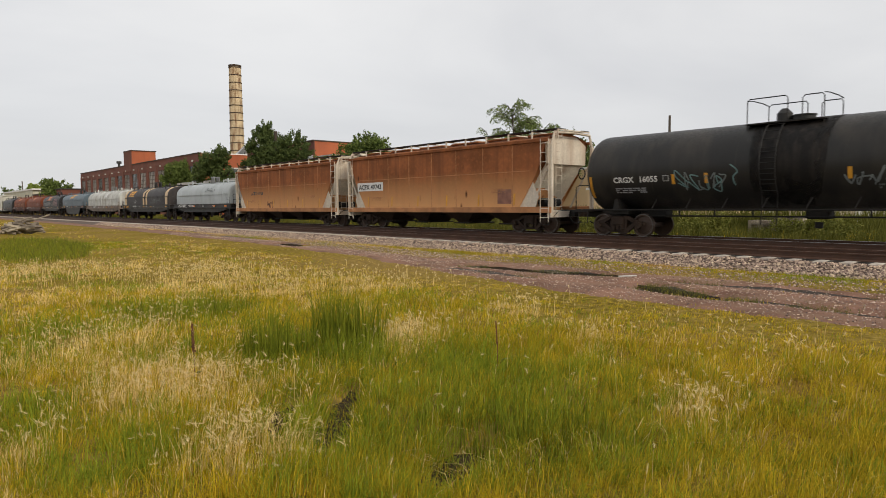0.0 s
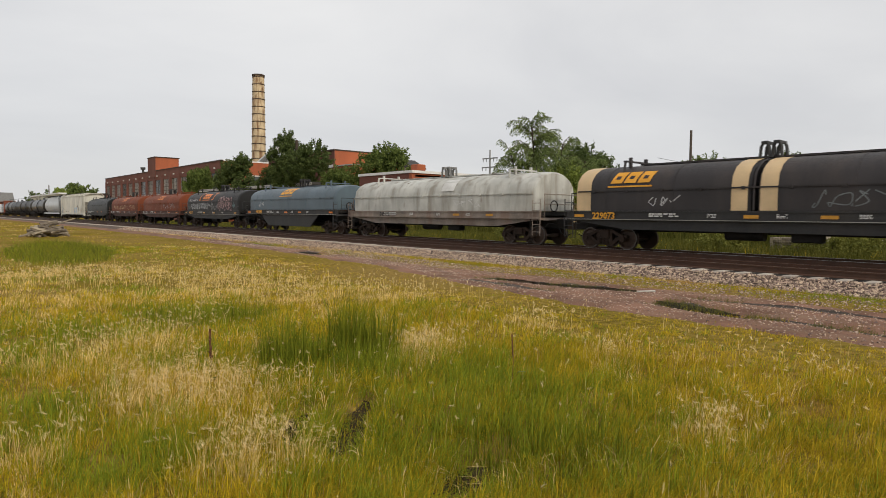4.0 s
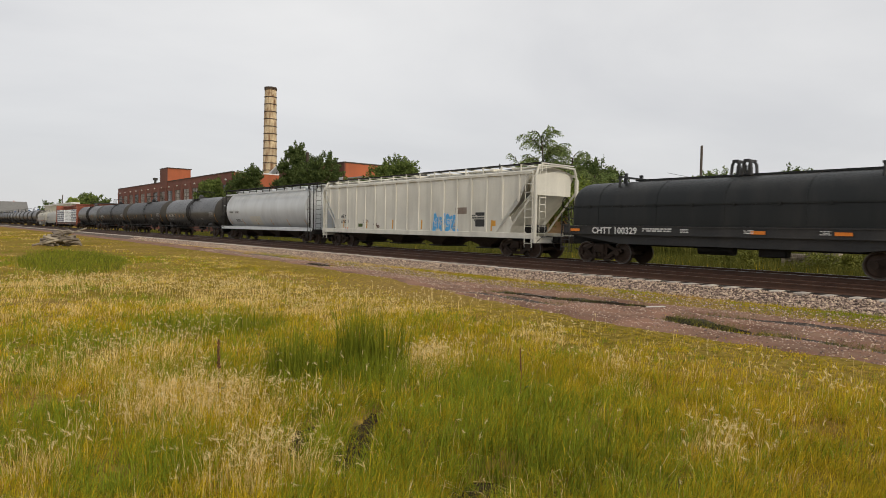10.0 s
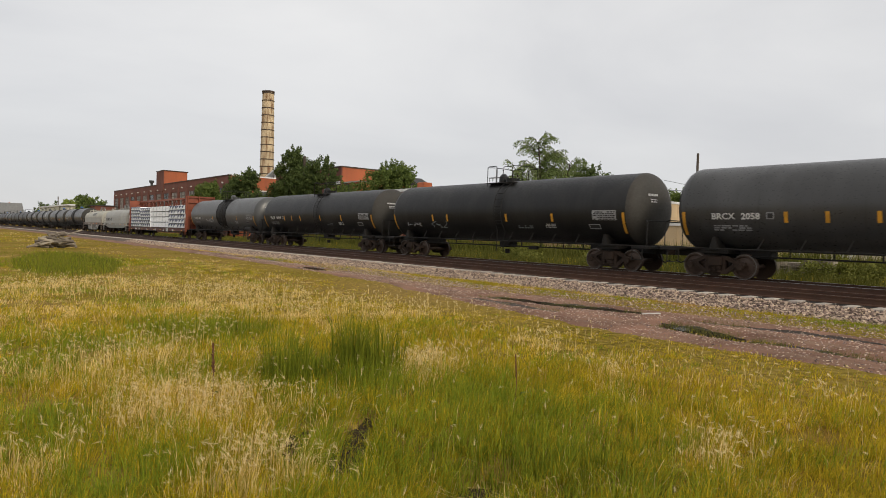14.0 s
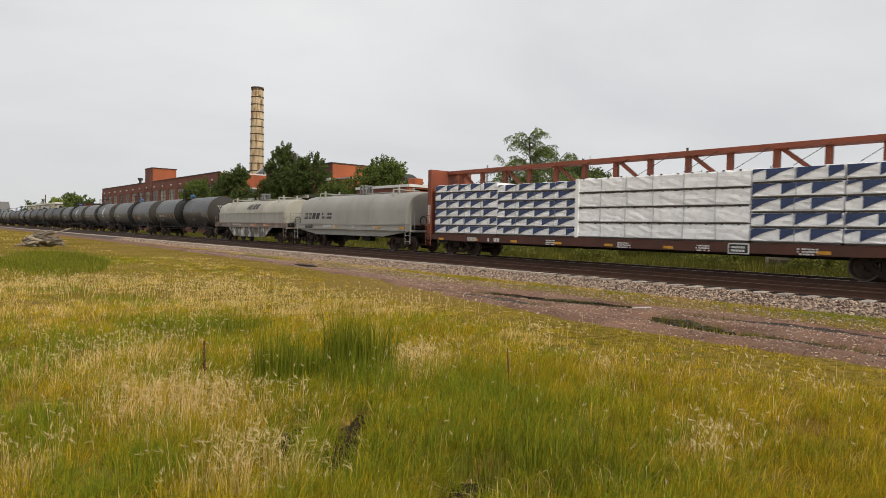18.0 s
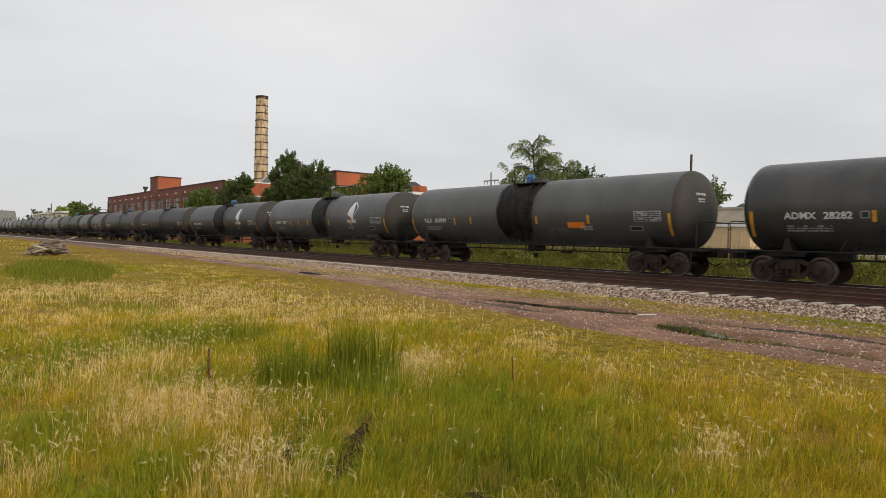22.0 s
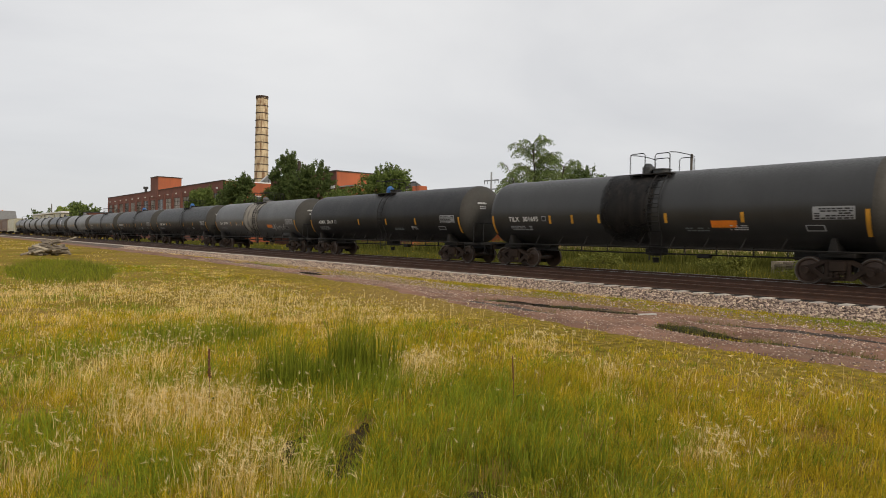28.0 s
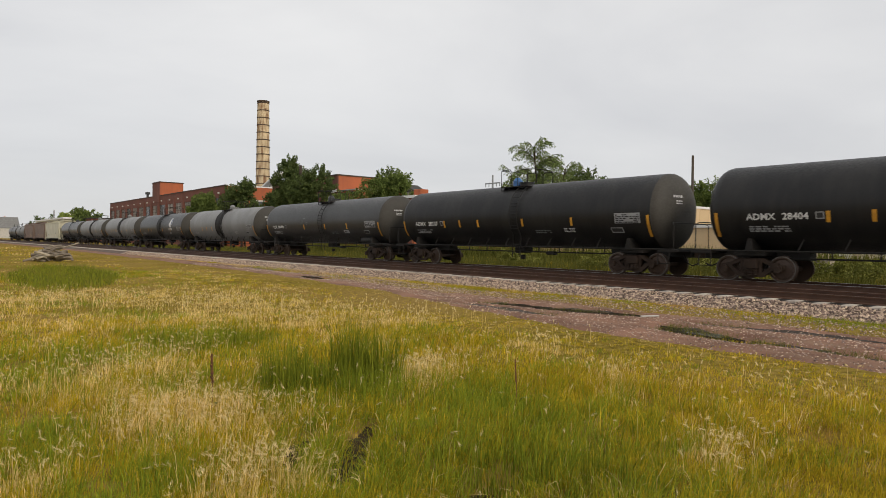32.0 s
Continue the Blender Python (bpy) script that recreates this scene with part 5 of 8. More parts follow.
    for kind, x, z, m in trims:
        if kind == "arrows":       # slanted block emblem with a bar beneath
            for dx in (0, 0.60, 1.20):
                part("emblem", patch(x + dx, x + dx + 0.52, z, z + 0.44, wall, 4, 0.16), M[m], car, "slanted emblem block")
                part("emblem", patch(x + dx + 0.20, x + dx + 0.40, z + 0.15, z + 0.28, lambda q: wall(q, 0.012), 2, 0.05), M[hood], car, "gap in an emblem block", smooth=0)
            part("emblem", patch(x - 0.10, x + 1.85, z - 0.16, z - 0.10, wall, 1), M[m], car, "emblem bar")
            if hood == "coil_dark":          # a bracket on either side
                for bx, turn in ((x - 0.85, 1), (x + 2.6, -1)):
                    part("emblem", patch(bx, bx + 0.13, z - 0.15, z + 0.55, wall, 5, 0.12), M["orange"], car, "orange bracket stroke", smooth=0)
                    for zz in (z - 0.15, z + 0.47):
                        part("emblem", patch(min(bx, bx + turn * 0.34) + 0.05, max(bx, bx + turn * 0.34) + 0.1, zz, zz + 0.08, lambda q: wall(q, 0.009), 1), M["orange"], car, "orange bracket end", smooth=0)
        elif kind == "mane":       # striped emblem
            for k in range(5):
                part("emblem", patch(x + 0.05 * k, x + 1.0 + 0.03 * k, z + 0.085 * k, z + 0.085 * k + 0.05, wall, 1), M[m], car, "stripe of an emblem")
            for dx in (1.08, 1.62):
                part("emblem", patch(x + dx, x + dx + 0.42, z, z + 0.40, wall, 2, 0.16), M[m], car, "slanted emblem block")
            if hood == "coil_silver":
                part("emblem", lines_of_bars(x + 2.45, z + 0.40, 1.3, 0.15, 2, wall, 5), M[m], car, smooth=0)
        elif kind == "shield":
            part("emblem", patch(x, x + 1.0, z, z + 0.75, wall, 4), M[m], car, "white shield emblem")
        elif kind == "box":
            part("emblem", patch(x, x + 1.9, z, z + 0.42, wall, 3, 0.12), M[m], car, "orange box emblem")
            part("emblem", patch(x + 0.08, x + 1.84, z + 0.05, z + 0.37, lambda q: wall(q, 0.010), 3, 0.08), M["coil_red"], car, "red field of the emblem", smooth=0)
            part("emblem", lines_of_bars(x + 0.2, z + 0.33, 1.6, 0.12, 2, lambda q: wall(q, 0.014), 9), M[m], car, smooth=0)
    running_gear(car, half, half - 2.35)
    return car


def wallz(top, seam, y):
    u = math.acos(min(1, y / HOOD_Y))
    return seam + (top - seam) * math.sin(u) ** 0.85


# covered hopper with slope ends and a running board on the roof
def hopper_car(label, body, half, end="hopper_end", top=4.25, foot=1.0, ribs=0, round_side=False, mark=(), scrawl=(), seed=1, band=None, strip="yellow", placard=False):
    car = thing("covered_hopper", label, "hopper car", "wagons of the freight train")
    hb = half - 0.65            # half length of the roof
    lo = hb - (1.9 if body == "rust_hopper" else 2.6)      # half length of the side at its foot
    eave = top - 0.28
    w = 1.52

    def outline(k=1.0):
        if round_side:
            zc, hh = 2.55, top - 2.55
            pts = [(-w * math.cos(radians(a)), zc + hh * math.sin(radians(a))) for a in (-62, -50, -38, -26, -14, -2, 10, 22, 34, 46, 58, 70, 80, 90)]
        else:
            pts = [(-w, foot), (-w, foot + 0.02), (-w, (foot + eave) / 2), (-w, eave - 0.2), (-w * 0.97, eave), (-w * 0.5, top - 0.08), (0, top)]
        return pts + [(-y, z) for y, z in reversed(pts[:-1])]

    o = outline()
    xs = []
    for y, z in o:              # slope sheets: the side is longer above than at its foot
        u = min(1.0, max(0.0, (z - foot - 0.35) / (eave - foot - 1.3)))
        xs.append(lo + (hb - 0.35 - lo) * u if not round_side else hb - 1.15 + 0.1 * u)
    s = Solid().loft([[(-x, y, z) for x, (y, z) in zip(xs, o)], [(x, y, z) for x, (y, z) in zip(xs, o)]])
    part("body", s, M[body], car, smooth=30)

    def wall(z, out=0.007):
        for (y0, z0), (y1, z1) in zip(o, o[1:]):
            if z0 <= z <= z1 and z1 > z0:
                return y0 + (y1 - y0) * (z - z0) / (z1 - z0) - out
        return -w - out

    for k in range(ribs):
        x = -hb + 1.0 + (2 * hb - 2.0) * k / (ribs - 1)
        zb = foot + 0.1
        if abs(x) > lo:
            zb = foot + 0.35 + (abs(x) - lo) / (hb - 0.35 - lo) * (eave - foot - 1.3)
        part("side_post", Solid().box(x - 0.075, x + 0.075, -w - 0.045, -w + 0.01, zb + 0.05, eave - 0.1, 0.02), M[body], car)
    for sy in (-1, 1):
        y = sy * 1.5
        part("side_sill", Solid().box(-hb, hb, min(y, y + sy * 0.06), max(y, y + sy * 0.06), foot - 0.10, foot + 0.16, 0.01), M["rust_sill" if body == "rust_hopper" else body if not round_side else "hopper_grey"], car)
        tc = hb - (1.2 if round_side else 0.2)
        part("top_chord", Solid().box(-tc, tc, min(sy * w * 0.93, sy * (w + 0.05)), max(sy * w * 0.93, sy * (w + 0.05)), eave - 0.12, eave + 0.0), M[body], car)
    if body == "rust_hopper":
        for k in range(7):
            x = -lo + 0.3 + 2 * (lo - 0.3) * k / 6
            part("weld_seam", Solid().box(x - 0.018, x + 0.018, -w - 0.006, -w + 0.01, foot + 0.16, eave - 0.15), M["rust_sill"], car, smooth=0)
        part("weld_seam", Solid().box(-hb + 1.2, hb - 1.2, -w - 0.009, -w + 0.01, (foot + eave) / 2 + 0.18, (foot + eave) / 2 + 0.21), M["rust_sill"], car, smooth=0)
    # discharge hoppers
    for x in (-lo * 0.81, -lo * 0.27, lo * 0.27, lo * 0.81):
        wt = lo * 0.24
        s = Solid().loft([[(x - 0.42, -0.75, 0.40), (x + 0.42, -0.75, 0.40), (x + 0.42, 0.75, 0.40), (x - 0.42, 0.75, 0.40)], [(x - 0.46, -0.85, 0.52), (x + 0.46, -0.85, 0.52), (x + 0.46, 0.85, 0.52), (x - 0.46, 0.85, 0.52)],
                          [(x - wt, -1.36, foot), (x + wt, -1.36, foot), (x + wt, 1.36, foot), (x - wt, 1.36, foot)]])
        chute = part("discharge_hopper", s, M["truck"], car, smooth=0)
        part("outlet_gate", Solid().box(x - 0.55, x + 0.55, -0.95, 0.95, 0.34, 0.40, 0.01), M["under"], chute)
    part("centre_sill", Solid().box(-half + 0.35, half - 0.35, -0.3, 0.3, 0.72, foot + 0.02, 0.02), M["under"], car)
    # ends: sloped sheet, panel, posts, ladders
    for sx in (-1, 1):
        s = Solid().loft([[(sx * (hb - 0.4), -1.3, eave - 1.0), (sx * (hb - 0.4), 1.3, eave - 1.0), (sx * (lo + 0.1), 1.3, foot + 0.25), (sx * (lo + 0.1), -1.3, foot + 0.25)],
                          [(sx * (hb - 0.46), -1.3, eave - 1.0), (sx * (hb - 0.46), 1.3, eave - 1.0), (sx * (lo + 0.04), 1.3, foot + 0.25), (sx * (lo + 0.04), -1.3, foot + 0.25)]])
        if not round_side:
            part("slope_sheet", s, M[end], car, smooth=0)
        s = Solid().prism([(-1.36, eave - 1.05), (1.36, eave - 1.05), (1.4, eave - 0.1), (0.75, top - 0.12), (-0.75, top - 0.12), (-1.4, eave - 0.1)], min(sx * (hb - 0.44), sx * (hb - 0.36)), max(sx * (hb - 0.44), sx * (hb - 0.36)))
        if not round_side:
            part("end_panel", s, M[end], car, smooth=0)
        for sy in (-1, 1):
            s = Solid().box(sx * (hb - 0.06) - 0.07, sx * (hb - 0.06) + 0.07, min(sy * 1.38, sy * 1.52), max(sy * 1.38, sy * 1.52), foot - 0.1, eave - 0.25, 0.01)
            s.pipe([(sx * (hb - 0.06), sy * 1.45, eave - 0.3), (sx * (hb - 0.06), sy * 1.25, top - 0.02), (sx * (hb - 0.06), 0, top + 0.03)], 0.06)
            if not round_side:
                part("corner_post", s, M[end], car)
            s = Solid().pipe([(sx * (hb - 0.1), sy * 1.40, eave - 0.9), (sx * (lo + 0.7), sy * 1.40, foot + 0.1)], 0.05)
            if not round_side:
                part("end_brace", s, M[end], car)
            else:
                for px in (hb - 0.04, hb - 0.65):
                    part("cage_post", Solid().rod((sx * px, sy * 1.38, foot), (sx * px, sy * 1.38, top + 0.1), 0.035, n=6), M["under"], car)
                part("cage_rail", Solid().pipe([(sx * (hb - 1.5), sy * 1.38, foot + 1.5), (sx * (hb - 0.08), sy * 1.38, foot + 1.5)], 0.022), M["under"], car)
        if not round_side:
          part("gusset_panel", Solid().slab([(sx * (lo + 0.02), foot + 0.1), (sx * (lo + 0.95), foot + 0.1), (sx * (lo + 1.15), foot + 0.6), (sx * (lo + 0.75), foot + 1.35), (sx * (lo + 0.1), foot + 0.4)], -1.47, -1.42), M[end], car, smooth=0)
        lx = sx * (hb - 0.35)
        part("ladder", ladder(lx - 0.22, lx + 0.22, -1.56, 0.5, eave, 9), M[end], car)
        part("end_ladder", Solid().add(*(lambda q: ([(sx * (hb - 0.02) , p[0] , p[2]) for p in q.v], q.f))(ladder(-1.2, -0.8, 0, foot, top, 10))), M[end], car)
        part("end_platform", Solid().box(min(sx * (lo + 0.9), sx * (hb + 0.05)), max(sx * (lo + 0.9), sx * (hb + 0.05)), -1.5, 1.5, foot - 0.08, foot + 0.0), M[end], car)
        part("end_sill", Solid().box(sx * (hb - 0.1) - 0.12, sx * (hb - 0.1) + 0.12, -1.54, 1.54, foot - 0.3, foot - 0.02, 0.02), M[end], car)
        part("step", Solid().pipe([(sx * (hb - 0.1), -1.54, foot - 0.1), (sx * (hb - 0.1), -1.56, 0.42), (sx * (hb - 0.55), -1.56, 0.42), (sx * (hb - 0.55), -1.54, foot - 0.1)], 0.018), M["under"], car)
        if not round_side:
            part("air_reservoir", Solid().rod((sx * (hb - 1.3), -0.6, foot + 0.35), (sx * (hb - 1.3), 0.6, foot + 0.35), 0.2, n=12), M["under"], car)
    part("brake_wheel", Solid().loft([[(hb + 0.05 + dx, r * math.cos(2 * math.pi * k / 16) + 0.5, foot + 1.6 + r * math.sin(2 * math.pi * k / 16)) for k in range(16)] for dx, r in ((0, 0.24), (0.03, 0.27), (0.06, 0.24), (0.03, 0.21), (0, 0.24))], caps=False), M["under"], car)
    # roof walk
    for sy in (-1, 1):
        part("running_board", Solid().box(-hb, hb, min(sy * 0.62, sy * 1.1), max(sy * 0.62, sy * 1.1), top + 0.12, top + 0.16), M["under"], car)
    n = max(9, int(hb * 2 / 1.3))
    for k in range(n + 1):
        x = -hb + 2 * hb * k / n
        s = Solid().box(x - 0.03, x + 0.03, -1.12, 1.12, top + 0.07, top + 0.12)
        s.box(x - 0.03, x + 0.03, -1.14, -1.08, eave, top + 0.12)
        part("board_bracket", s, M[end], car)
    for k in range(6):
        x = -hb + 2 * hb * (k + 0.5) / 6
        part("roof_hatch", Solid().box(x - 1.0, x + 1.0, -0.42, 0.42, top - 0.03, top + 0.07, 0.03), M[body], car)
    if not round_side:
        for k in range(6):
            x = -lo + 0.2 + 2 * (lo - 0.2) * k / 5
            part("reflector_strip", patch(x - 0.05, x + 0.05, foot + 0.22, foot + 0.75, wall, 2, 0.04), M[strip], car)
    else:
        for k in range(6):
            x = -lo - 1.1 + 2 * (lo + 1.1) * k / 5
            part("reflector_strip", patch(x - 0.05, x + 0.05, foot + 0.3, foot + 0.75, wall, 3), M[strip], car)
    for text, x, z, h, m in mark:
        part("lettering", letters(text, x, z, h, wall, 1.1), M[m], car, smooth=0)
    part("small_print", lines_of_bars(-lo + (2.6 if ribs else 0.3), foot + 0.75, 0.6 if ribs else 1.3, 0.045, 3, wall, seed), M["tank_charcoal" if not body.startswith("rust") else "rust_sill"], car, smooth=0)
    if not round_side:
        part("small_print", lines_of_bars(lo - 1.6, foot + 1.0, 0.9, 0.05 if round_side or body == "rust_hopper" else 0.07, 3, wall, seed + 4), M["rust_sill" if body == "rust_hopper" else "black_paint" if not round_side else "tank_charcoal"], car, smooth=0)
    if ribs:
        for x0, x1, z0, z1, m in ((lo - 2.9, lo - 2.0, 2.05, 2.38, "sill_rust"), (lo - 1.35, lo - 0.65, 2.0, 2.12, "black_paint"), (lo - 1.35, lo - 0.65, 1.42, 1.78, "black_paint"), (lo - 0.2, lo + 0.1, 1.45, 1.72, "yellow"),
                                  (-lo + 0.4, -lo + 0.72, 1.12, 1.24, "orange"), (-lo + 2.0, -lo + 2.5, 1.3, 1.5, "leaf_dark")):
            part("stencil", patch(x0, x1, z0, z1, wall, 1), M[m], car, smooth=0)
    if placard:
        part("number_panel", patch(-lo - 0.85, -lo + 1.65, foot + 1.1, foot + 1.58, wall, 1), M["white_paint"], car, "white number panel", smooth=0)
        part("lettering", letters("ACFX 49743", -lo - 0.7, foot + 1.2, 0.27, lambda z: wall(z, 0.012), 1.12), M["black_paint"], car, smooth=0)
        part("bare_patch", patch(lo - 1.2, lo - 0.35, foot + 0.3, foot + 0.95, wall, 1), M["spray_rust"], car, "patch of faded rust paint", smooth=0)
    if band:
        part("paint_patch", patch(band[0], band[1], foot + 0.3, foot + 1.0, wall, 3), M["hopper_white"], car, "pale touched-up patch")
    for k, (x0, x1, z0, z1, m, cnt) in enumerate(scrawl):
        art = bubbles(x0, x1, z0, z1, wall, seed * 13 + k, 0.08, -cnt, True) if cnt < 0 else scribble(x0, x1, z0, z1, wall, seed * 13 + k, 0.07, cnt)
        part("graffiti", art, M[m], car, "sprayed scrawl", smooth=0)
        if cnt < 0:
            part("graffiti", bubbles(x0, x1, z0, z1, lambda z: wall(z, 0.013), seed * 13 + k, 0.045, -cnt), M["white_paint"], car, "white outline of sprayed letters", smooth=0)
    running_gear(car, half, hb - 1.55)
    return car


# centre-beam flat car with wrapped lumber
def centre_beam_car(label, half):
    car = thing("centre_beam_car", label, "flat car", "wagons of the freight train")
    hb, deck, top = half - 0.75, 1.05, 4.45
    part("deck", Solid().box(-hb, hb, -1.5, 1.5, deck - 0.12, deck, 0.01), M["beam_red"], car)
    for sy in (-1, 1):
        y = sy * 1.47
        s = Solid().slab([(-hb, deck + 0.02), (hb, deck + 0.02), (hb, deck - 0.24), (hb - 3, deck - 0.32), (-hb + 3, deck - 0.32), (-hb, deck - 0.24)], min(y, y + sy * 0.07), max(y, y + sy * 0.07))
        part("side_sill", s, M["sill_red"], car)
    part("centre_sill", Solid().box(-half + 0.35, half - 0.35, -0.35, 0.35, 0.6, deck - 0.12, 0.02), M["under"], car)
    part("top_chord", Solid().box(-hb + 0.2, hb - 0.2, -0.32, 0.32, top - 0.18, top, 0.01), M["beam_red"], car)
    n = 14
    for k in range(n):
        x = -hb + 1.0 + (2 * hb - 2.0) * k / (n - 1)
        part("beam_post", Solid().box(x - 0.10, x + 0.10, -0.09, 0.09, deck, top - 0.18), M["beam_red"], car)
        if k % 2 == 0 and k < n - 1:
            x1 = x + (2 * hb - 2.0) / (n - 1)
            part("beam_brace", Solid().slab([(x1 - 0.32, top - 1.15), (x1 - 0.1, top - 1.15), (x + 0.30, top - 0.18), (x + 0.08, top - 0.18)], -0.06, 0.06), M["beam_red"], car)
    for sx in (-1, 1):
        x = sx * (hb - 0.12)
        s = Solid().box(x - 0.05, x + 0.05, -1.45, 1.45, deck, top + 0.02)
        bulk = part("bulkhead", s, M["beam_red"], car)
        for y in (-1.4, -0.25, 1.32):
            part("bulkhead_post", Solid().box(min(x, x + sx * 0.28), max(x, x + sx * 0.28), y, y + 0.12, deck, top + 0.02, 0.01), M["beam_red"], bulk)
        for z in (1.5, 2.3, 3.05, 3.75, 4.3):
            part("bulkhead_rib", Solid().box(min(x, x + sx * 0.2), max(x, x + sx * 0.2), -1.4, 1.4, z, z + 0.1), M["beam_red"], bulk)
        part("edge_post", Solid().box(x - 0.13, x + 0.13, -1.5, -1.38, deck - 0.3, top, 0.01), M["beam_red"], bulk)
        part("reflector_strip", Solid().box(x - 0.1, x - 0.04, -1.507, -1.5, 1.6, 2.6), M["white_paint"], bulk)
        part("reflector_strip", Solid().box(x + 0.03, x + 0.09, -1.507, -1.5, 1.6, 2.6), M["white_paint"], bulk)
        part("ladder", ladder(x - 0.2, x + 0.2, -1.54, 0.45, 2.2, 5), M["beam_red"], car)
    for k in range(11):
        x = -hb + 2.2 + k * (2 * hb - 4.4) / 10
        part("tie_cable", Solid().rod((x - 0.75, -1.30, 3.56), (x, -0.30, top - 0.1), 0.011, n=5), M["under"], car)
    sw = lambda z, out=0.0: -1.548 - out
    for k, (x, wd) in enumerate(((-hb + 3.2, 0.7), (-hb + 4.6, 0.8), (-3.2, 0.5), (0.4, 0.6), (3.6, 0.5), (hb - 4.5, 0.6))):
        part("small_print", lines_of_bars(x, deck - 0.10, wd, 0.17 if k < 2 else 0.05, 1 if k < 2 else 3, sw, 4 + k), M["white_paint"], car, smooth=0)
    for k in range(9):
        x = -hb + 1.2 + k * (2 * hb - 2.4) / 8
        part("reflector_strip", patch(x - 0.2, x + 0.2, deck - 0.27, deck - 0.17, sw, 1), M["yellow"], car)
    board = part("stencil_board", Solid().box(4.75, 5.45, -1.575, -1.55, deck - 0.36, deck + 0.0, 0.004), M["white_paint"], car, "black stencil board with a white border")
    part("board_face", Solid().box(4.79, 5.41, -1.581, -1.574, deck - 0.32, deck - 0.04), M["black_paint"], board)
    part("small_print", lines_of_bars(4.86, deck - 0.10, 0.46, 0.07, 2, lambda z, out=0.0: -1.584 - out, 21), M["white_paint"], board, smooth=0)
    running_gear(car, half, hb - 2.0)
    return car, hb, deck


def lumber_pack(length, high, printed, seed):
    """A pack of boards in white wrap, with dark printed wedges on its side."""
    rng = random.Random(seed)
    pk = thing("lumber_pack", "pack of lumber in white plastic wrap" + (" with dark blue printed wedges" if printed else ""), "lumber pack", "lumber packs on the flat car")
    s = Solid()
    n, rings = max(8, int(length / 0.28)), []
    for k in range(n + 1):          # crumpled wrap: every corner a little out of place
        x = -length / 2 + length * k / n
        sag = 0.014 * math.sin(k * 1.9 + seed)
        near = [(x + rng.uniform(-0.05, 0.05) * (0 < k < n), -0.60 + rng.uniform(-0.016, 0.016), z) for z in (high * 0.9, high * 0.68, high * 0.45, high * 0.22, 0.05)]
        rings.append([(x, 0.56, 0.02), (x, 0.58, high - 0.04), (x, 0.55, high + sag), (x, -0.1, high + sag + rng.uniform(-0.01, 0.01)), (x, -0.565, high + sag + rng.uniform(-0.012, 0.012))] + near + [(x, -0.57, 0.02)])
    s.loft(rings)
    part("wrapping", s, M["wrap_white"], pk, smooth=0)
    straps = max(2, round(length / 1.2))
    for k in range(1, straps):
        x = -length / 2 + length * k / straps + rng.uniform(-0.05, 0.05)
        part("strap", Solid().box(x - 0.008, x + 0.008, -0.628, -0.60, 0.03, high - 0.01), M["coil_grey"], pk, smooth=0)
    # dark strip stands proud, painting in the shade of the gap between tiers
    part("dunnage", Solid().box(-length / 2 + 0.05, length / 2 - 0.05, -0.618, 0.5, -0.024, 0.026), M["strap"], pk, "dark strip for the shaded gap and its spacer boards", smooth=0)
    if not printed:
        part("wrap_flap", Solid().box(-length / 2 - 0.05, -length / 2 + 0.13, -0.655, -0.60, -0.02, high + 0.01, 0.012), M["wrap_white"], pk, "folded end of the wrap")
        for k in range(straps * 2):         # dark ties gathered at the top edge
            x = -length / 2 + length * (k + 0.5) / (straps * 2) + rng.uniform(-0.1, 0.1)
            part("tie", Solid().box(x - 0.03, x + 0.03, -0.63, -0.585, high - 0.03, high + 0.015), M["strap"], pk, smooth=0)
    if printed:
        m = max(2, round(length / 0.98))
        w = length / m
        for k in range(-1, m + 1):          # printed sails, staggered from tier to tier
            x0 = -length / 2 + w * (k + 0.5 * (seed % 2)) + rng.uniform(-0.04, 0.04)
            upper, lower = [], []
            for u, drop in ((0.0, 0.86), (0.14, 0.70), (0.30, 0.52), (0.50, 0.33), (0.72, 0.16), (0.94, 0.05)):
                x = min(length / 2 - 0.02, max(-length / 2 + 0.02, x0 + w * u))
                upper.append((x, -0.626, high * 0.95))
                lower.append((x, -0.626, high * (0.95 - drop * 0.92)))
            if upper[-1][0] - upper[0][0] > 0.08:
                q = Solid().add(upper + lower, [(j, j + 6, j + 7, j + 1) for j in range(5)])
                part("printed_wedge", q, M["wrap_dark"], pk, smooth=0)
    return pk


# ---- the train, wagon by wagon; each row: coupling at its front, coupling at its rear, the wagon ----
TRAIN = []


def hitch(car, front, rear):
    car.matrix_basis = pose((front + rear) / 2, TRACK_Y, RAIL)
    TRAIN.append((car, (front + rear) / 2))


def stretch_tank(front, rear, **look_of):
    hitch(tank_car(**look_of), front, rear)


BLACK = "black tank car with yellow reflector strips"
stretch_tank(2.1, -16.0, label="black tank car with sprayed scrawls and a brown-stained middle", body="tank_dusty", head="tank_dusty", mark="CRGX 16055", spill=(-1.9, 0.8, "spill"), top_shift=-0.7, short=False, seed=1,
             scrawl=((-4.2, -2.0, 1.6, 2.6, "spray_teal", 5), (-3.9, -2.4, 1.7, 2.5, "spray_faint", 4), (1.0, 3.2, 1.6, 2.3, "spray_faint", 6), (3.6, 4.8, 1.6, 2.4, "spray_silver", 3)))
hitch(hopper_car("rust-coated covered hopper with cream slope ends", "rust_hopper", 8.35, top=4.33, placard=True, seed=3), -16.0, -32.7)
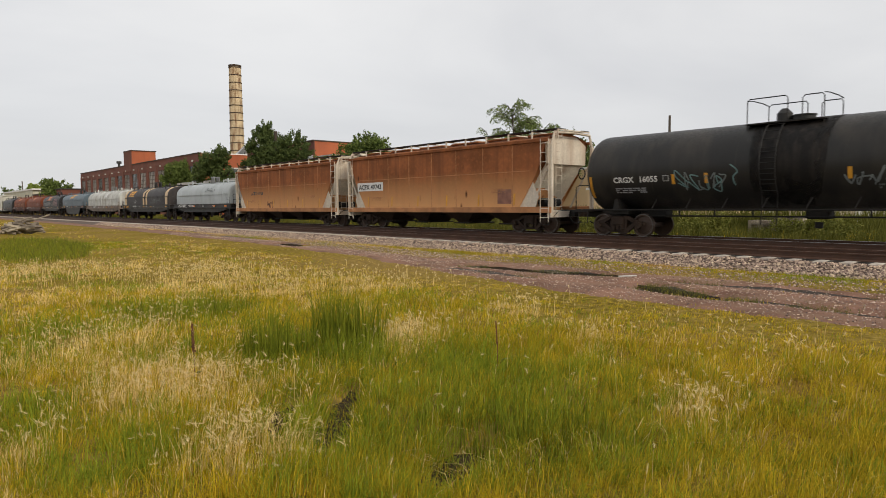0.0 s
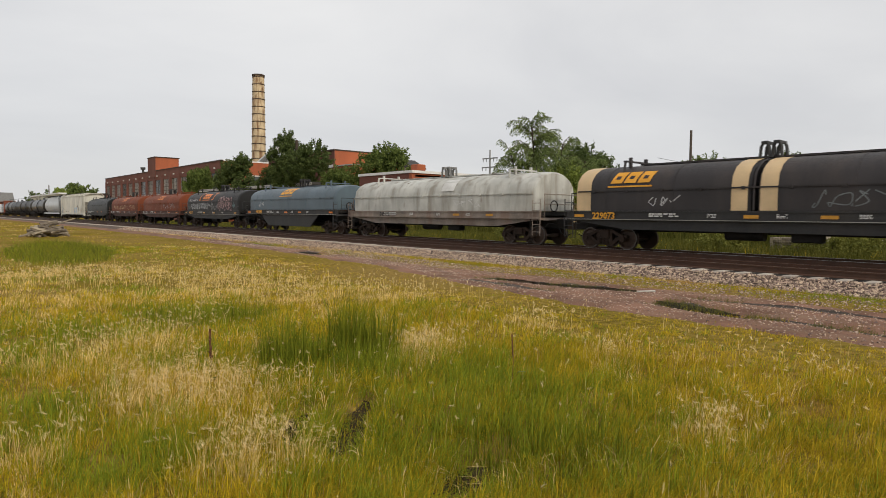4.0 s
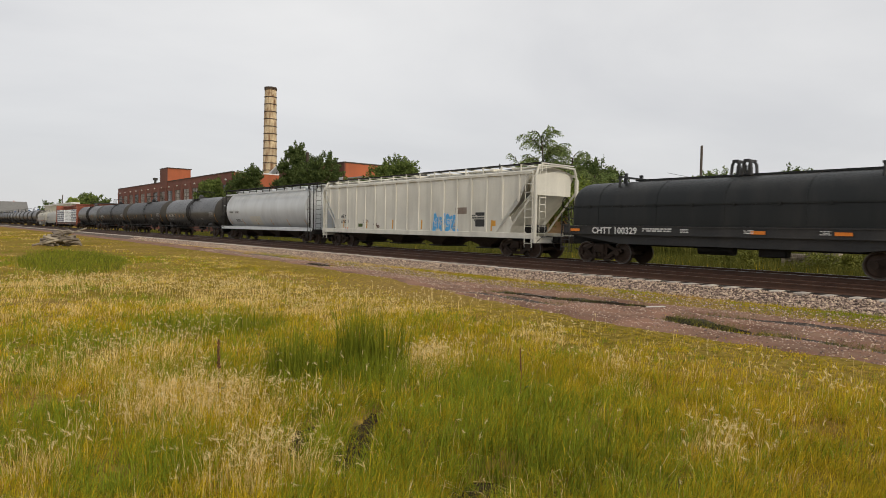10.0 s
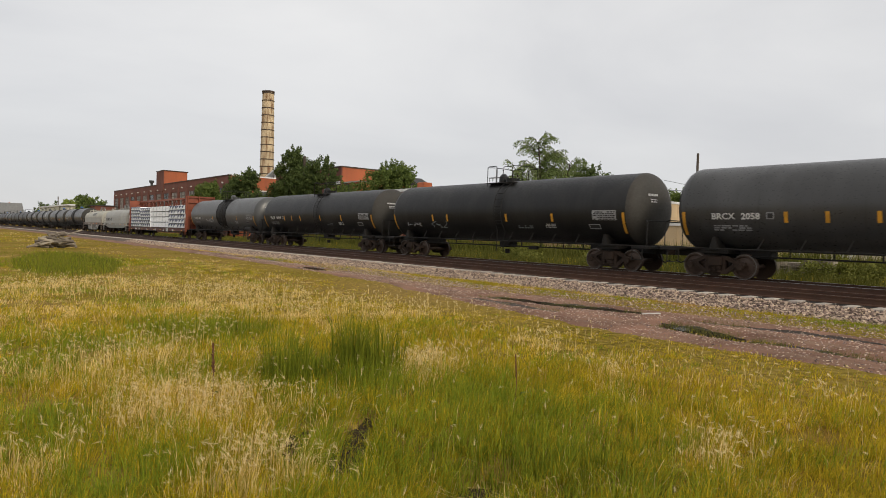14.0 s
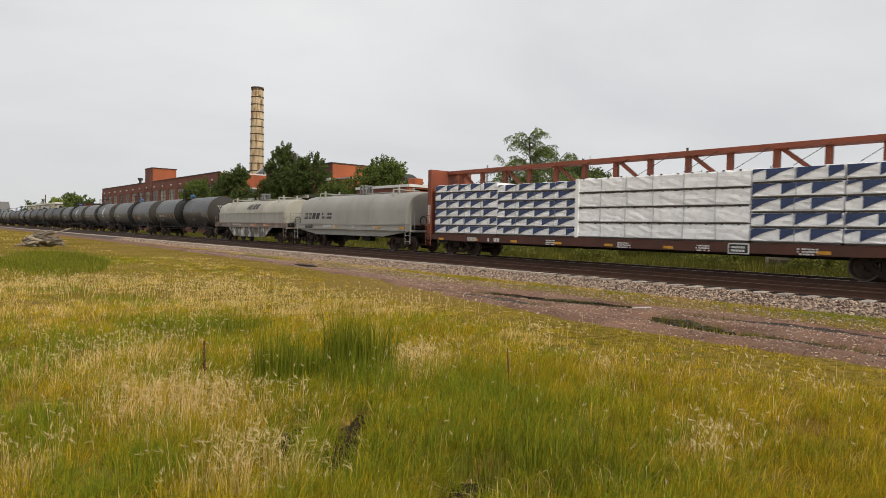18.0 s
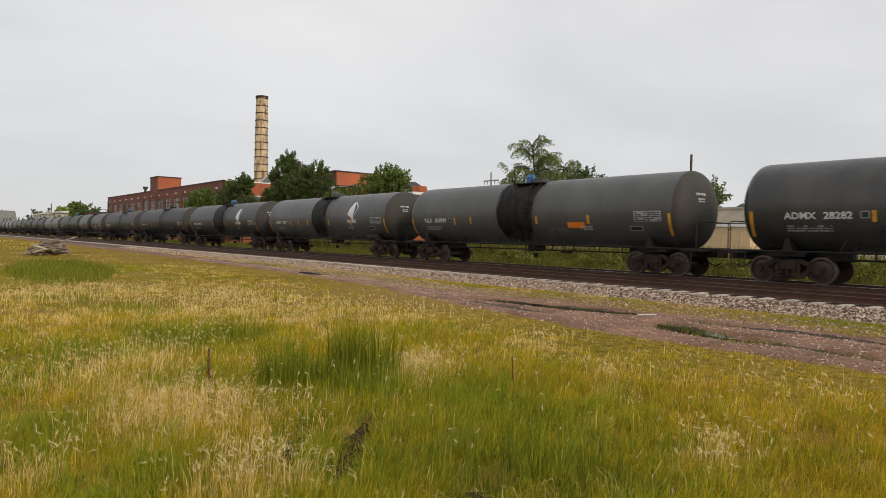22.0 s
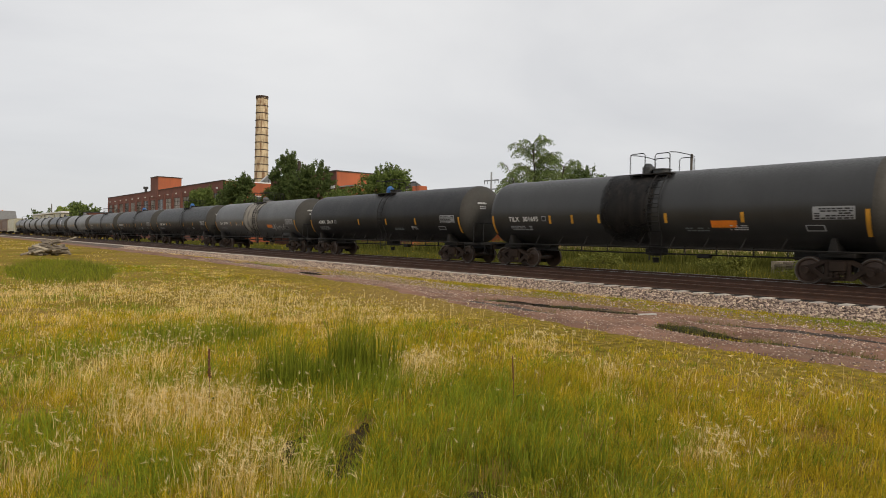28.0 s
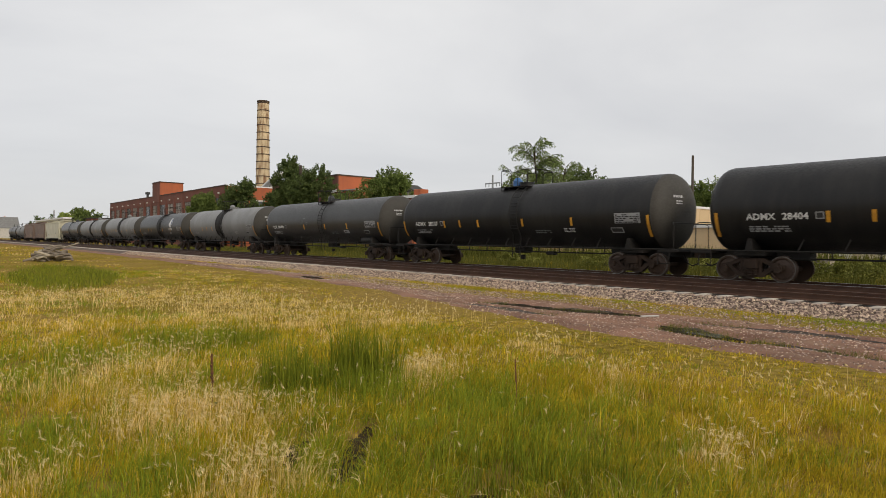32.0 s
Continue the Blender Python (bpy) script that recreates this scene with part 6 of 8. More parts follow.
hitch(hopper_car("rust-brown covered hopper with faded side lettering", "rust_hopper", 8.0, mark=(("ACFX 49758", -4.55, 2.12, 0.24, "black_paint"),), scrawl=((-2.0, -1.1, 1.1, 1.65, "rust_dark", 3),), seed=5), -32.7, -48.6)
hitch(coil_car("pale grey hooded coil car with a black sill", "coil_grey", "sill_black", 7.15, marks=(("CHTT100402", -5.0, 1.25, 0.26, "white_paint", "sill"),), seed=3,
               scrawl=((1.0, 3.4, 2.5, 2.9, "spray_faint", 4),)), -48.6, -62.7)
hitch(coil_car("faded charcoal coil car with three cream bands", "coil_plum", "sill_black", 8.4, split=True, bands=((6.3, 7.0), (0.2, 0.75), (-0.75, -0.2), (-7.2, -6.5)), trims=(("arrows", -5.6, 2.62, "gold_paint"),),
               marks=(("229073", -6.3, 1.23, 0.26, "gold_paint", "sill"),), scrawl=((-3.9, -2.6, 1.7, 2.2, "spray_white", 3), (1.6, 5.2, 1.65, 2.2, "spray_faint", 6)), seed=4), -62.7, -79.5)
hitch(coil_car("grimy white hooded coil car with a white shield", "coil_white", "sill_rust", 8.6, trims=(("shield", 1.0, 2.55, "white_paint"),), marks=(("249192", -4.4, 1.25, 0.24, "black_paint", "sill"),),
               scrawl=((1.8, 4.0, 1.7, 2.1, "white_paint", 4),), seed=6), -79.5, -96.7)
hitch(coil_car("slate blue hooded coil car with gold emblem", "coil_blue", "sill_black", 7.9, deep="sill_black", trims=(("arrows", -1.3, 2.75, "gold_paint"),), top=3.3, seam=2.4, foot=1.62,
               marks=(("496349", -5.2, 1.34, 0.26, "gold_paint", "sill"),), scrawl=((-5.1, -4.0, 1.85, 2.2, "spray_white", 3),), seed=7), -96.7, -112.5)
hitch(coil_car("black coil car covered in silver and maroon scrawls", "coil_dark", "sill_black", 7.6, trims=(("arrows", -2.1, 2.66, "orange"),), seed=8, marks=(("493167", -5.3, 1.24, 0.24, "gold_paint", "sill"),),
               scrawl=((-5.2, -1.1, 1.66, 2.30, "black_paint", -6, "spray_silver"), (-1.2, 0.5, 1.6, 2.3, "spray_white", 8), (0.5, 1.7, 1.58, 2.0, "spray_silver", 5), (1.9, 5.0, 1.62, 2.72, "spray_pink", -5, "spray_maroon"),
                       (-5.7, -3.4, 2.42, 2.72, "spray_white", 9), (-6.2, -5.4, 1.7, 2.2, "spray_faint", 3), (0.2, 1.4, 1.2, 1.5, "spray_white", 5), (4.9, 5.8, 1.8, 2.3, "spray_teal", 4))), -112.5, -127.9)
for k, (front, rear, number) in enumerate(((-127.9, -143.4, "2122"), (-143.4, -158.9, "2149"))):
    hitch(coil_car("rust-red hooded coil car with pale scrawls and an orange emblem", "coil_red", "sill_red", 7.7, trims=(("box", -1.1, 2.75, "orange"),),
                   marks=((number, -4.9, 1.22, 0.26, "white_paint", "sill"), ("CSS", -5.95, 1.22, 0.26, "white_paint", "sill")),
                   scrawl=((-5.4, -2.6, 1.68, 2.28, "coil_cream" if k else "spray_rust", 6), (-2.2, 0.9, 1.65, 2.28, "coil_cream" if k else "spray_rust", 7), (1.2, 5.4, 1.65, 2.28, "coil_cream" if k else "spray_silver", 8), (-5.0, -2.0, 2.45, 2.75, "spray_rust", 8)), seed=9 + 2 * k), front, rear)
hitch(coil_car("green-black hooded coil car with white markings", "coil_black", "sill_black", 7.7, marks=(("CHTT 100329", -5.4, 1.22, 0.26, "white_paint", "sill"),), seed=13), -158.9, -174.4)
hitch(hopper_car("off-white covered hopper with a blue scrawl", "hopper_white", 10.4, ribs=17, end="hopper_white", mark=(("AE X", -7.3, 1.86, 0.22, "black_paint"), ("176267", -7.3, 1.52, 0.22, "black_paint")),
                 scrawl=((2.4, 4.5, 1.02, 2.10, "sky_spray", -4), (-3.4, -2.8, 1.25, 1.5, "rust_dark", 3)), seed=15), -174.4, -195.6)
hitch(hopper_car("light grey round-sided covered hopper", "hopper_grey", 9.4, end="under", round_side=True, mark=(("NAHX", -6.9, 2.3, 0.18, "black_paint"), ("551062", -5.6, 2.3, 0.18, "black_paint"),), band=(-2.6, -0.4), seed=16), -195.6, -214.6)
stretch_tank(-214.6, -232.7, label="weathered charcoal tank car", body="tank_sheen", mark="BRCX 2058", spill=(-0.9, 0.5, "spill"), seed=4, scrawl=((7.0, 7.6, 2.3, 2.9, "spray_faint", 3),))
stretch_tank(-232.7, -250.5, label=BLACK, body="tank_black", mark="", seed=5, scrawl=((-4.5, -3.2, 1.6, 2.0, "spray_faint", 3),))
stretch_tank(-250.5, -268.5, label=BLACK, body="tank_black", mark="CRGX 16218", seed=6)
stretch_tank(-268.5, -285.9, label="grey tank car with a dark spill at its manway", body="tank_grey", mark="CRGX 16411", spill=(-1.1, 1.8, "spill"), scrawl=((-3.6, -1.6, 1.75, 2.2, "spray_white", 6),), seed=7, head="tank_grey")
beam_car, beam_hb, beam_deck = centre_beam_car("red centre-beam flat car loaded with wrapped lumber", 12.15)
hitch(beam_car, -285.9, -310.2)
hitch(coil_car("warm grey hooded coil car with a black striped emblem", "coil_silver", "coil_silver", 7.4, top=3.45, trims=(("mane", -5.6, 1.85, "black_paint"),), marks=(("163608", -5.2, 1.22, 0.26, "black_paint", "sill"),), seed=18), -310.2, -325.0)
hitch(coil_car("stained ivory hooded coil car with a rusted belly", "coil_ivory", "sill_rust", 7.55, deep="belly_peel", lower="coil_silver", trims=(("mane", -0.5, 2.62, "black_paint"),), marks=(("166156", -6.1, 1.24, 0.22, "black_paint", "sill"),), seed=19), -325.0, -340.1)
G = "grey tank car with yellow reflector strips"
TANKS = [
    ("black tank car with a grey sheen and dark spill", "tank_sheen", "ADMX 28282", (-2.0, 1.4, "spill"), "blue_valve", ""),
    ("grey tank car with a dark stained manway", "tank_grey", "TILX 301839", (-1.5, 1.2, "spill"), "blue_valve", ""),
    ("grey tank car with a white and blue leaf emblem", "tank_grey", "ADMX 28017", (-1.3, 0.9, "spill"), None, "leaf"),
    ("charcoal tank car with a leaf emblem and dark spill", "tank_charcoal", "ADMX 28400", (-1.8, 0.9, "spill"), "blue_valve", "leaf"),
    (BLACK, "tank_black", "ADMX 28379", None, None, ""),
    (BLACK, "tank_black", "ADMX 28415", None, "blue_valve", ""),
    ("dark grey tank car with an orange placard", "tank_charcoal", "TILX 301695", (-1.9, 0.9, "spill"), None, ""),
    (BLACK, "tank_black", "ADMX 28419", None, "blue_valve", ""),
    ("grey tank car with a pale cracked spill and scrawls", "tank_grey", "TILX 301796", (-1.9, 1.6, "spill_pale"), None, ""),
    (BLACK, "tank_black", "ADMX 28404", None, "blue_valve", ""),
    (BLACK, "tank_black", "ADMX 28307", None, "blue_valve", ""),
    ("charcoal tank car with a scrawl near its end", "tank_charcoal", "TILX 301700", None, None, ""),
    ("pale grey tank car with a dark middle", "tank_pale", "", (-1.0, 0.8, "spill"), None, ""),
    ("charcoal tank car with a leaf emblem", "tank_charcoal", "", (-1.0, 0.6, "spill"), None, "leaf"),
    ("pale grey tank car with a dark middle", "tank_pale", "", (-0.9, 0.6, "spill"), None, ""),
    ("pale grey tank car with a dark middle", "tank_pale", "", (-0.8, 0.7, "spill"), None, ""),
    ("black tank car with a shiny grey half", "tank_sheen", "", None, None, ""),
]
CUTS = [-340.1, -358.5, -376.8, -394.9, -413.05, -431.2, -449.3, -467.3, -485.1, -503.2, -521.3, -539.3, -557.4, -575.6, -594.0, -612.3, -630.5, -648.6]
for k, (label, body, mark, spill, bonnet, emblem) in enumerate(TANKS):
    stretch_tank(CUTS[k], CUTS[k + 1], label=label, body=body, mark=mark, spill=spill, bonnet=bonnet, emblem=emblem, seed=20 + k, short=True, orange_card=mark in ("TILX 301695", "TILX 301796", "TILX 301839"),
                 scrawl=((4.1, 6.0, 1.55, 2.05, "spray_white", 7), (-3.2, -2.2, 1.9, 2.2, "spray_white", 4)) if mark == "TILX 301796" else
                 ((-2.2, -1.2, 2.2, 2.8, "spray_faint", 3),) if mark == "TILX 301700" else None)
hitch(hopper_car("plain cream covered hopper car", "hopper_cream", 8.8, end="hopper_cream", seed=41), -648.6, -666.2)
hitch(hopper_car("faded brown covered hopper", "hopper_brown", 8.4, end="hopper_brown", seed=42), -666.2, -683.0)
hitch(hopper_car("faded brown covered hopper", "hopper_brown", 8.4, end="hopper_brown", seed=43), -683.0, -699.8)
stretch_tank(-699.8, -717.9, label=G, body="tank_pale", seed=44)
stretch_tank(-717.9, -736.0, label=G, body="tank_grey", seed=45)

# lumber packs: three stretches of the car, six tiers high, on both sides of the beam
beam_place = TRAIN[[c for c, _ in TRAIN].index(beam_car)][1]
PACKS = {}
TIERS = {0: (6, True), 1: (4, False), 2: (5, True)}
edge = [-beam_hb + 0.55, -1.7, 5.4, beam_hb - 0.55]
for seg in range(3):
    tiers, printed = TIERS[seg]
    cols = 2 if printed else 1
    for c in range(cols):
        high = (2.42 if seg else (2.50, 2.36)[c]) / tiers
        x0 = edge[seg] + (edge[seg + 1] - edge[seg]) * c / cols
        x1 = edge[seg] + (edge[seg + 1] - edge[seg]) * (c + 1) / cols
        for tier in range(tiers):
            for sy in (-1, 1):
                key = (seg, c, tier % 3)
                m = pose((x0 + x1) / 2, 0, 0)
                if key not in PACKS:
                    pk = PACKS[key] = lumber_pack(x1 - x0 - 0.04, high - 0.022, printed, 60 + seg * 7 + c * 3 + tier)
                else:
                    pk = copy_thing(PACKS[key], pose(0, 0, 0))
                TRAIN.append((pk, None))
                pk["spot"] = ((x0 + x1) / 2, sy * 0.85, beam_deck + 0.06 + tier * high)
LOAD = [(pk, tuple(pk["spot"])) for pk, place in TRAIN if place is None]
for pk, _ in LOAD:
    del pk["spot"]
TRAIN = [(car, place) for car, place in TRAIN if place is not None]

# ---- buildings beyond the tracks ----
def wall_with_windows(building, x0, x1, y, z_top, bays, win_w, sills, mat, thick=0.4, coping=0.35):
    """A front along x with real openings; sills: (foot, head) of each row of windows."""
    pitch = (x1 - x0) / bays
    edges = [0.0] + [v for pair in sills for v in pair] + [z_top]
    wall = part("front_wall", Solid().box(x0, x1, y + thick - 0.05, y + thick, 0, z_top - 0.05), M["dark_roof"], building)
    for k in range(0, len(edges), 2):
        part("wall_band", Solid().box(x0, x1, y, y + thick, edges[k], edges[k + 1]), M[mat], wall)
    for k in range(bays + 1):
        a, b = x0 + pitch * k - (pitch - win_w) / 2, x0 + pitch * k + (pitch - win_w) / 2
        a, b = max(a, x0), min(b, x1)
        for foot, head in sills:
            part("pier", Solid().box(a, b, y, y + thick, foot, head), M[mat], wall)
        part("pilaster", Solid().box((a + b) / 2 - 0.45, (a + b) / 2 + 0.45, y - 0.12, y, 0, z_top - 1.2), M[mat], wall)
    rng = random.Random(7)
    for k in range(bays):
        a, b = x0 + pitch * k + (pitch - win_w) / 2, x0 + pitch * (k + 1) - (pitch - win_w) / 2
        for foot, head in sills:
            win = part("window", Solid().box(a, b, y + 0.18, y + 0.22, foot, head), M["pane_bright" if rng.random() < 0.45 else "pane"], building)
            n, h = 4, 4
            for j in range(n + 1):
                x = a + (b - a) * j / n
                part("mullion", Solid().box(x - 0.05, x + 0.05, y + 0.12, y + 0.18, foot, head), M["iron_band"], win)
            for j in range(h + 1):
                z = foot + (head - foot) * j / h
                part("glazing_bar", Solid().box(a, b, y + 0.13, y + 0.17, z - 0.04, z + 0.04), M["iron_band"], win)
            part("sill", Solid().box(a - 0.1, b + 0.1, y - 0.1, y + 0.1, foot - 0.15, foot), M["concrete"], win)
    part("coping", Solid().box(x0 - 0.1, x1 + 0.1, y - 0.12, y + thick + 0.1, z_top, z_top + 0.18), M["iron_band"], building)
    for k in range(bays):
        x = x0 + pitch * (k + 0.5)
        part("wall_lamp", Solid().box(x - 0.25, x + 0.25, y - 0.3, y, z_top - 1.6, z_top - 1.25, 0.05), M["concrete"], building)


factory = thing("factory", "long three-storey red brick factory with large steel windows", "factory building")
# fronts along the tracks take the shade-toned brick, ends towards +x the sunlit one
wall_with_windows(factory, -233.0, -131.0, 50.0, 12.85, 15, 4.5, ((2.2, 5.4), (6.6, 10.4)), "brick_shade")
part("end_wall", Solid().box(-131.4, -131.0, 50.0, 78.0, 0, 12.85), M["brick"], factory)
part("coping", Solid().box(-131.5, -130.9, 49.9, 78.1, 12.85, 13.1), M["white_fascia"], factory)
part("roof", Solid().box(-233, -131.4, 50.4, 78, 12.2, 12.5), M["dark_roof"], factory)
part("back_wall", Solid().box(-233, -131.4, 77.6, 78, 0, 12.85), M["brick_shade"], factory)
part("end_wall", Solid().box(-233, -232.6, 50.4, 77.6, 0, 12.85), M["brick_shade"], factory)
part("stair_tower", Solid().box(-183.5, -177.0, 50.05, 56.0, 12.5, 16.5), M["brick"], factory, "brick stair tower above the roof")
# thin sheet that paints shade onto the tower's front
part("tower_front", Solid().box(-183.5, -177.0, 49.85, 50.04, 11.2, 16.5), M["brick_shade"], factory)
part("tower_coping", Solid().box(-183.7, -176.8, 49.75, 56.2, 16.5, 16.7), M["iron_band"], factory)
part("roof_edge", Solid().box(-177, -131.6, 50.5, 51.0, 12.7, 13.0), M["white_fascia"], factory)
part("roof_vent", Solid().rod((-207.5, 55, 12.5), (-207.5, 55, 15.0), 0.35, n=10).rod((-207.5, 55, 15.0), (-207.5, 55, 15.7), 0.7, n=10), M["dark_roof"], factory)
for k in range(5):
    y = 56 + k * 4.6
    w = part("end_window", Solid().box(-131.0, -130.94, y, y + 2.6, 7.2, 9.8), M["pane"], factory)
    part("lintel", Solid().box(-130.94, -130.88, y - 0.2, y + 2.8, 9.8, 10.1), M["concrete"], w)

# boiler house with a sawtooth gantry beside the chimney
gantry = thing("roof_conveyor", "white lattice conveyor gantry rising behind the factory roof", "conveyor")
for k in range(5):
    x, z = -150 + k * 1.9, 12.6 + k * 0.62
    part("gantry_post", Solid().box(x - 0.12, x + 0.12, 67.9, 68.1, 0.0 if k in (0, 4) else z - 0.1, z + 2.2), M["concrete"], gantry)
    if k < 4:
        part("gantry_brace", Solid().pipe([(x, 68, z), (x + 1.9, 68, z + 2.8)], 0.12), M["dark_roof"], gantry)
part("gantry_roof", Solid().slab([(-151, 14.5), (-142, 17.4), (-142, 17.8), (-151, 14.9)], 66.8, 69.2), M["white_fascia"], gantry)
part("gantry_floor", Solid().slab([(-151, 12.2), (-142, 15.1), (-142, 15.4), (-151, 12.5)], 66.8, 69.2), M["white_fascia"], gantry)

chimney = thing("chimney", "tall buff brick factory chimney with dark iron bands", "chimney")
CX, CY = -168.4, 75.0
n = 28
rings = []
for k in range(25):
    z = 40.2 * k / 24
    r = 2.15 - 0.56 * k / 24
    rings.append([(CX + r * math.cos(2 * math.pi * j / n), CY + r * math.sin(2 * math.pi * j / n), z) for j in range(n)])
part("shaft", Solid().loft(rings), M["chimney"], chimney)
for k in range(17):
    z = 39.6 - k * 2.05
    r = 2.15 - 0.56 * z / 40.2 + 0.09
    s = Solid().loft([[(CX + q * math.cos(2 * math.pi * j / n), CY + q * math.sin(2 * math.pi * j / n), z + dz) for j in range(n)] for q, dz in ((r - 0.06, 0), (r, 0), (r, 0.22), (r - 0.06, 0.22))])
    part("iron_band", s, M["iron_band"], chimney)
part("rim", Solid().loft([[(CX + q * math.cos(2 * math.pi * j / n), CY + q * math.sin(2 * math.pi * j / n), z) for j in range(n)] for q, z in ((1.62, 39.9), (1.72, 40.0), (1.72, 40.4), (1.3, 40.4))]), M["iron_band"], chimney)

wing = thing("factory_wing", "orange brick factory wing with stepped flat roofs", "factory building")
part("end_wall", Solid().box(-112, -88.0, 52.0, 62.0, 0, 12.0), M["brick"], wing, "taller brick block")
# sheet over the block's front, coloured as brick in shade
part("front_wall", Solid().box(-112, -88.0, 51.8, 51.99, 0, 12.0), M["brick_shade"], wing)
part("coping", Solid().box(-112.1, -87.9, 51.7, 62.1, 12.0, 12.2), M["iron_band"], wing)
part("low_block", Solid().box(-88.0, -83.0, 52.0, 66.0, 0, 9.4), M["brick"], wing, "lower brick block")
part("low_coping", Solid().box(-88.0, -82.9, 51.9, 66.1, 9.4, 9.6), M["concrete"], wing)
part("lintel", Solid().box(-89.9, -88.3, 51.7, 51.8, 9.3, 9.75), M["white_fascia"], wing)
part("loading_canopy", Solid().box(-128, -82.0, 44.5, 51.7, 6.1, 6.5), M["dark_roof"], wing, "flat canopy with a pale edge")
part("canopy_edge", Solid().box(-128, -82.0, 44.3, 44.5, 6.0, 6.45), M["concrete"], wing)
for k in range(8):
    part("canopy_post", Solid().box(-127 + k * 6.3, -126.7 + k * 6.3, 44.6, 44.9, 0, 6.1), M["iron_band"], wing)

low = thing("low_brick_building", "low orange brick building with a white roof edge", "brick building")
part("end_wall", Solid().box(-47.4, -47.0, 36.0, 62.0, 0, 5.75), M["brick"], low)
# front wall coloured as shaded brick, the walls beside it as sunlit
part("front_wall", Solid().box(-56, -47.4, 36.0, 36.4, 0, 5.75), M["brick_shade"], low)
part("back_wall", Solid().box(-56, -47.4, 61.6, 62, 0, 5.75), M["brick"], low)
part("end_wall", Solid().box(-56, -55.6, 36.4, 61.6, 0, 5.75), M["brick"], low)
part("roof", Solid().box(-56, -47.0, 36.4, 61.6, 5.4, 5.6), M["dark_roof"], low)
part("roof_edge", Solid().box(-56.1, -46.85, 35.9, 62.1, 5.75, 6.0), M["white_fascia"], low)
part("roof_edge", Solid().box(-46.98, -46.85, 42.0, 58.0, 5.0, 5.28), M["white_fascia"], low, "white band under the roof")
part("roof_vent", Solid().box(-48.0, -46.6 - 0.3, 36.6, 37.6, 6.0, 6.6, 0.05), M["brick"], low)

house = thing("white_house", "white house gable with a dark roof behind the trees", "house")
part("wall", Solid().box(-82, -78.4, 60, 62, 0, 9.0), M["white_fascia"], house)
part("roof", Solid().slab([(-82.8, 9.6), (-77.6, 9.0), (-77.6, 9.2), (-80.6, 10.6)], 59.7, 62.3), M["dark_roof"], house)

shed = thing("tan_shed", "tan metal-clad workshop with a white roof edge", "shed")
part("upper_wall", Solid().box(-44.0, -28.6, 48.0, 62.0, 0, 4.85), M["tan_metal"], shed)
part("upper_edge", Solid().box(-44.1, -28.5, 47.9, 62.1, 4.85, 5.05), M["white_fascia"], shed)
part("lower_wall", Solid().box(-29.5, -18.4, 42.0, 48.0, 0, 2.82), M["tan_metal"], shed)
part("lower_edge", Solid().box(-29.6, -18.3, 41.9, 48.1, 2.82, 3.0), M["white_fascia"], shed)
part("lower_roof", Solid().box(-29.5, -18.4, 42.1, 48.0, 3.0, 3.08), M["dark_roof"], shed)
for k in range(9):
    x = -29.0 + k * 1.25
    part("cladding_rib", Solid().box(x - 0.03, x + 0.03, 41.97, 42.0, 0, 2.68), M["tan_metal"], shed)
for k in range(9):
    y = 48.5 + k * 1.5
    part("cladding_rib", Solid().box(-28.6, -28.57, y - 0.03, y + 0.03, 2.9, 4.85), M["tan_metal"], shed)

for x, y, wdt, dep, wz, rz, wm, rm, lab in ((-31.5, 70, 6, 6, 4.2, 6.0, "hopper_end", "grey_roof", "small grey-roofed house beyond the shed"),
                                            (-21.3, 62, 4.2, 6, 3.3, 4.75, "white_fascia", "red_roof", "white house with a red-brown shingle roof"),
                                            (-14.5, 66, 6, 5, 3.2, 5.0, "hopper_end", "grey_roof", "small grey-roofed house among trees"),
                                            (-8, 72, 9, 8, 4.0, 6.4, "hopper_end", "grey_roof", "grey-roofed house at the end of the street"),
                                            (-560, 38, 26, 20, 7.5, 15.5, "concrete", "grey_roof", "pale grain shed with a steep grey roof")):
    h = thing("house", lab, "house")
    part("wall", Solid().box(x - wdt / 2, x + wdt / 2, y, y + dep, 0, wz), M[wm], h)
    part("gable", Solid().slab([(x - wdt / 2, wz), (x + wdt / 2, wz), (x, rz - 0.15)], y, y + dep), M[wm], h)
    for sx in (-1, 1):
        part("roof_slope", Solid().slab([(x + sx * (wdt / 2 + 0.4), wz - 0.25), (x + sx * (wdt / 2 + 0.4), wz), (x, rz + 0.1), (x, rz - 0.15)][::sx], y - 0.3, y + dep + 0.3), M[rm], h)
    part("house_chimney", Solid().box(x - 0.3, x + 0.3, y + dep * 0.6, y + dep * 0.6 + 0.6, rz - 0.6, rz + 0.7), M["brick"], h)
    part("window", Solid().box(x - 0.5, x + 0.5, y - 0.03, y, 1.1, 2.3), M["pane"], h)

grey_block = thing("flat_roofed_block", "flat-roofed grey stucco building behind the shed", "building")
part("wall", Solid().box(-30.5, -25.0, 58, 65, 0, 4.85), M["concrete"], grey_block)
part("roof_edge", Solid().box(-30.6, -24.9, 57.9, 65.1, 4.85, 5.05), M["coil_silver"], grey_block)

white_hall = thing("white_shed", "long low white metal building", "shed")
part("wall", Solid().box(-20.2, -1.0, 48.2, 54, 0, 3.22), M["white_fascia"], white_hall)
part("roof", Solid().prism([(47.9, 3.22), (47.9, 3.36), (54.4, 3.5), (54.4, 3.22)], -20.3, -0.8), M["grey_roof"], white_hall)
for k in range(6):
    part("roller_door", Solid().box(-17.5 + k * 3, -15.7 + k * 3, 48.14, 48.2, 0, 2.2), M["hopper_end"], white_hall)

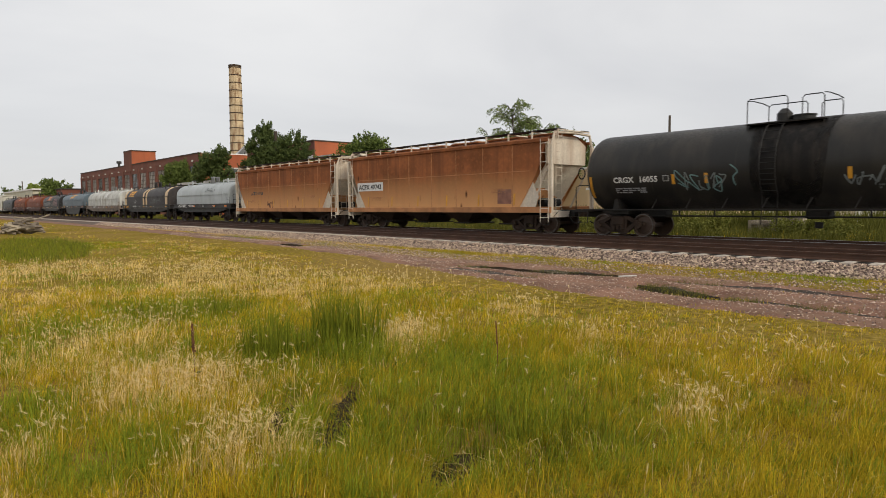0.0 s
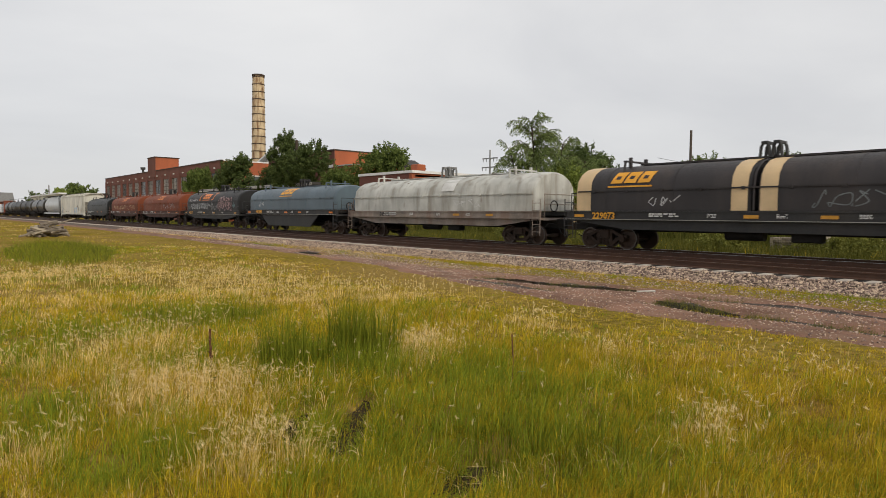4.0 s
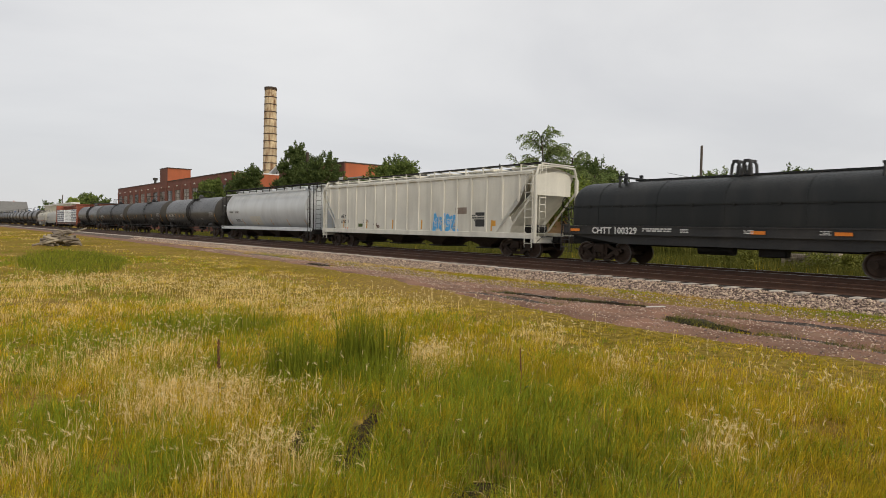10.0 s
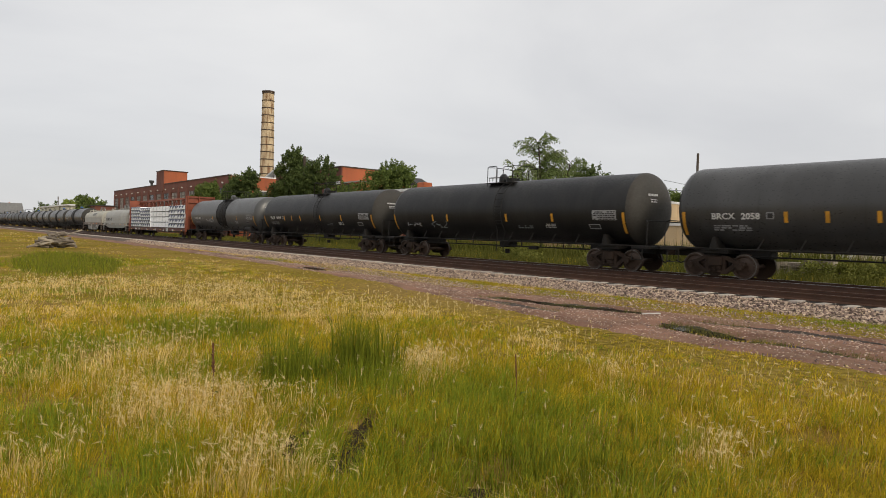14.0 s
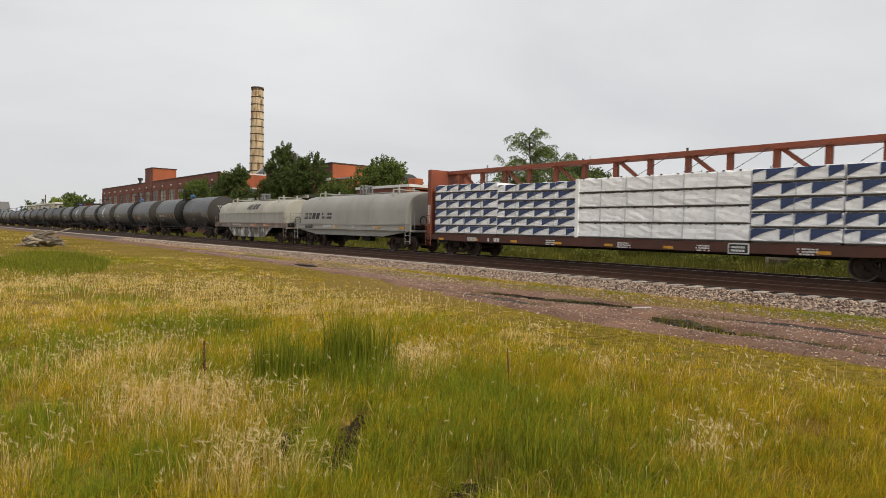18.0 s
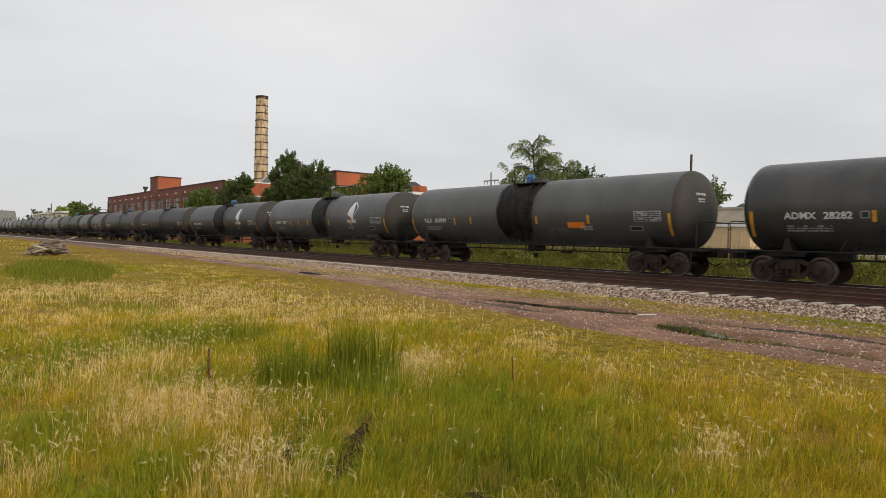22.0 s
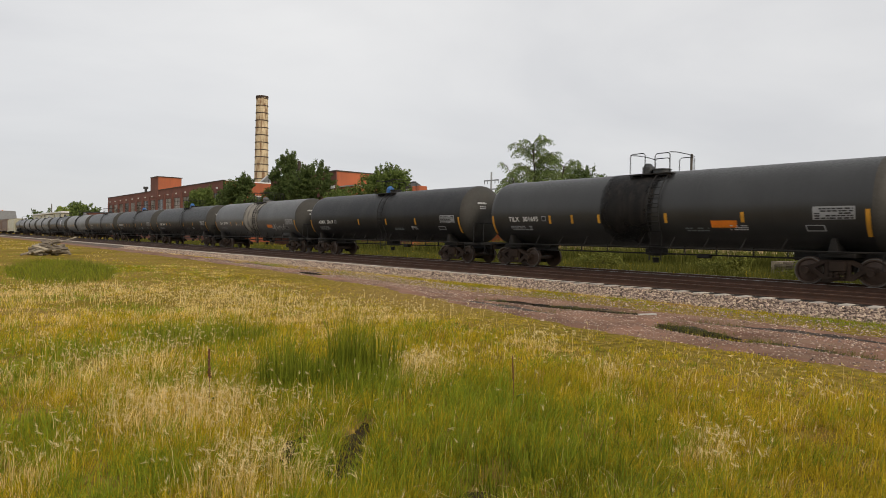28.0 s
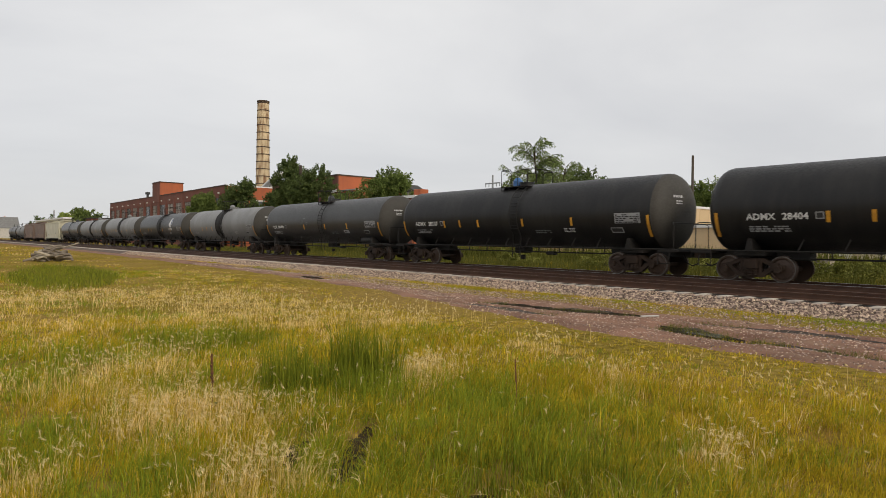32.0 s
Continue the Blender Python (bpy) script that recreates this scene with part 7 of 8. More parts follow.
cream = thing("cream_hall", "low cream warehouse far down the line", "warehouse")
part("wall", Solid().box(-330, -262, 41, 60, 0, 8.2), M["hopper_cream"], cream)
part("roof", Solid().box(-331, -261, 40.7, 60.3, 8.2, 8.7), M["white_fascia"], cream)
part("lean_to", Solid().box(-262, -240, 41, 56, 0, 6.2), M["brick_shade"], cream)
part("lean_to_roof", Solid().box(-262, -239.5, 40.8, 56.2, 6.2, 6.6), M["iron_band"], cream)
brown = thing("brown_shed", "low dark brown lean-to beside the factory", "shed")
part("wall", Solid().box(-240, -226, 43, 49, 0, 7.6), M["brick_shade"], brown)
part("roof", Solid().box(-240.3, -225.7, 42.7, 49.2, 7.6, 7.9), M["dark_roof"], brown)

# pallets stacked behind the line
for px, py, pn in ((-10.6, 30.4, 7), (-12.0, 31.0, 6)):
    stack = thing("pallet_stack", "stack of weathered wooden pallets", "pallets", "pallet stacks")
    for k in range(pn):
        z = k * 0.15
        for j in range(5):
            part("slat", Solid().box(px - 0.6, px + 0.6, py + j * 0.25, py + j * 0.25 + 0.12, z + 0.11, z + 0.135), M["log"], stack)
        for j in range(3):
            part("block", Solid().box(px - 0.6 + j * 0.52, px - 0.45 + j * 0.52, py, py + 1.1, z, z + 0.11), M["log"], stack)


# ---- poles and pylon ----
def utility_pole(x, y, h, label, arms=1, r=0.16):
    p = thing("utility_pole", label, "utility pole", "utility poles")
    part("pole", Solid().rod((x, y, 0), (x, y, h), r, r * 0.75, n=10), M["pole_wood"], p)
    for k in range(arms):
        z = h - 0.4 - k * 0.9
        part("cross_arm", Solid().box(x - 1.2, x + 1.2, y - 0.06, y + 0.06, z - 0.07, z + 0.07), M["pole_wood"], p)
        for dx in (-1.05, -0.5, 0.5, 1.05):
            part("insulator", Solid().rod((x + dx, y, z + 0.07), (x + dx, y, z + 0.25), 0.05, n=6), M["concrete"], p)
    return p


up = utility_pole(-26.4, 49.0, 8.95, "bare weathered wooden pole", arms=0, r=0.13)
part("guy_wire", Solid().pipe([(-26.4, 49, 6.2), (-29.4, 49, 6.9)], 0.02), M["galv"], up)
part("lamp_arm", Solid().pipe([(-26.4, 49, 5.3), (-27.6, 48.6, 5.9), (-28.9, 48.2, 6.0)], 0.035), M["galv"], up)
part("lamp_head", Solid().box(-29.4, -28.8, 48.05, 48.35, 5.92, 6.05, 0.03), M["galv"], up)
thin = thing("flag_pole", "thin grey steel pole", "pole")
part("pole", Solid().rod((-22.3, 59, 0), (-22.3, 59, 6.9), 0.06, 0.04, n=8), M["galv"], thin)
utility_pole(-310, 45, 13.0, "far wooden utility pole with a cross-arm", arms=1, r=0.25)
pylon = thing("power_pole", "tall grey power-line pole with two cross-arms", "power pole")
PX_, PY_ = -142.3, 140.0
part("mast", Solid().rod((PX_, PY_, 0), (PX_, PY_, 22.6), 0.45, 0.25, n=8), M["galv"], pylon)
for z, w in ((20.0, 3.3), (17.2, 3.6)):
    part("cross_arm", Solid().box(PX_ - w, PX_ + w, PY_ - 0.15, PY_ + 0.15, z - 0.18, z + 0.18), M["galv"], pylon)
    for dx in (-w + 0.2, w - 0.2, -w * 0.5, w * 0.5):
        part("insulator", Solid().rod((PX_ + dx, PY_, z - 0.18), (PX_ + dx, PY_, z - 1.1), 0.12, n=6), M["galv"], pylon)

# ---- trees ----
def leaf_cards(rng, clumps, count, size, flat=0.0):
    """Many small leaf blades scattered in clumps: (x, y, z, rx, ry, rz, weight)."""
    w = np.array([c[6] for c in clumps], dtype=float)
    pick = rng.choice(len(clumps), count, p=w / w.sum())
    c = np.array([c[:6] for c in clumps])[pick]
    d = rng.normal(size=(count, 3))
    d /= np.linalg.norm(d, axis=1)[:, None]
    p = c[:, :3] + d * c[:, 3:] * (rng.random(count) ** 0.45)[:, None]
    p += rng.normal(size=(count, 3)) * size * 0.5
    a = rng.normal(size=(count, 3)); a /= np.linalg.norm(a, axis=1)[:, None]
    b = np.cross(a, rng.normal(size=(count, 3))); b /= np.linalg.norm(b, axis=1)[:, None]
    s = size * rng.uniform(0.6, 1.3, count)[:, None]
    v = np.stack([p - a * s, p + b * s * 0.45, p + a * s, p - b * s * 0.45], axis=1).reshape(-1, 3)
    return v, np.arange(count * 4).reshape(-1, 4)


def tree(x, y, label, crown, count, size, leaf, limbs, seed, name="tree", trunk=0.28, clump=0.9, clumps=40):
    """crown: list of (x, y, z, rx, ry, rz, weight) lobes, relative to the foot; limbs: number of boughs."""
    rng = np.random.default_rng(seed)
    t = thing(name, label, "tree", at=pose(x, y, 0))
    wood = Solid()
    lobes = []
    zt = max(c[2] for c in crown)
    wood.pipe([(0, 0, 0), (0.1, 0.05, zt * 0.35), (-0.1, 0.1, zt * 0.7), (0.05, 0, zt)], trunk * 0.8, 8)
    part("trunk", wood, M["bark"], t)
    for k in range(limbs):
        c = crown[k % len(crown)]
        tip = (c[0] + rng.uniform(-0.6, 0.6) * c[3], c[1] + rng.uniform(-0.6, 0.6) * c[4], c[2] + rng.uniform(-0.2, 0.7) * c[5])
        z0 = zt * rng.uniform(0.2, 0.6)
        part("limb", Solid().pipe([(0, 0, z0), (tip[0] * 0.5, tip[1] * 0.5, (z0 + tip[2]) / 2 + 0.3), tip], trunk * 0.28, 5), M["bark"], t)
    w = np.array([c[6] for c in crown], dtype=float)
    small = []
    for k in range(clumps):
        c = crown[rng.choice(len(crown), p=w / w.sum())]
        d = rng.normal(size=3)
        d /= np.linalg.norm(d)
        q = np.array(c[:3]) + d * np.array(c[3:6]) * rng.random() ** 0.4 * 0.95
        r = clump * rng.uniform(0.55, 1.25)
        small.append((*q, r, r, r * 0.75, r * r))
        out = q - np.array((c[0], c[1], c[2] - 0.5 * c[5]))
        out /= np.linalg.norm(out) + 1e-6
        for reach, thin in ((0.9, 0.55), (1.6, 0.32)):       # a sprig that tapers outwards
            small.append((*(q + out * r * reach), r * thin, r * thin, r * thin, r * r * thin * 0.6))
    v, f = leaf_cards(rng, small, count, size)
    ob = new("crown", raw_mesh("crown", v, f, M[leaf]))
    ob.parent = t
    return t


tree(-87.5, 45, "dark green leafy tree standing before the factory", [(-3.6, 0, 10.2, 3.4, 3, 3.4, 3), (4.2, 0, 9.6, 4.2, 3, 2.9, 3), (-0.5, 0, 7.5, 6.5, 3.2, 2.6, 3), (-3.4, 0, 13.0, 1.6, 1.5, 1.7, 0.8)], 34000, 0.17, "leaf_dark", 9, 1, clumps=620, clump=0.40)
tree(-60.6, 42, "round green tree beside the low brick building", [(0, 0, 6.4, 4.8, 3.6, 2.9, 4), (1.2, 0, 8.2, 2.8, 2.2, 1.6, 1.5), (-3.4, 0, 5.0, 2.4, 2, 1.8, 1)], 26000, 0.14, "leaf_mid", 7, 2, clumps=480, clump=0.36)
tree(-53.5, 70, "dark round tree behind the conifer", [(0, 0, 8.0, 4.6, 3.5, 3.7, 3), (3.0, 0, 6.6, 3.0, 2, 2.8, 1), (-3.6, 0, 6.4, 3.2, 2, 2.8, 1)], 20000, 0.19, "leaf_dark", 6, 3, clumps=380, clump=0.55)
tree(-110, 45, "bushy tree growing along the factory wall", [(-3, 0, 8.2, 6.5, 2, 3.0, 3), (1.5, 0, 10.4, 2.4, 1.5, 1.8, 0.8), (4, 0, 6.5, 3.5, 2, 2.2, 1)], 17000, 0.20, "leaf_dark", 6, 4, clumps=380, clump=0.45)
tree(-132, 45.5, "lighter green bush growing along the factory wall", [(0, 0, 7.0, 7.5, 2, 3.6, 3), (4, 0, 8.6, 2.5, 1.5, 2.0, 0.6)], 15000, 0.22, "leaf_mid", 5, 5, clumps=300, clump=0.6)
tree(-99, 46, "thin dark shrub between the factory trees", [(0, 0, 6.6, 3.0, 2, 2.8, 3)], 8000, 0.18, "leaf_dark", 4, 15, clumps=160, clump=0.4)
tree(-75, 45, "small bright green bush under the brick wing", [(0, 0, 6.2, 3.6, 2, 1.8, 3)], 8000, 0.17, "leaf_mid", 4, 6, clumps=180, clump=0.4)
tree(-39.0, 72, "green tree behind the tan shed", [(0, 0, 5.6, 3.4, 3, 3.0, 3), (2.6, 0, 7.2, 2.2, 2, 1.8, 1.2), (-2.4, 0, 5.4, 2.2, 2, 2.2, 1)], 15000, 0.17, "leaf_mid", 6, 7, clumps=280, clump=0.5)
tree(-25.5, 72, "small round green tree among the houses", [(-2, 0, 5.6, 4.6, 2, 2.6, 3), (-3, 0, 7.4, 2.4, 2, 1.2, 1)], 15000, 0.17, "leaf_dark", 4, 8, clumps=300, clump=0.45)
tree(-16.5, 78, "small round green tree among the houses", [(0, 0, 4.2, 3.4, 2, 1.9, 3)], 9000, 0.16, "leaf_dark", 4, 9, clumps=200, clump=0.4)
tree(-279, 45, "light green tree far along the tracks", [(0, 0, 7.4, 7.5, 3, 3.4, 3)], 3500, 0.5, "leaf_light", 4, 10, clumps=26, clump=1.6)
tree(-238, 44, "spreading green tree beside the far factory end", [(0, 0, 7.2, 7.5, 3, 2.6, 3), (-2, 0, 9.2, 4, 2, 1.5, 1)], 3500, 0.5, "leaf_mid", 5, 11, clumps=30, clump=1.5)
for k, (tx, tz, tr) in enumerate(((-520, 11, 14), (-470, 12, 12), (-430, 11, 11))):
    tree(tx, 66, "dark far tree beyond the warehouse", [(0, 0, tz * 0.62, tr, 6, tz * 0.42, 3)], 3000, 0.8, "leaf_dark", 4, 12 + k, clumps=30, clump=2.4)

# conifer with long drooping boughs
conifer = thing("conifer", "tall conifer with long drooping feathery green boughs", "tree", at=pose(-39.3, 45, 0))
crng = np.random.default_rng(31)
tufts = []
SPAN = (0.643, 0.766)           # the stems stand in a row along this line
# stems: foot and top along the row, height, lowest bough, number of boughs, longest reach
for foot, peak, high, low_z, boughs, reach_most in ((0.0, -0.7, 10.6, 4.0, 56, 3.9), (-0.9, -2.7, 7.9, 4.2, 26, 2.5), (1.3, 2.3, 8.6, 3.6, 34, 3.2), (2.4, 4.4, 7.0, 3.2, 26, 2.6)):
    def stem(z):
        e = foot + (peak - foot) * (z / high) ** 1.3
        return e * SPAN[0], e * SPAN[1]
    part("trunk", Solid().pipe([(*stem(high * w), high * w) for w in (0.0, 0.3, 0.6, 0.85, 1.0)], 0.06, 8), M["bark"], conifer)
    for k in range(boughs):
        u = (k + 0.5) / boughs
        z0 = low_z + (high - low_z) * u + crng.uniform(-0.3, 0.2)
        x0, y0 = stem(z0)
        reach = (reach_most * (1 - u) ** 0.65 + 0.75) * crng.uniform(0.5, 1.1)
        a = crng.uniform(0, 2 * math.pi)
        dx, dy = math.cos(a), math.sin(a)
        up, drop = crng.uniform(0.5, 1.0) + 0.5 * u, crng.uniform(0.7, 1.2) * (1 - 0.45 * u)
        pts = [(x0 + dx * reach * w + crng.normal() * 0.05, y0 + dy * reach * w, z0 + reach * (up * w - drop * w ** 3)) for w in (0, 0.25, 0.5, 0.75, 1.0)]
        part("bough", Solid().pipe(pts, 0.022, 4), M["bark"], conifer)
        for w in np.arange(0.06, 1.06, 0.19 / max(0.6, reach)):
            i = min(3, int(w * 4))
            e = w * 4 - i
            c = [pts[i][m] * (1 - e) + pts[i + 1][m] * e for m in range(3)]
            for side in (-0.8, 0.8):     # two hanging sprays at each node
                tufts.append((c[0], c[1], c[2], dx * 0.55 - dy * side, dy * 0.55 + dx * side, -0.25 + (pts[i + 1][2] - pts[i][2])))
per = 13
n = per * len(tufts)
c0 = np.repeat(np.array([t[:3] for t in tufts]), per, axis=0)
d0 = np.repeat(np.array([t[3:6] for t in tufts]), per, axis=0)
along = crng.random(n)[:, None]
c = c0 + d0 * along * 0.40 + np.array([0, 0, -0.34]) * along ** 2 + crng.normal(size=(n, 3)) * 0.03
d = d0 + crng.normal(size=(n, 3)) * 0.42 + np.array([0, 0, -0.75]) * along
d /= np.linalg.norm(d, axis=1)[:, None]
b = np.cross(d, crng.normal(size=(n, 3)))
b /= np.linalg.norm(b, axis=1)[:, None]
ln = crng.uniform(0.14, 0.28, n)[:, None]
v = np.stack([c, c + d * ln * 0.5 + b * 0.034, c + d * ln, c + d * ln * 0.5 - b * 0.034], axis=1).reshape(-1, 3)
f = np.arange(n * 4).reshape(-1, 4)
cob = new("needles", raw_mesh("needles", v, f, M["needle"]))
cob.parent = conifer

for k, (bx, bw, bh) in enumerate(((-13.8, 1.6, 1.1), (-9.2, 1.9, 1.15), (-20.5, 1.4, 0.95), (-4.6, 1.5, 0.95), (-27.0, 1.7, 1.0))):
    tree(bx, 28.6, "low green shrub in the verge behind the tracks", [(0, 0, bh * 0.5, bw, 0.7, bh * 0.5, 3)], 3200, 0.07, "weed", 3, 70 + k, name="shrub", trunk=0.05, clumps=60, clump=0.28)

# far woods along the horizon
frng = np.random.default_rng(9)
cl = []
for k in range(420):
    x = frng.uniform(-1500, 900)
    y = frng.uniform(240, 420)
    cl.append((x, y, frng.uniform(1.5, 5.5), 9, 6, 4.0, 1.0))
v, f = leaf_cards(frng, cl, 16000, 1.5)
tree(-36.6, 45.5, 'light green drooping shrub at the foot of the conifer', [(0, 0, 4.6, 2.8, 1.6, 1.9, 3), (-3.2, 0, 4.4, 2.4, 1.6, 1.8, 2)], 13000, 0.15, 'leaf_light', 5, 17, clumps=240, clump=0.4)
woods = new("far_woods", raw_mesh("far_woods", v, f, M["far_trees"]))
tagged(woods, "hazy dark green woods along the horizon", "woods", kind="stuff")
cl = [(frng.uniform(-1500, -620), frng.uniform(25, 120), frng.uniform(1.0, 6.5), 12, 6, 4.5, 1.0) for k in range(160)]
v, f = leaf_cards(frng, cl, 8000, 1.5)
tagged(new("far_woods", raw_mesh("far_woods", v, f, M["far_trees"])), "hazy dark green woods closing the line of the tracks", "woods", kind="stuff")

# ---- meadow: tufts of blades, stalks and seed heads; patches as (x, y, across the line of sight, along it) ----
STRAW = [(-18.4, 2.3, 1.1, 4.2), (-20.6, 4.3, 2.5, 3.4), (-15.1, 5.8, 1.5, 2.4), (-8.8, 1.7, 1.3, 1.0), (-5.9, 2.0, 0.75, 0.75), (-4.1, 1.8, 0.45, 0.4), (-11.7, 5.9, 0.6, 0.7),
         (-6.15, 4.9, 0.35, 0.8), (-6.4, 7.4, 0.3, 0.9), (-4.6, 6.6, 0.25, 0.8), (-2.45, 5.1, 0.25, 0.7), (-5.3, 0.55, 0.2, 0.6), (-11.2, 7.8, 1.4, 1.2)]
GREEN = [(-31.0, 4.6, 3.2, 7.0), (-10.6, 3.6, 0.9, 1.3), (-18.7, 2.6, 0.9, 1.0), (-5.9, 0.85, 0.5, 0.5), (-9.4, 1.0, 0.3, 1.2), (-4.2, 2.8, 0.6, 1.2), (-3.2, 4.0, 1.05, 1.0),
         (-4.6, 4.5, 0.65, 0.7), (-4.6, 1.2, 0.4, 0.4), (-6.4, 3.9, 0.7, 0.9), (-10.0, 1.5, 0.7, 1.3), (-6.3, 0.9, 0.45, 0.4)]
BROWN = [(-7.05, 0.95, 0.5, 0.35), (-3.3, 7.4, 1.2, 1.0), (-2.0, 6.5, 0.45, 0.9), (-3.3, 4.6, 0.3, 0.3), (-16.9, 11.0, 2.0, 2.0)]


def patch_weight(x, y, table):
    out = np.zeros_like(x)
    for px, py, cross, along in table:
        r = math.hypot(px, py)
        ux, uy = px / r, py / r
        a = (x - px) * ux + (y - py) * uy
        c = -(x - px) * uy + (y - py) * ux
        out = np.maximum(out, np.exp(-((a / along) ** 2 + (c / cross) ** 2)))
    return out


def line_weight(x, y, table):
    """Nearness to straight furrows: (x0, y0, x1, y1, half width)."""
    out = np.zeros_like(x)
    for x0, y0, x1, y1, w in table:
        dx, dy = x1 - x0, y1 - y0
        u = np.clip(((x - x0) * dx + (y - y0) * dy) / (dx * dx + dy * dy), 0, 1)
        out = np.maximum(out, np.exp(-((x - x0 - dx * u) ** 2 + (y - y0 - dy * u) ** 2) / w ** 2))
    return out


def soft_noise(x, y, cell, seed):
    """Smooth random field, 0 to 1."""
    rng = np.random.default_rng(seed)
    g = rng.random((64, 64))
    u, v = x / cell + 1000.3, y / cell + 1000.7
    i, j = np.floor(u).astype(int), np.floor(v).astype(int)
    a, b = u - i, v - j
    a, b = a * a * (3 - 2 * a), b * b * (3 - 2 * b)
    i, j, i1, j1 = i % 64, j % 64, (i + 1) % 64, (j + 1) % 64
    return (g[i, j] * (1 - a) + g[i1, j] * a) * (1 - b) + (g[i, j1] * (1 - a) + g[i1, j1] * a) * b


LIFT_STEP, LIFT_X, LIFT_Y = 0.1, -16.0, -4.0
LIFT_NEAR = np.array([[lift(LIFT_X + 0.1 * i, LIFT_Y + 0.1 * j) for j in range(210)] for i in range(190)])


def lift_many(x, y):
    """Ground heights, read from a fine grid near the viewer."""
    u, v = (x - LIFT_X) / LIFT_STEP, (y - LIFT_Y) / LIFT_STEP
    near = (u > 0) & (v > 0) & (u < 188) & (v < 208)
    i, j = np.clip(u, 0, 188).astype(int), np.clip(v, 0, 208).astype(int)
    a, b = u - i, v - j
    out = (LIFT_NEAR[i, j] * (1 - a) + LIFT_NEAR[i + 1, j] * a) * (1 - b) + (LIFT_NEAR[i, j + 1] * (1 - a) + LIFT_NEAR[i + 1, j + 1] * a) * b
    return np.where(near, out, 0.0)


def blades(x, y, z, high, wide, lean, rng, segments=2, way=None):
    """Tapered arching blades, each an island of its own; way: the directions in which they bend."""
    n = len(x)
    a = rng.uniform(0, 2 * math.pi, n)
    b = rng.uniform(0, 2 * math.pi, n) if way is None else way
    lx, ly = np.cos(b) * lean * high, np.sin(b) * lean * high
    base = np.stack([x, y, z - 0.02], 1)
    side = np.stack([np.cos(a) * wide / 2, np.sin(a) * wide / 2, np.zeros(n)], 1)
    mid = base + np.stack([lx * 0.30, ly * 0.30, high * (0.62 - 0.08 * lean)], 1)
    tip = base + np.stack([lx, ly, high * np.maximum(0.25, 1 - 0.42 * lean ** 1.5)], 1)
    if segments == 2:
        v = np.stack([base - side, base + side, mid + side * 0.8, mid - side * 0.8, tip], 1).reshape(-1, 3)
        k = np.arange(n)[:, None] * 5
        f = np.concatenate([k + np.array([[0, 1, 2]]), k + np.array([[0, 2, 3]]), k + np.array([[3, 2, 4]])], 1).reshape(-1, 3)
    else:
        v = np.stack([base - side, base + side, tip], 1).reshape(-1, 3)
        f = np.arange(n * 3).reshape(-1, 3)
    return v, f


GRASS = {"lush": grass_material("lush_green_grass", (0.145, 0.195, 0.014), (0.300, 0.340, 0.030)),
         "olive": grass_material("olive_green_grass", (0.265, 0.215, 0.011), (0.46, 0.365, 0.020)),
         "yellow": grass_material("yellow_green_grass", (0.460, 0.330, 0.018), (0.68, 0.48, 0.036)),
         "straw": grass_material("dry_straw_grass", (0.62, 0.44, 0.15), (0.90, 0.69, 0.31)),
         "brown": grass_material("dull_brown_grass", (0.30, 0.165, 0.040), (0.47, 0.30, 0.09)),
         "rush": grass_material("tall_green_rushes", (0.115, 0.145, 0.011), (0.255, 0.272, 0.027)),
         "verge": grass_material("dark_verge_grass", (0.075, 0.088, 0.016), (0.160, 0.152, 0.034)),
         "wisp": grass_material("pale_feathery_seed_heads", (0.70, 0.54, 0.25), (0.88, 0.74, 0.43))}
# kind, lowest and greatest height, width, bend, what it is
SORTS = (("lush", 0.07, 0.27, 0.0034, 1.2, "lush green grass of the meadow"), ("olive", 0.06, 0.23, 0.0030, 1.1, "olive-green grass of the meadow"),
         ("yellow", 0.05, 0.20, 0.0028, 1.0, "yellow-green grass of the meadow"), ("straw", 0.07, 0.23, 0.0022, 0.8, "dry straw-coloured grass stalks"),
         ("brown", 0.03, 0.14, 0.0028, 1.1, "dull brown withered grass"))


def meadow(rng, count, r0, r1, a0, a1, power):
    """Points of a sector round the viewer, denser near it."""
    u = rng.random(count)
    k = 2 - power
    r = (r0 ** k + (r1 ** k - r0 ** k) * u) ** (1 / k)
    a = np.radians(rng.uniform(a0, a1, count))
    return -r * np.sin(a), r * np.cos(a), r


def road_edges(x):
    xs0, ys0 = zip(*ROAD_NEAR)
    xs1, ys1 = zip(*ROAD_FAR)
    return np.interp(x, xs0, ys0), np.interp(x, xs1, ys1)


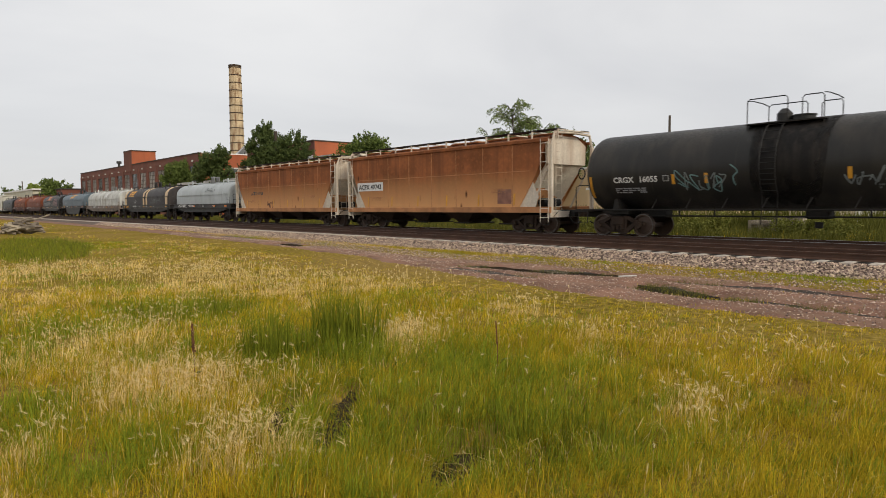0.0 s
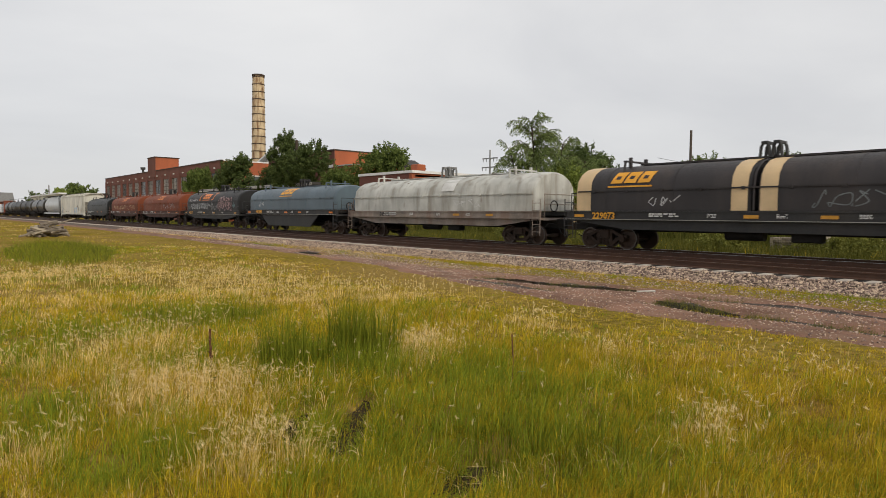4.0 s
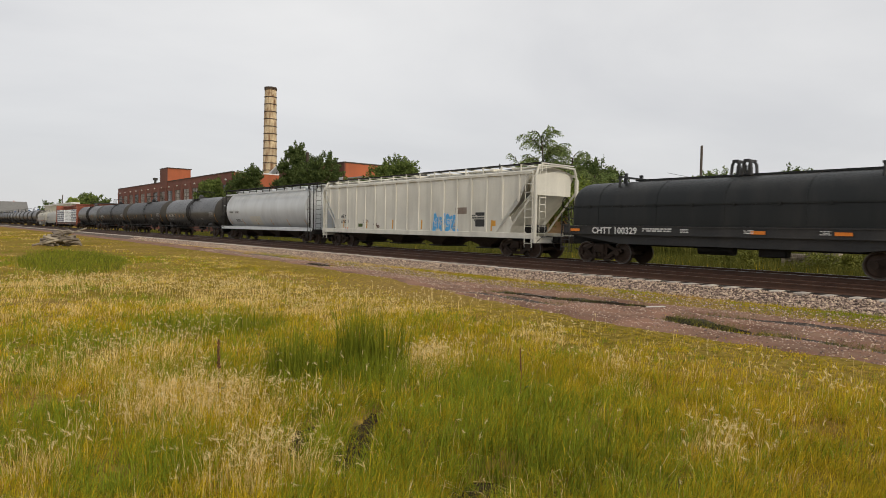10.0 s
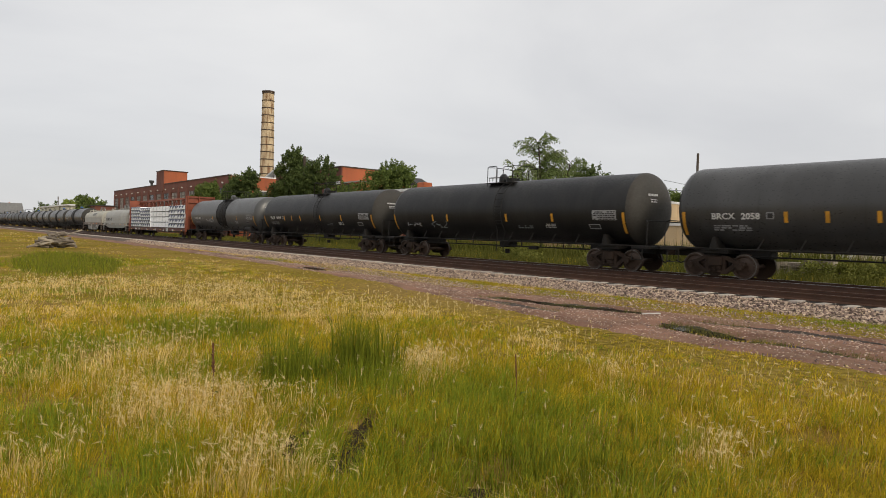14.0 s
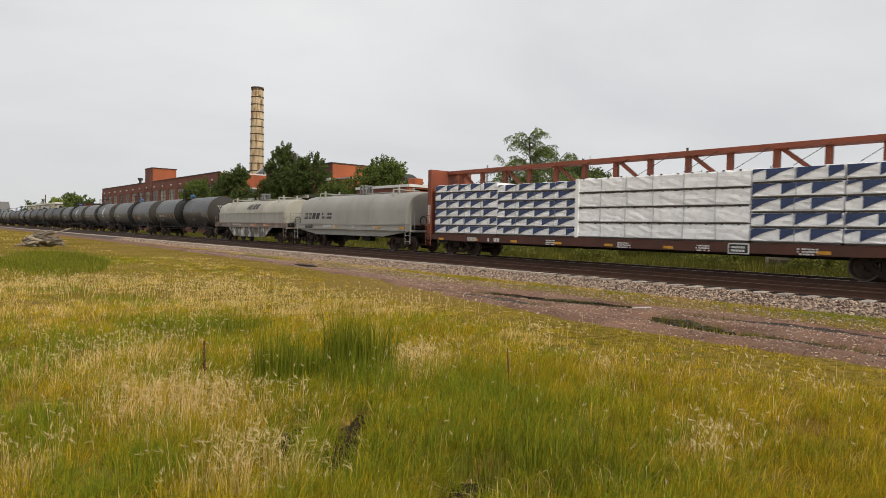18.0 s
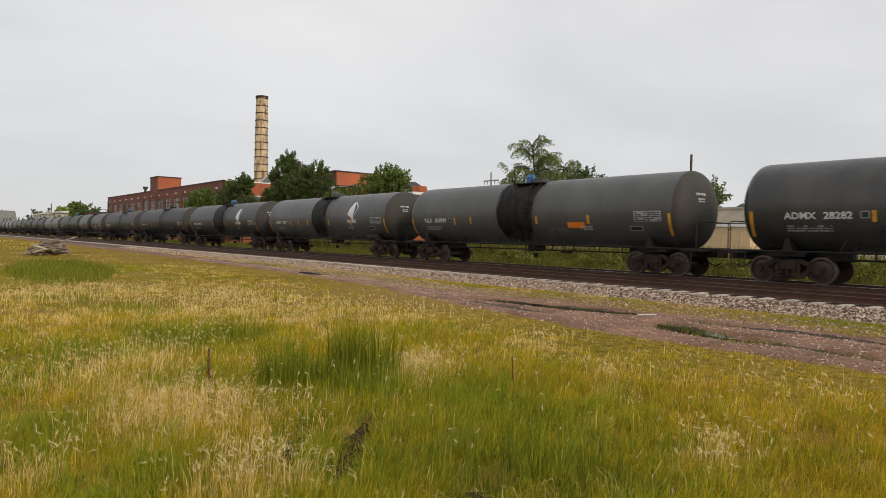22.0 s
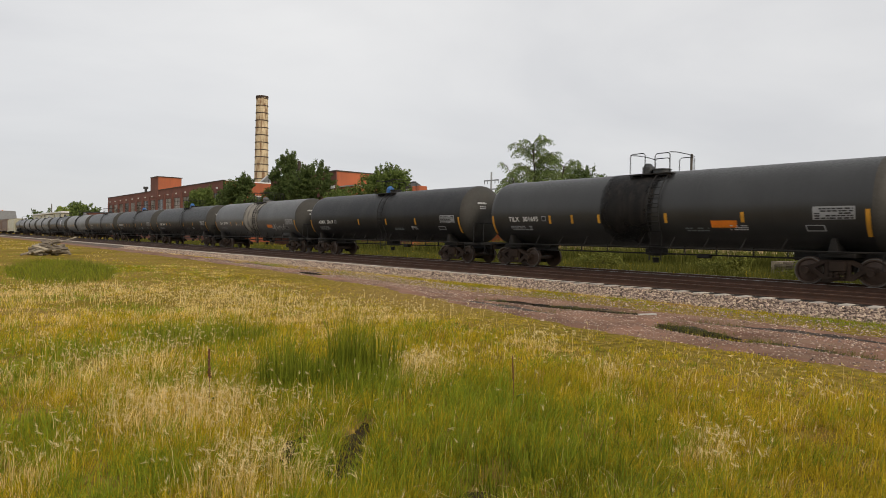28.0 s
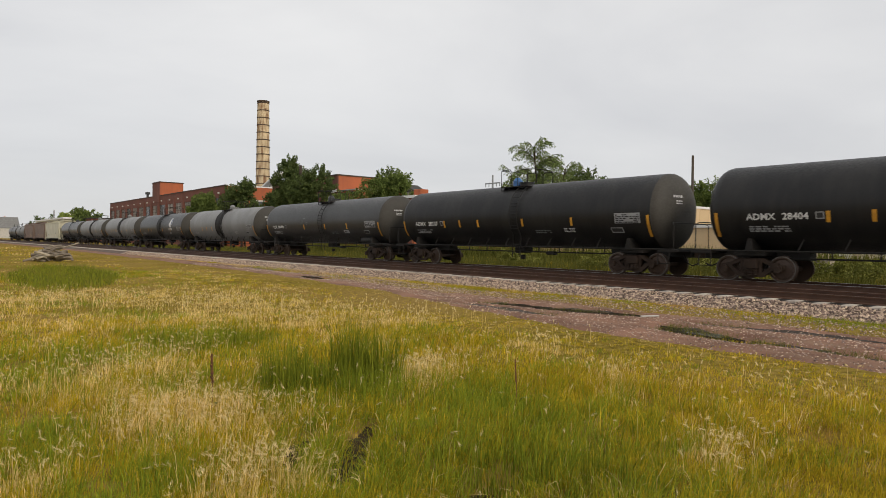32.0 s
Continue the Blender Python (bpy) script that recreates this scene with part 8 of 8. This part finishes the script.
def sow(name, count, r0, r1, power, segments, seed, spread=(9, 93), per=34, spill=0.10):
    """Grass in tufts: per blades to a tuft of about the radius spill, leaning outwards and a little with the wind."""
    rng = np.random.default_rng(seed)
    tufts = count // per
    cx, cy, cr = meadow(rng, tufts, r0, r1, *spread, power)
    # what grows where, tuft by tuft
    g = patch_weight(cx, cy, GREEN) * (0.45 + 0.9 * soft_noise(cx, cy, 0.6, 22))
    s = patch_weight(cx, cy, STRAW) * (0.10 + 0.7 * soft_noise(cx, cy, 0.45, 21) + 0.7 * soft_noise(cx, cy, 1.3, 25))
    b = patch_weight(cx, cy, BROWN) * (0.35 + 1.0 * soft_noise(cx, cy, 0.5, 23))
    right = np.clip((cx + 5.2) / 2.2, 0, 1)
    low = np.clip((cy - 7.5) / 3.0, 0, 1)
    dry = 0.5 * soft_noise(cx, cy, 2.3, 1) + 0.5 * soft_noise(cx, cy, 0.7, 2)
    damp = 0.5 * soft_noise(cx, cy, 2.9, 3) + 0.5 * soft_noise(cx, cy, 0.8, 4)
    far = np.clip((cr - 11) / 10, 0, 1)
    p = np.stack([0.02 + 0.22 * damp + 3.0 * np.maximum(0, soft_noise(cx, cy, 1.7, 26) - 0.66) + (4.2 - 1.6 * right) * g - 0.25 * s, 0.25 + 0.55 * damp + (0.6 + 0.8 * right) * g, (0.25 + 0.55 * dry + 0.35 * right + 0.55 * low) * (1 - 0.45 * far), (0.04 + 0.26 * dry ** 2 + 0.30 * far) * (1 - 0.75 * right) + 1.25 * s - 0.4 * g,
                  0.07 + (0.20 + 0.30 * right) * low + 0.10 * right + 0.12 * far + 1.5 * b], 1)
    p = np.clip(p, 0.015, None)
    p /= p.sum(1)[:, None]
    sort = (rng.random(tufts)[:, None] > np.cumsum(p, 1)).sum(1).clip(0, 4)
    size = np.exp(rng.normal(size=tufts) * 0.35)
    rad = spill * size * (0.7 + 0.03 * cr)
    # blades of the tufts
    pick = rng.integers(0, tufts, count)
    a = rng.uniform(0, 2 * math.pi, count)
    q = rng.random(count) ** 0.6
    x, y = cx[pick] + np.cos(a) * q * rad[pick], cy[pick] + np.sin(a) * q * rad[pick]
    kind = np.where(rng.random(count) < 0.10, rng.choice(5, count, p=(0.14, 0.34, 0.38, 0.06, 0.08)), sort[pick])
    e0, e1 = road_edges(x)
    jit = 0.9 * soft_noise(x, y, 1.3, 5) - 0.35
    on_road = (y > e0 + jit) & (y < e1 - jit)
    ok = (y < 16.2) & (~on_road | (rng.random(count) < 0.02 + 0.30 * (soft_noise(x, y * 3.0, 1.3, 11) > 0.70)))
    beyond = y > e1 - 0.4
    kind = np.where(beyond & (kind == 2), rng.choice((1, 3, 4), count), kind)
    ok &= ~beyond | (rng.random(count) < 0.6)
    edge = np.clip((e0 + jit - y) / 2.2, 0, 1)
    ok &= (rng.random(count) < 0.7 + 0.3 * edge) | (y > e0 + jit)
    ok &= rng.random(count) > 0.72 * line_weight(x, y, [(*fw[:4], fw[4] * 0.7) for fw in FURROWS])
    ok &= rng.random(count) > 0.7 * (soft_noise(x, y, 0.17, 14) < 0.33) * (r0 < 9)
    ok &= rng.random(count) > 0.45 * patch_weight(x, y, BROWN) * (soft_noise(x, y, 0.3, 24) > 0.4)
    x, y, a, q, kind, pick = x[ok], y[ok], a[ok], q[ok], kind[ok], pick[ok]
    n = len(x)
    r = np.hypot(x, y)
    z = lift_many(x, y)
    tall = size[pick] ** 0.8 * (0.62 + 0.55 * soft_noise(x, y, 1.5, 8) + 0.25 * soft_noise(x, y, 0.4, 9)) * (1.08 - 0.35 * q)
    tall *= 1 - 0.5 * line_weight(x, y, FURROWS)
    tall *= 1 - 0.3 * np.clip((r - 10) / 5, 0, 1)
    tall *= np.clip((e0[ok] + 0.4 - y) / 3.8, 0.34, 1.0)             # low towards the road
    way = np.arctan2(np.sin(a) * 0.8 + 0.25 + rng.normal(size=n) * 0.45, np.cos(a) * 0.8 + 0.35 + rng.normal(size=n) * 0.45)
    for k, (key, h0, h1, w0, bend, lab) in enumerate(SORTS):
        j = kind == k
        m = j.sum()
        if not m:
            continue
        h = (h0 + (h1 - h0) * rng.random(m) ** 1.2) * tall[j]
        w = (0.8 * w0 + (0.00038 + 0.00014 * (r[j] > 8) + 0.00012 * (r[j] > 14)) * r[j]) * rng.uniform(0.6, 1.35, m)
        ln = bend * (0.10 + 0.9 * rng.random(m)) * (0.45 + 0.75 * q[j]) * (1 + 0.4 * np.clip((r[j] - 7) / 6, 0, 1))
        v, f = blades(x[j], y[j], z[j], h, w, ln, rng, segments, way[j])
        tagged(new(name, raw_mesh(name, v, f, GRASS[key])), lab, "grass", kind="stuff")


sow("near_grass", 300000, 3.7, 8.2, 1.2, 2, 101)
sow("near_grass", 200000, 8.0, 15, 1.15, 2, 105, spill=0.13)
sow("middle_grass", 250000, 14.6, 36, 1.05, 1, 102, spill=0.16)
sow("far_grass", 60000, 35, 120, 1.3, 1, 103, (50, 93), spill=0.3)
sow("side_grass", 34000, 3.1, 22, 1.3, 1, 104, (93, 369), spill=0.3)
sow("side_grass", 16000, 0.5, 3.8, 0.6, 1, 106, (9, 369))

# rushes: the tall dark green tuft and lower ones near it
rrng = np.random.default_rng(77)
for cx, cy, n, rad, h0, h1 in ((-6.62, 4.10, 330, 0.22, 0.55, 1.0), (-6.42, 4.45, 230, 0.24, 0.45, 0.85), (-6.58, 3.22, 320, 0.26, 0.45, 0.80), (-6.45, 3.55, 130, 0.22, 0.30, 0.55), (-6.05, 3.95, 260, 0.40, 0.2, 0.45),
                               (-5.35, 3.9, 220, 0.40, 0.15, 0.38), (-10.4, 3.5, 420, 0.75, 0.30, 0.52), (-10.2, 4.3, 200, 0.5, 0.25, 0.48), (-3.0, 3.5, 240, 0.4, 0.15, 0.36), (-2.75, 3.85, 200, 0.35, 0.15, 0.34),
                               (-3.5, 3.62, 260, 0.34, 0.10, 0.28), (-3.85, 3.35, 160, 0.30, 0.10, 0.26)):
    a, q = rrng.uniform(0, 2 * math.pi, n), rad * np.sqrt(rrng.random(n))
    x, y = cx + q * np.cos(a), cy + q * np.sin(a)
    way = a + rrng.normal(size=n) * 0.6
    v, f = blades(x, y, lift_many(x, y), h0 * 0.7 + (h1 - h0 * 0.7) * rrng.random(n) ** 1.4, rrng.uniform(0.006, 0.010, n), 0.03 + 0.42 * rrng.random(n) ** 2, rrng, 2, way)
    ob = new("rush_tuft", raw_mesh("rush_tuft", v, f, GRASS["rush"]))
    tagged(ob, "tall tuft of dark green rushes", "rushes", "rush tufts", kind="stuff")

n = 5200
a, q = rrng.uniform(0, 2 * math.pi, n), np.sqrt(rrng.random(n))
x, y = -32.0 + 9.0 * q * np.cos(a), 5.0 + 2.0 * q * np.sin(a) - 0.12 * 9.0 * q * np.cos(a)
green = rrng.random(n) < 0.7
for key, pick in (("rush", green), ("verge", ~green)):
    v, f = blades(x[pick], y[pick], np.zeros(pick.sum()), rrng.uniform(0.18, 0.46, pick.sum()), rrng.uniform(0.014, 0.026, pick.sum()), rrng.uniform(0.1, 0.9, pick.sum()), rrng, 1)
    tagged(new("tall_grass", raw_mesh("tall_grass", v, f, GRASS[key])), "strip of taller dark green grass by the brush pile", "grass", kind="stuff")

# long blades hanging over the furrows
hr_ = np.random.default_rng(79)
for x0, y0, x1, y1, w in FURROWS:
    n = int(260 * math.hypot(x1 - x0, y1 - y0)) + 40
    u, sd = hr_.uniform(-0.05, 1.05, n), hr_.choice([-1.0, 1.0], n)
    off = sd * w * hr_.uniform(0.9, 2.2, n)
    dd = math.hypot(x1 - x0, y1 - y0)
    nx, ny = -(y1 - y0) / dd, (x1 - x0) / dd
    x, y = x0 + (x1 - x0) * u + nx * off, y0 + (y1 - y0) * u + ny * off
    way = np.arctan2(-sd * ny, -sd * nx) + hr_.normal(size=n) * 0.9
    for key, q in (("lush", u * 7 % 1 < 0.45), ("olive", (u * 7 % 1 >= 0.45) & (u * 7 % 1 < 0.8)), ("straw", u * 7 % 1 >= 0.8)):
        m = q.sum()
        v, f = blades(x[q], y[q], lift_many(x[q], y[q]), hr_.uniform(0.14, 0.34, m), hr_.uniform(0.003, 0.006, m), hr_.uniform(0.5, 1.25, m), hr_, 2, way[q])
        tagged(new("furrow_grass", raw_mesh("furrow_grass", v, f, GRASS[key])), "long grass hanging over a wet furrow", "grass", kind="stuff")

# grass beyond the tracks and along the ballast foot
vr = np.random.default_rng(55)
n = 90000
x, y = -130 * vr.random(n) ** 1.5 + 8, 25.6 + 8.5 * vr.random(n)
v, f = blades(x, y, np.zeros(n), vr.uniform(0.35, 0.78, n) * (0.7 + 0.7 * soft_noise(x, y, 1.6, 44)), vr.uniform(0.02, 0.05, n), vr.uniform(0.1, 0.5, n), vr, 1)
tagged(new("verge_grass", raw_mesh("verge_grass", v, f, GRASS["verge"])), "tall green verge grass beyond the tracks", "grass", kind="stuff")
n = 26000
x, y = -75 * vr.random(n) + 6, 34.0 + 5.0 * vr.random(n)
v, f = blades(x, y, np.zeros(n), vr.uniform(0.8, 1.75, n) * (0.8 + 0.5 * soft_noise(x, y, 2.6, 45)), vr.uniform(0.05, 0.11, n), vr.uniform(0.1, 0.45, n), vr, 1)
tagged(new("verge_grass", raw_mesh("verge_grass", v, f, GRASS["verge"])), "tall weeds before the sheds", "grass", kind="stuff")
n = 7000
x, y = -130 * vr.random(n) ** 1.5 + 4, 25.2 + 16 * vr.random(n)
v, f = blades(x, y, np.zeros(n), vr.uniform(0.3, 0.7, n), vr.uniform(0.015, 0.04, n), vr.uniform(0.1, 0.4, n), vr, 1)
tagged(new("verge_grass", raw_mesh("verge_grass", v, f, GRASS["yellow"])), "yellowing verge grass beyond the tracks", "grass", kind="stuff")
n = 30000
x = -70 * vr.random(n) ** 1.5 + 2
y = 16.1 - np.abs(vr.normal(size=n)) * 0.75
keep = y > road_edges(x)[1] - 0.25
x, y = x[keep], y[keep]
n = len(x)
mix = soft_noise(x, y * 2, 1.4, 31) + 0.3 * soft_noise(x, y, 0.4, 32) + 0.25 * np.exp(-((x + 4.2) / 2.2) ** 2)
for key, q in (("straw", mix < 0.36), ("brown", (mix >= 0.36) & (mix < 0.48)), ("straw", (mix > 0.56) & (mix < 0.62)), ("brown", (mix > 0.62) & (mix < 0.68)), ("olive", (mix >= 0.68) & (mix < 0.92)), ("lush", mix >= 0.92)):
    m = q.sum()
    v, f = blades(x[q], y[q], np.zeros(m) + 0.02, vr.uniform(0.04, 0.17, m), vr.uniform(0.006, 0.012, m), vr.uniform(0.1, 0.9, m), vr, 1)
    tagged(new("verge_grass", raw_mesh("verge_grass", v, f, GRASS[key])), "short patchy grass between road and ballast", "grass", kind="stuff")

# green tufts along and in the ruts
tr = np.random.default_rng(58)
tx, ty = [], []
for x0, y0, x1, y1, w, deep in RUTS[:5]:
    u = tr.random(1700)
    x, y = x0 + (x1 - x0) * u, y0 + (y1 - y0) * u
    keep = soft_noise(x, y, 0.5, 61) > 0.40
    x, y = x[keep], y[keep]
    tx.append(x)
    ty.append(y + tr.normal(size=len(x)) * 0.95 * w + 0.10 * np.sin(x * 1.7))
x, y = np.concatenate(tx), np.concatenate(ty)
v, f = blades(x, y, lift_many(x, y), tr.uniform(0.03, 0.15, len(x)), tr.uniform(0.006, 0.011, len(x)), tr.uniform(0.1, 0.8, len(x)), tr, 1)
tagged(new("rut_grass", raw_mesh("rut_grass", v, f, GRASS["verge"])), "low green grass along the road ruts", "grass", kind="stuff")

# foxtail: nodding pale heads of fine bristles, in loose clusters
fr = np.random.default_rng(91)
FOX = [(-5.9, 2.0, 0.75, 420), (-4.1, 1.8, 0.42, 170), (-6.15, 4.9, 0.5, 130), (-6.4, 7.4, 0.6, 50), (-4.6, 6.6, 0.5, 40), (-2.45, 5.1, 0.40, 46), (-2.2, 4.65, 0.22, 26), (-3.05, 7.3, 0.7, 30), (-2.4, 7.4, 0.5, 22),
       (-5.2, 0.6, 0.4, 40), (-8.8, 1.9, 1.2, 260), (-11.7, 5.9, 0.9, 120), (-10.2, 3.4, 0.8, 70), (-15.1, 5.8, 1.9, 420), (-18.6, 2.8, 2.0, 420), (-11.2, 7.8, 1.4, 150)]
fx = np.concatenate([cx + fr.normal(size=n) * r * 0.62 for cx, cy, r, n in FOX] + [-13 + 11.5 * fr.random(260)])
fy = np.concatenate([cy + fr.normal(size=n) * r * 0.62 for cx, cy, r, n in FOX] + [1.2 + 8 * fr.random(260)])
fd = np.hypot(fx, fy)
fz = lift_many(fx, fy)
fh = fr.uniform(0.18, 0.38, len(fx))
wind = 0.4 + fr.normal(size=len(fx)) * 1.5
bow = fr.uniform(0.05, 0.35, len(fx))
v, f = blades(fx, fy, fz, fh, 0.0022 + 0.0003 * fd, bow, fr, 2, wind)
tagged(new("foxtail_stalks", raw_mesh("foxtail_stalks", v, f, GRASS["straw"])), "thin straw-coloured stalks of foxtail", "grass", kind="stuff")
per = 26
top = np.stack([fx + np.cos(wind) * bow * fh, fy + np.sin(wind) * bow * fh, fz - 0.02 + fh * np.maximum(0.25, 1 - 0.42 * bow ** 1.5)], 1)
droop = fr.uniform(-0.3, 1.4, len(fx))
axis_way = np.stack([np.cos(wind) * np.cos(droop), np.sin(wind) * np.cos(droop), np.sin(droop)], 1)
u = fr.random((len(fx), per, 1))
root = top[:, None] + axis_way[:, None] * (u - 0.6) * 0.045
way = axis_way[:, None] + fr.normal(size=(len(fx), per, 3)) * 0.42
way /= np.linalg.norm(way, axis=2)[..., None]
tip = root + way * fr.uniform(0.018, 0.05, (len(fx), per, 1))
half = (0.00045 + 0.00013 * fd)[:, None, None] * np.array([0.55, 0.55, 0.6])
v = np.stack([root - half, root + half, tip], 2).reshape(-1, 3)
f = np.arange(len(v)).reshape(-1, 3)
tagged(new("foxtail_heads", raw_mesh("foxtail_heads", v, f, GRASS["wisp"])), "nodding pale bristly foxtail heads", "grass", kind="stuff")

# ---- dock stalk: a rust-brown seed head over the grass ----
def dock(x, y, h, label, full=1.0):
    d = thing("dock_plant", label, "weed", "dock weeds", at=pose(x, y, lift(x, y)))
    part("stalk", Solid().pipe([(0, 0, -0.03), (0.01, 0, h * 0.5), (-0.02, 0.01, h)], 0.004, 5), M["dock"], d)
    rng = random.Random(int(x * 10))
    s = Solid()
    for k in range(110):
        u = k / 110
        z = h * (0.52 + 0.48 * u)
        r = 0.030 * full * h * (1 - u) ** 0.5 * (0.1 + 1.0 * abs(math.sin(u * 23)))
        a = rng.uniform(0, 6.28)
        c = Vector((r * math.cos(a) - 0.02 * u, r * math.sin(a), z))
        q = rng.uniform(0.004, 0.008) * (0.4 + 0.6 * full)
        s.add([c + Vector((q, 0, 0)), c + Vector((0, q, 0)), c + Vector((-q, 0, 0)), c + Vector((0, -q, 0)), c + Vector((0, 0, q * 1.4)), c - Vector((0, 0, q * 1.4))],
              [(0, 1, 4), (1, 2, 4), (2, 3, 4), (3, 0, 4), (1, 0, 5), (2, 1, 5), (3, 2, 5), (0, 3, 5)])
    part("seed_head", s, M["dock"], d, "dense rust-brown seed head", smooth=0)
    part("leaf", Solid().loft([[(0.01, 0, 0.05), (0.01, 0.01, 0.05)], [(0.09, -0.025, 0.14), (0.09, 0.03, 0.14)], [(0.19, -0.005, 0.16), (0.19, 0.005, 0.16)]], closed=False, caps=False), M["reed"], d)


dock(-6.24, 2.26, 0.60, "single dried dock stalk with a rust-brown seed head")
dock(-4.50, 4.80, 0.52, "thin dried dock stalk in the grass", 0.35)

# ---- heap of dead branches ----
heap = thing("brush_pile", "heap of bleached dead branches and broken logs", "brush pile", at=pose(-50.6, 7.15, 0))
hr = random.Random(4)
for k in range(74):
    a = hr.uniform(-0.5, 0.5) + (math.pi if hr.random() < 0.5 else 0) + 1.35
    ln = hr.uniform(0.4, 1.15)
    cx, cy = hr.gauss(0, 0.35), hr.uniform(-0.75, 0.85)
    cz = 0.05 + hr.random() * 1.0 * (1 - abs(cy - 0.05) / 1.0)
    t = hr.uniform(-0.4, 0.4)
    d = Vector((math.cos(a) * 0.5, math.sin(a), t)) * ln / 2
    c = Vector((cx, cy, cz + abs(d.z)))
    part("branch", Solid().pipe([c - d, c + Vector((hr.uniform(-.06, .06), hr.uniform(-.06, .06), 0.05)), c + d], hr.uniform(0.035, 0.11), 6), M["log"], heap)
part("branch", Solid().pipe([(0.3, 0.0, 0.5), (0.1, 0.6, 0.9), (0.0, 1.7, 1.3)], 0.05, 6), M["log"], heap, "long bough sticking out of the heap")
part("branch", Solid().pipe([(0, -1.6, 0.06), (0, -0.8, 0.3), (0.1, 0.2, 0.6)], 0.07, 6), M["log"], heap)

# ---- loose stones ----
def stones(name, x, y, z, size, material, label, category, rng):
    n = len(x)
    base = np.array([(1, 0, 0), (0, 1, 0), (-1, 0, 0), (0, -1, 0), (0, 0, 1), (0, 0, -1)], dtype=float)
    v = base[None] * rng.uniform(0.6, 1.25, (n, 6, 1)) + rng.normal(size=(n, 6, 3)) * 0.18
    a = rng.uniform(0, 2 * math.pi, n)
    ca, sa = np.cos(a)[:, None], np.sin(a)[:, None]
    v = np.stack([v[..., 0] * ca - v[..., 1] * sa, v[..., 0] * sa + v[..., 1] * ca, v[..., 2] * 0.75], -1)
    v = v * size[:, None, None] + np.stack([x, y, z], 1)[:, None]
    tri = np.array([(0, 1, 4), (1, 2, 4), (2, 3, 4), (3, 0, 4), (1, 0, 5), (2, 1, 5), (3, 2, 5), (0, 3, 5)])
    f = (np.arange(n)[:, None, None] * 6 + tri[None]).reshape(-1, 3)
    tagged(new(name, raw_mesh(name, v.reshape(-1, 3), f, material)), label, category, kind="stuff")


sr = np.random.default_rng(66)
n = 42000
x = -75 * sr.random(n) ** 1.6 + 3
u = sr.random(n)
y = B0 - 1.05 + 1.35 * u
prof_z = np.interp(y, [B0 - 1.0, B0 - 0.15, B0, B0 + 1], [-0.08, BT - 0.07, BT, BT])
stones("ballast_stones", x, y, prof_z + 0.012, sr.uniform(0.022, 0.052, n), M["ballast"], "grey and buff crushed ballast stones on the shoulder", "ballast", sr)
n = 32000
x = -45 * sr.random(n) ** 1.5 + 2
e0, e1 = road_edges(x)
y = e0 - 0.4 + (e1 - e0 + 1.8) * sr.random(n)
z = np.array([lift(a, b) + road_height(a, b, min(1.0, max(0.0, (b - c) * 3))) + 0.014 for a, b, c in zip(x, y, e0)])
stones("road_stones", x, y, z, sr.uniform(0.007, 0.022, n) * (1 + 0.8 * (sr.random(n) > 0.96)), M["gravel"], "loose pale gravel scattered on the dirt road", "gravel", sr)

# ---- ties ----
tie_mesh = mesh_of(Solid().box(-0.115, 0.115, -1.32, 1.32, -0.16, 0.0, 0.012), "tie", M["tie"], 0)
trng = random.Random(12)
for k in range(140):
    ob = part("tie", tie_mesh, None, near_track, at=pose(2.0 - k * 0.61 + trng.uniform(-0.03, 0.03), NEAR_Y - 0.06 + trng.uniform(-0.05, 0.05), RAIL - 0.187 + trng.uniform(-0.008, 0.01), 0, 0, trng.uniform(-1.5, 1.5)))
rest = Solid()
for k in range(140, 420):
    x = 2.0 - k * 0.61
    rest.box(x - 0.115, x + 0.115, NEAR_Y - 1.38, NEAR_Y + 1.26, RAIL - 0.35, RAIL - 0.187)
for k in range(360):
    x = 4.0 - k * 0.61
    rest.box(x - 0.115, x + 0.115, TRACK_Y - 1.3, TRACK_Y + 1.3, RAIL - 0.35, RAIL - 0.187)
ties = part("ties", rest, M["tie"], near_track, smooth=0)
ties["kind"] = "stuff"



def motions():
    """The train rolls by at a nearly even pace."""
    times = [2 * k for k in range(17)]
    for car, place in TRAIN:
        walk(car, [(t, pose(place + train_way(t), TRACK_Y, RAIL)) for t in times])
    for pk, (x, y, z) in LOAD:
        turn = 0 if y < 0 else 180
        walk(pk, [(t, pose(beam_place + x + train_way(t), TRACK_Y + y, RAIL + z, 0, 0, turn)) for t in times])


motions()
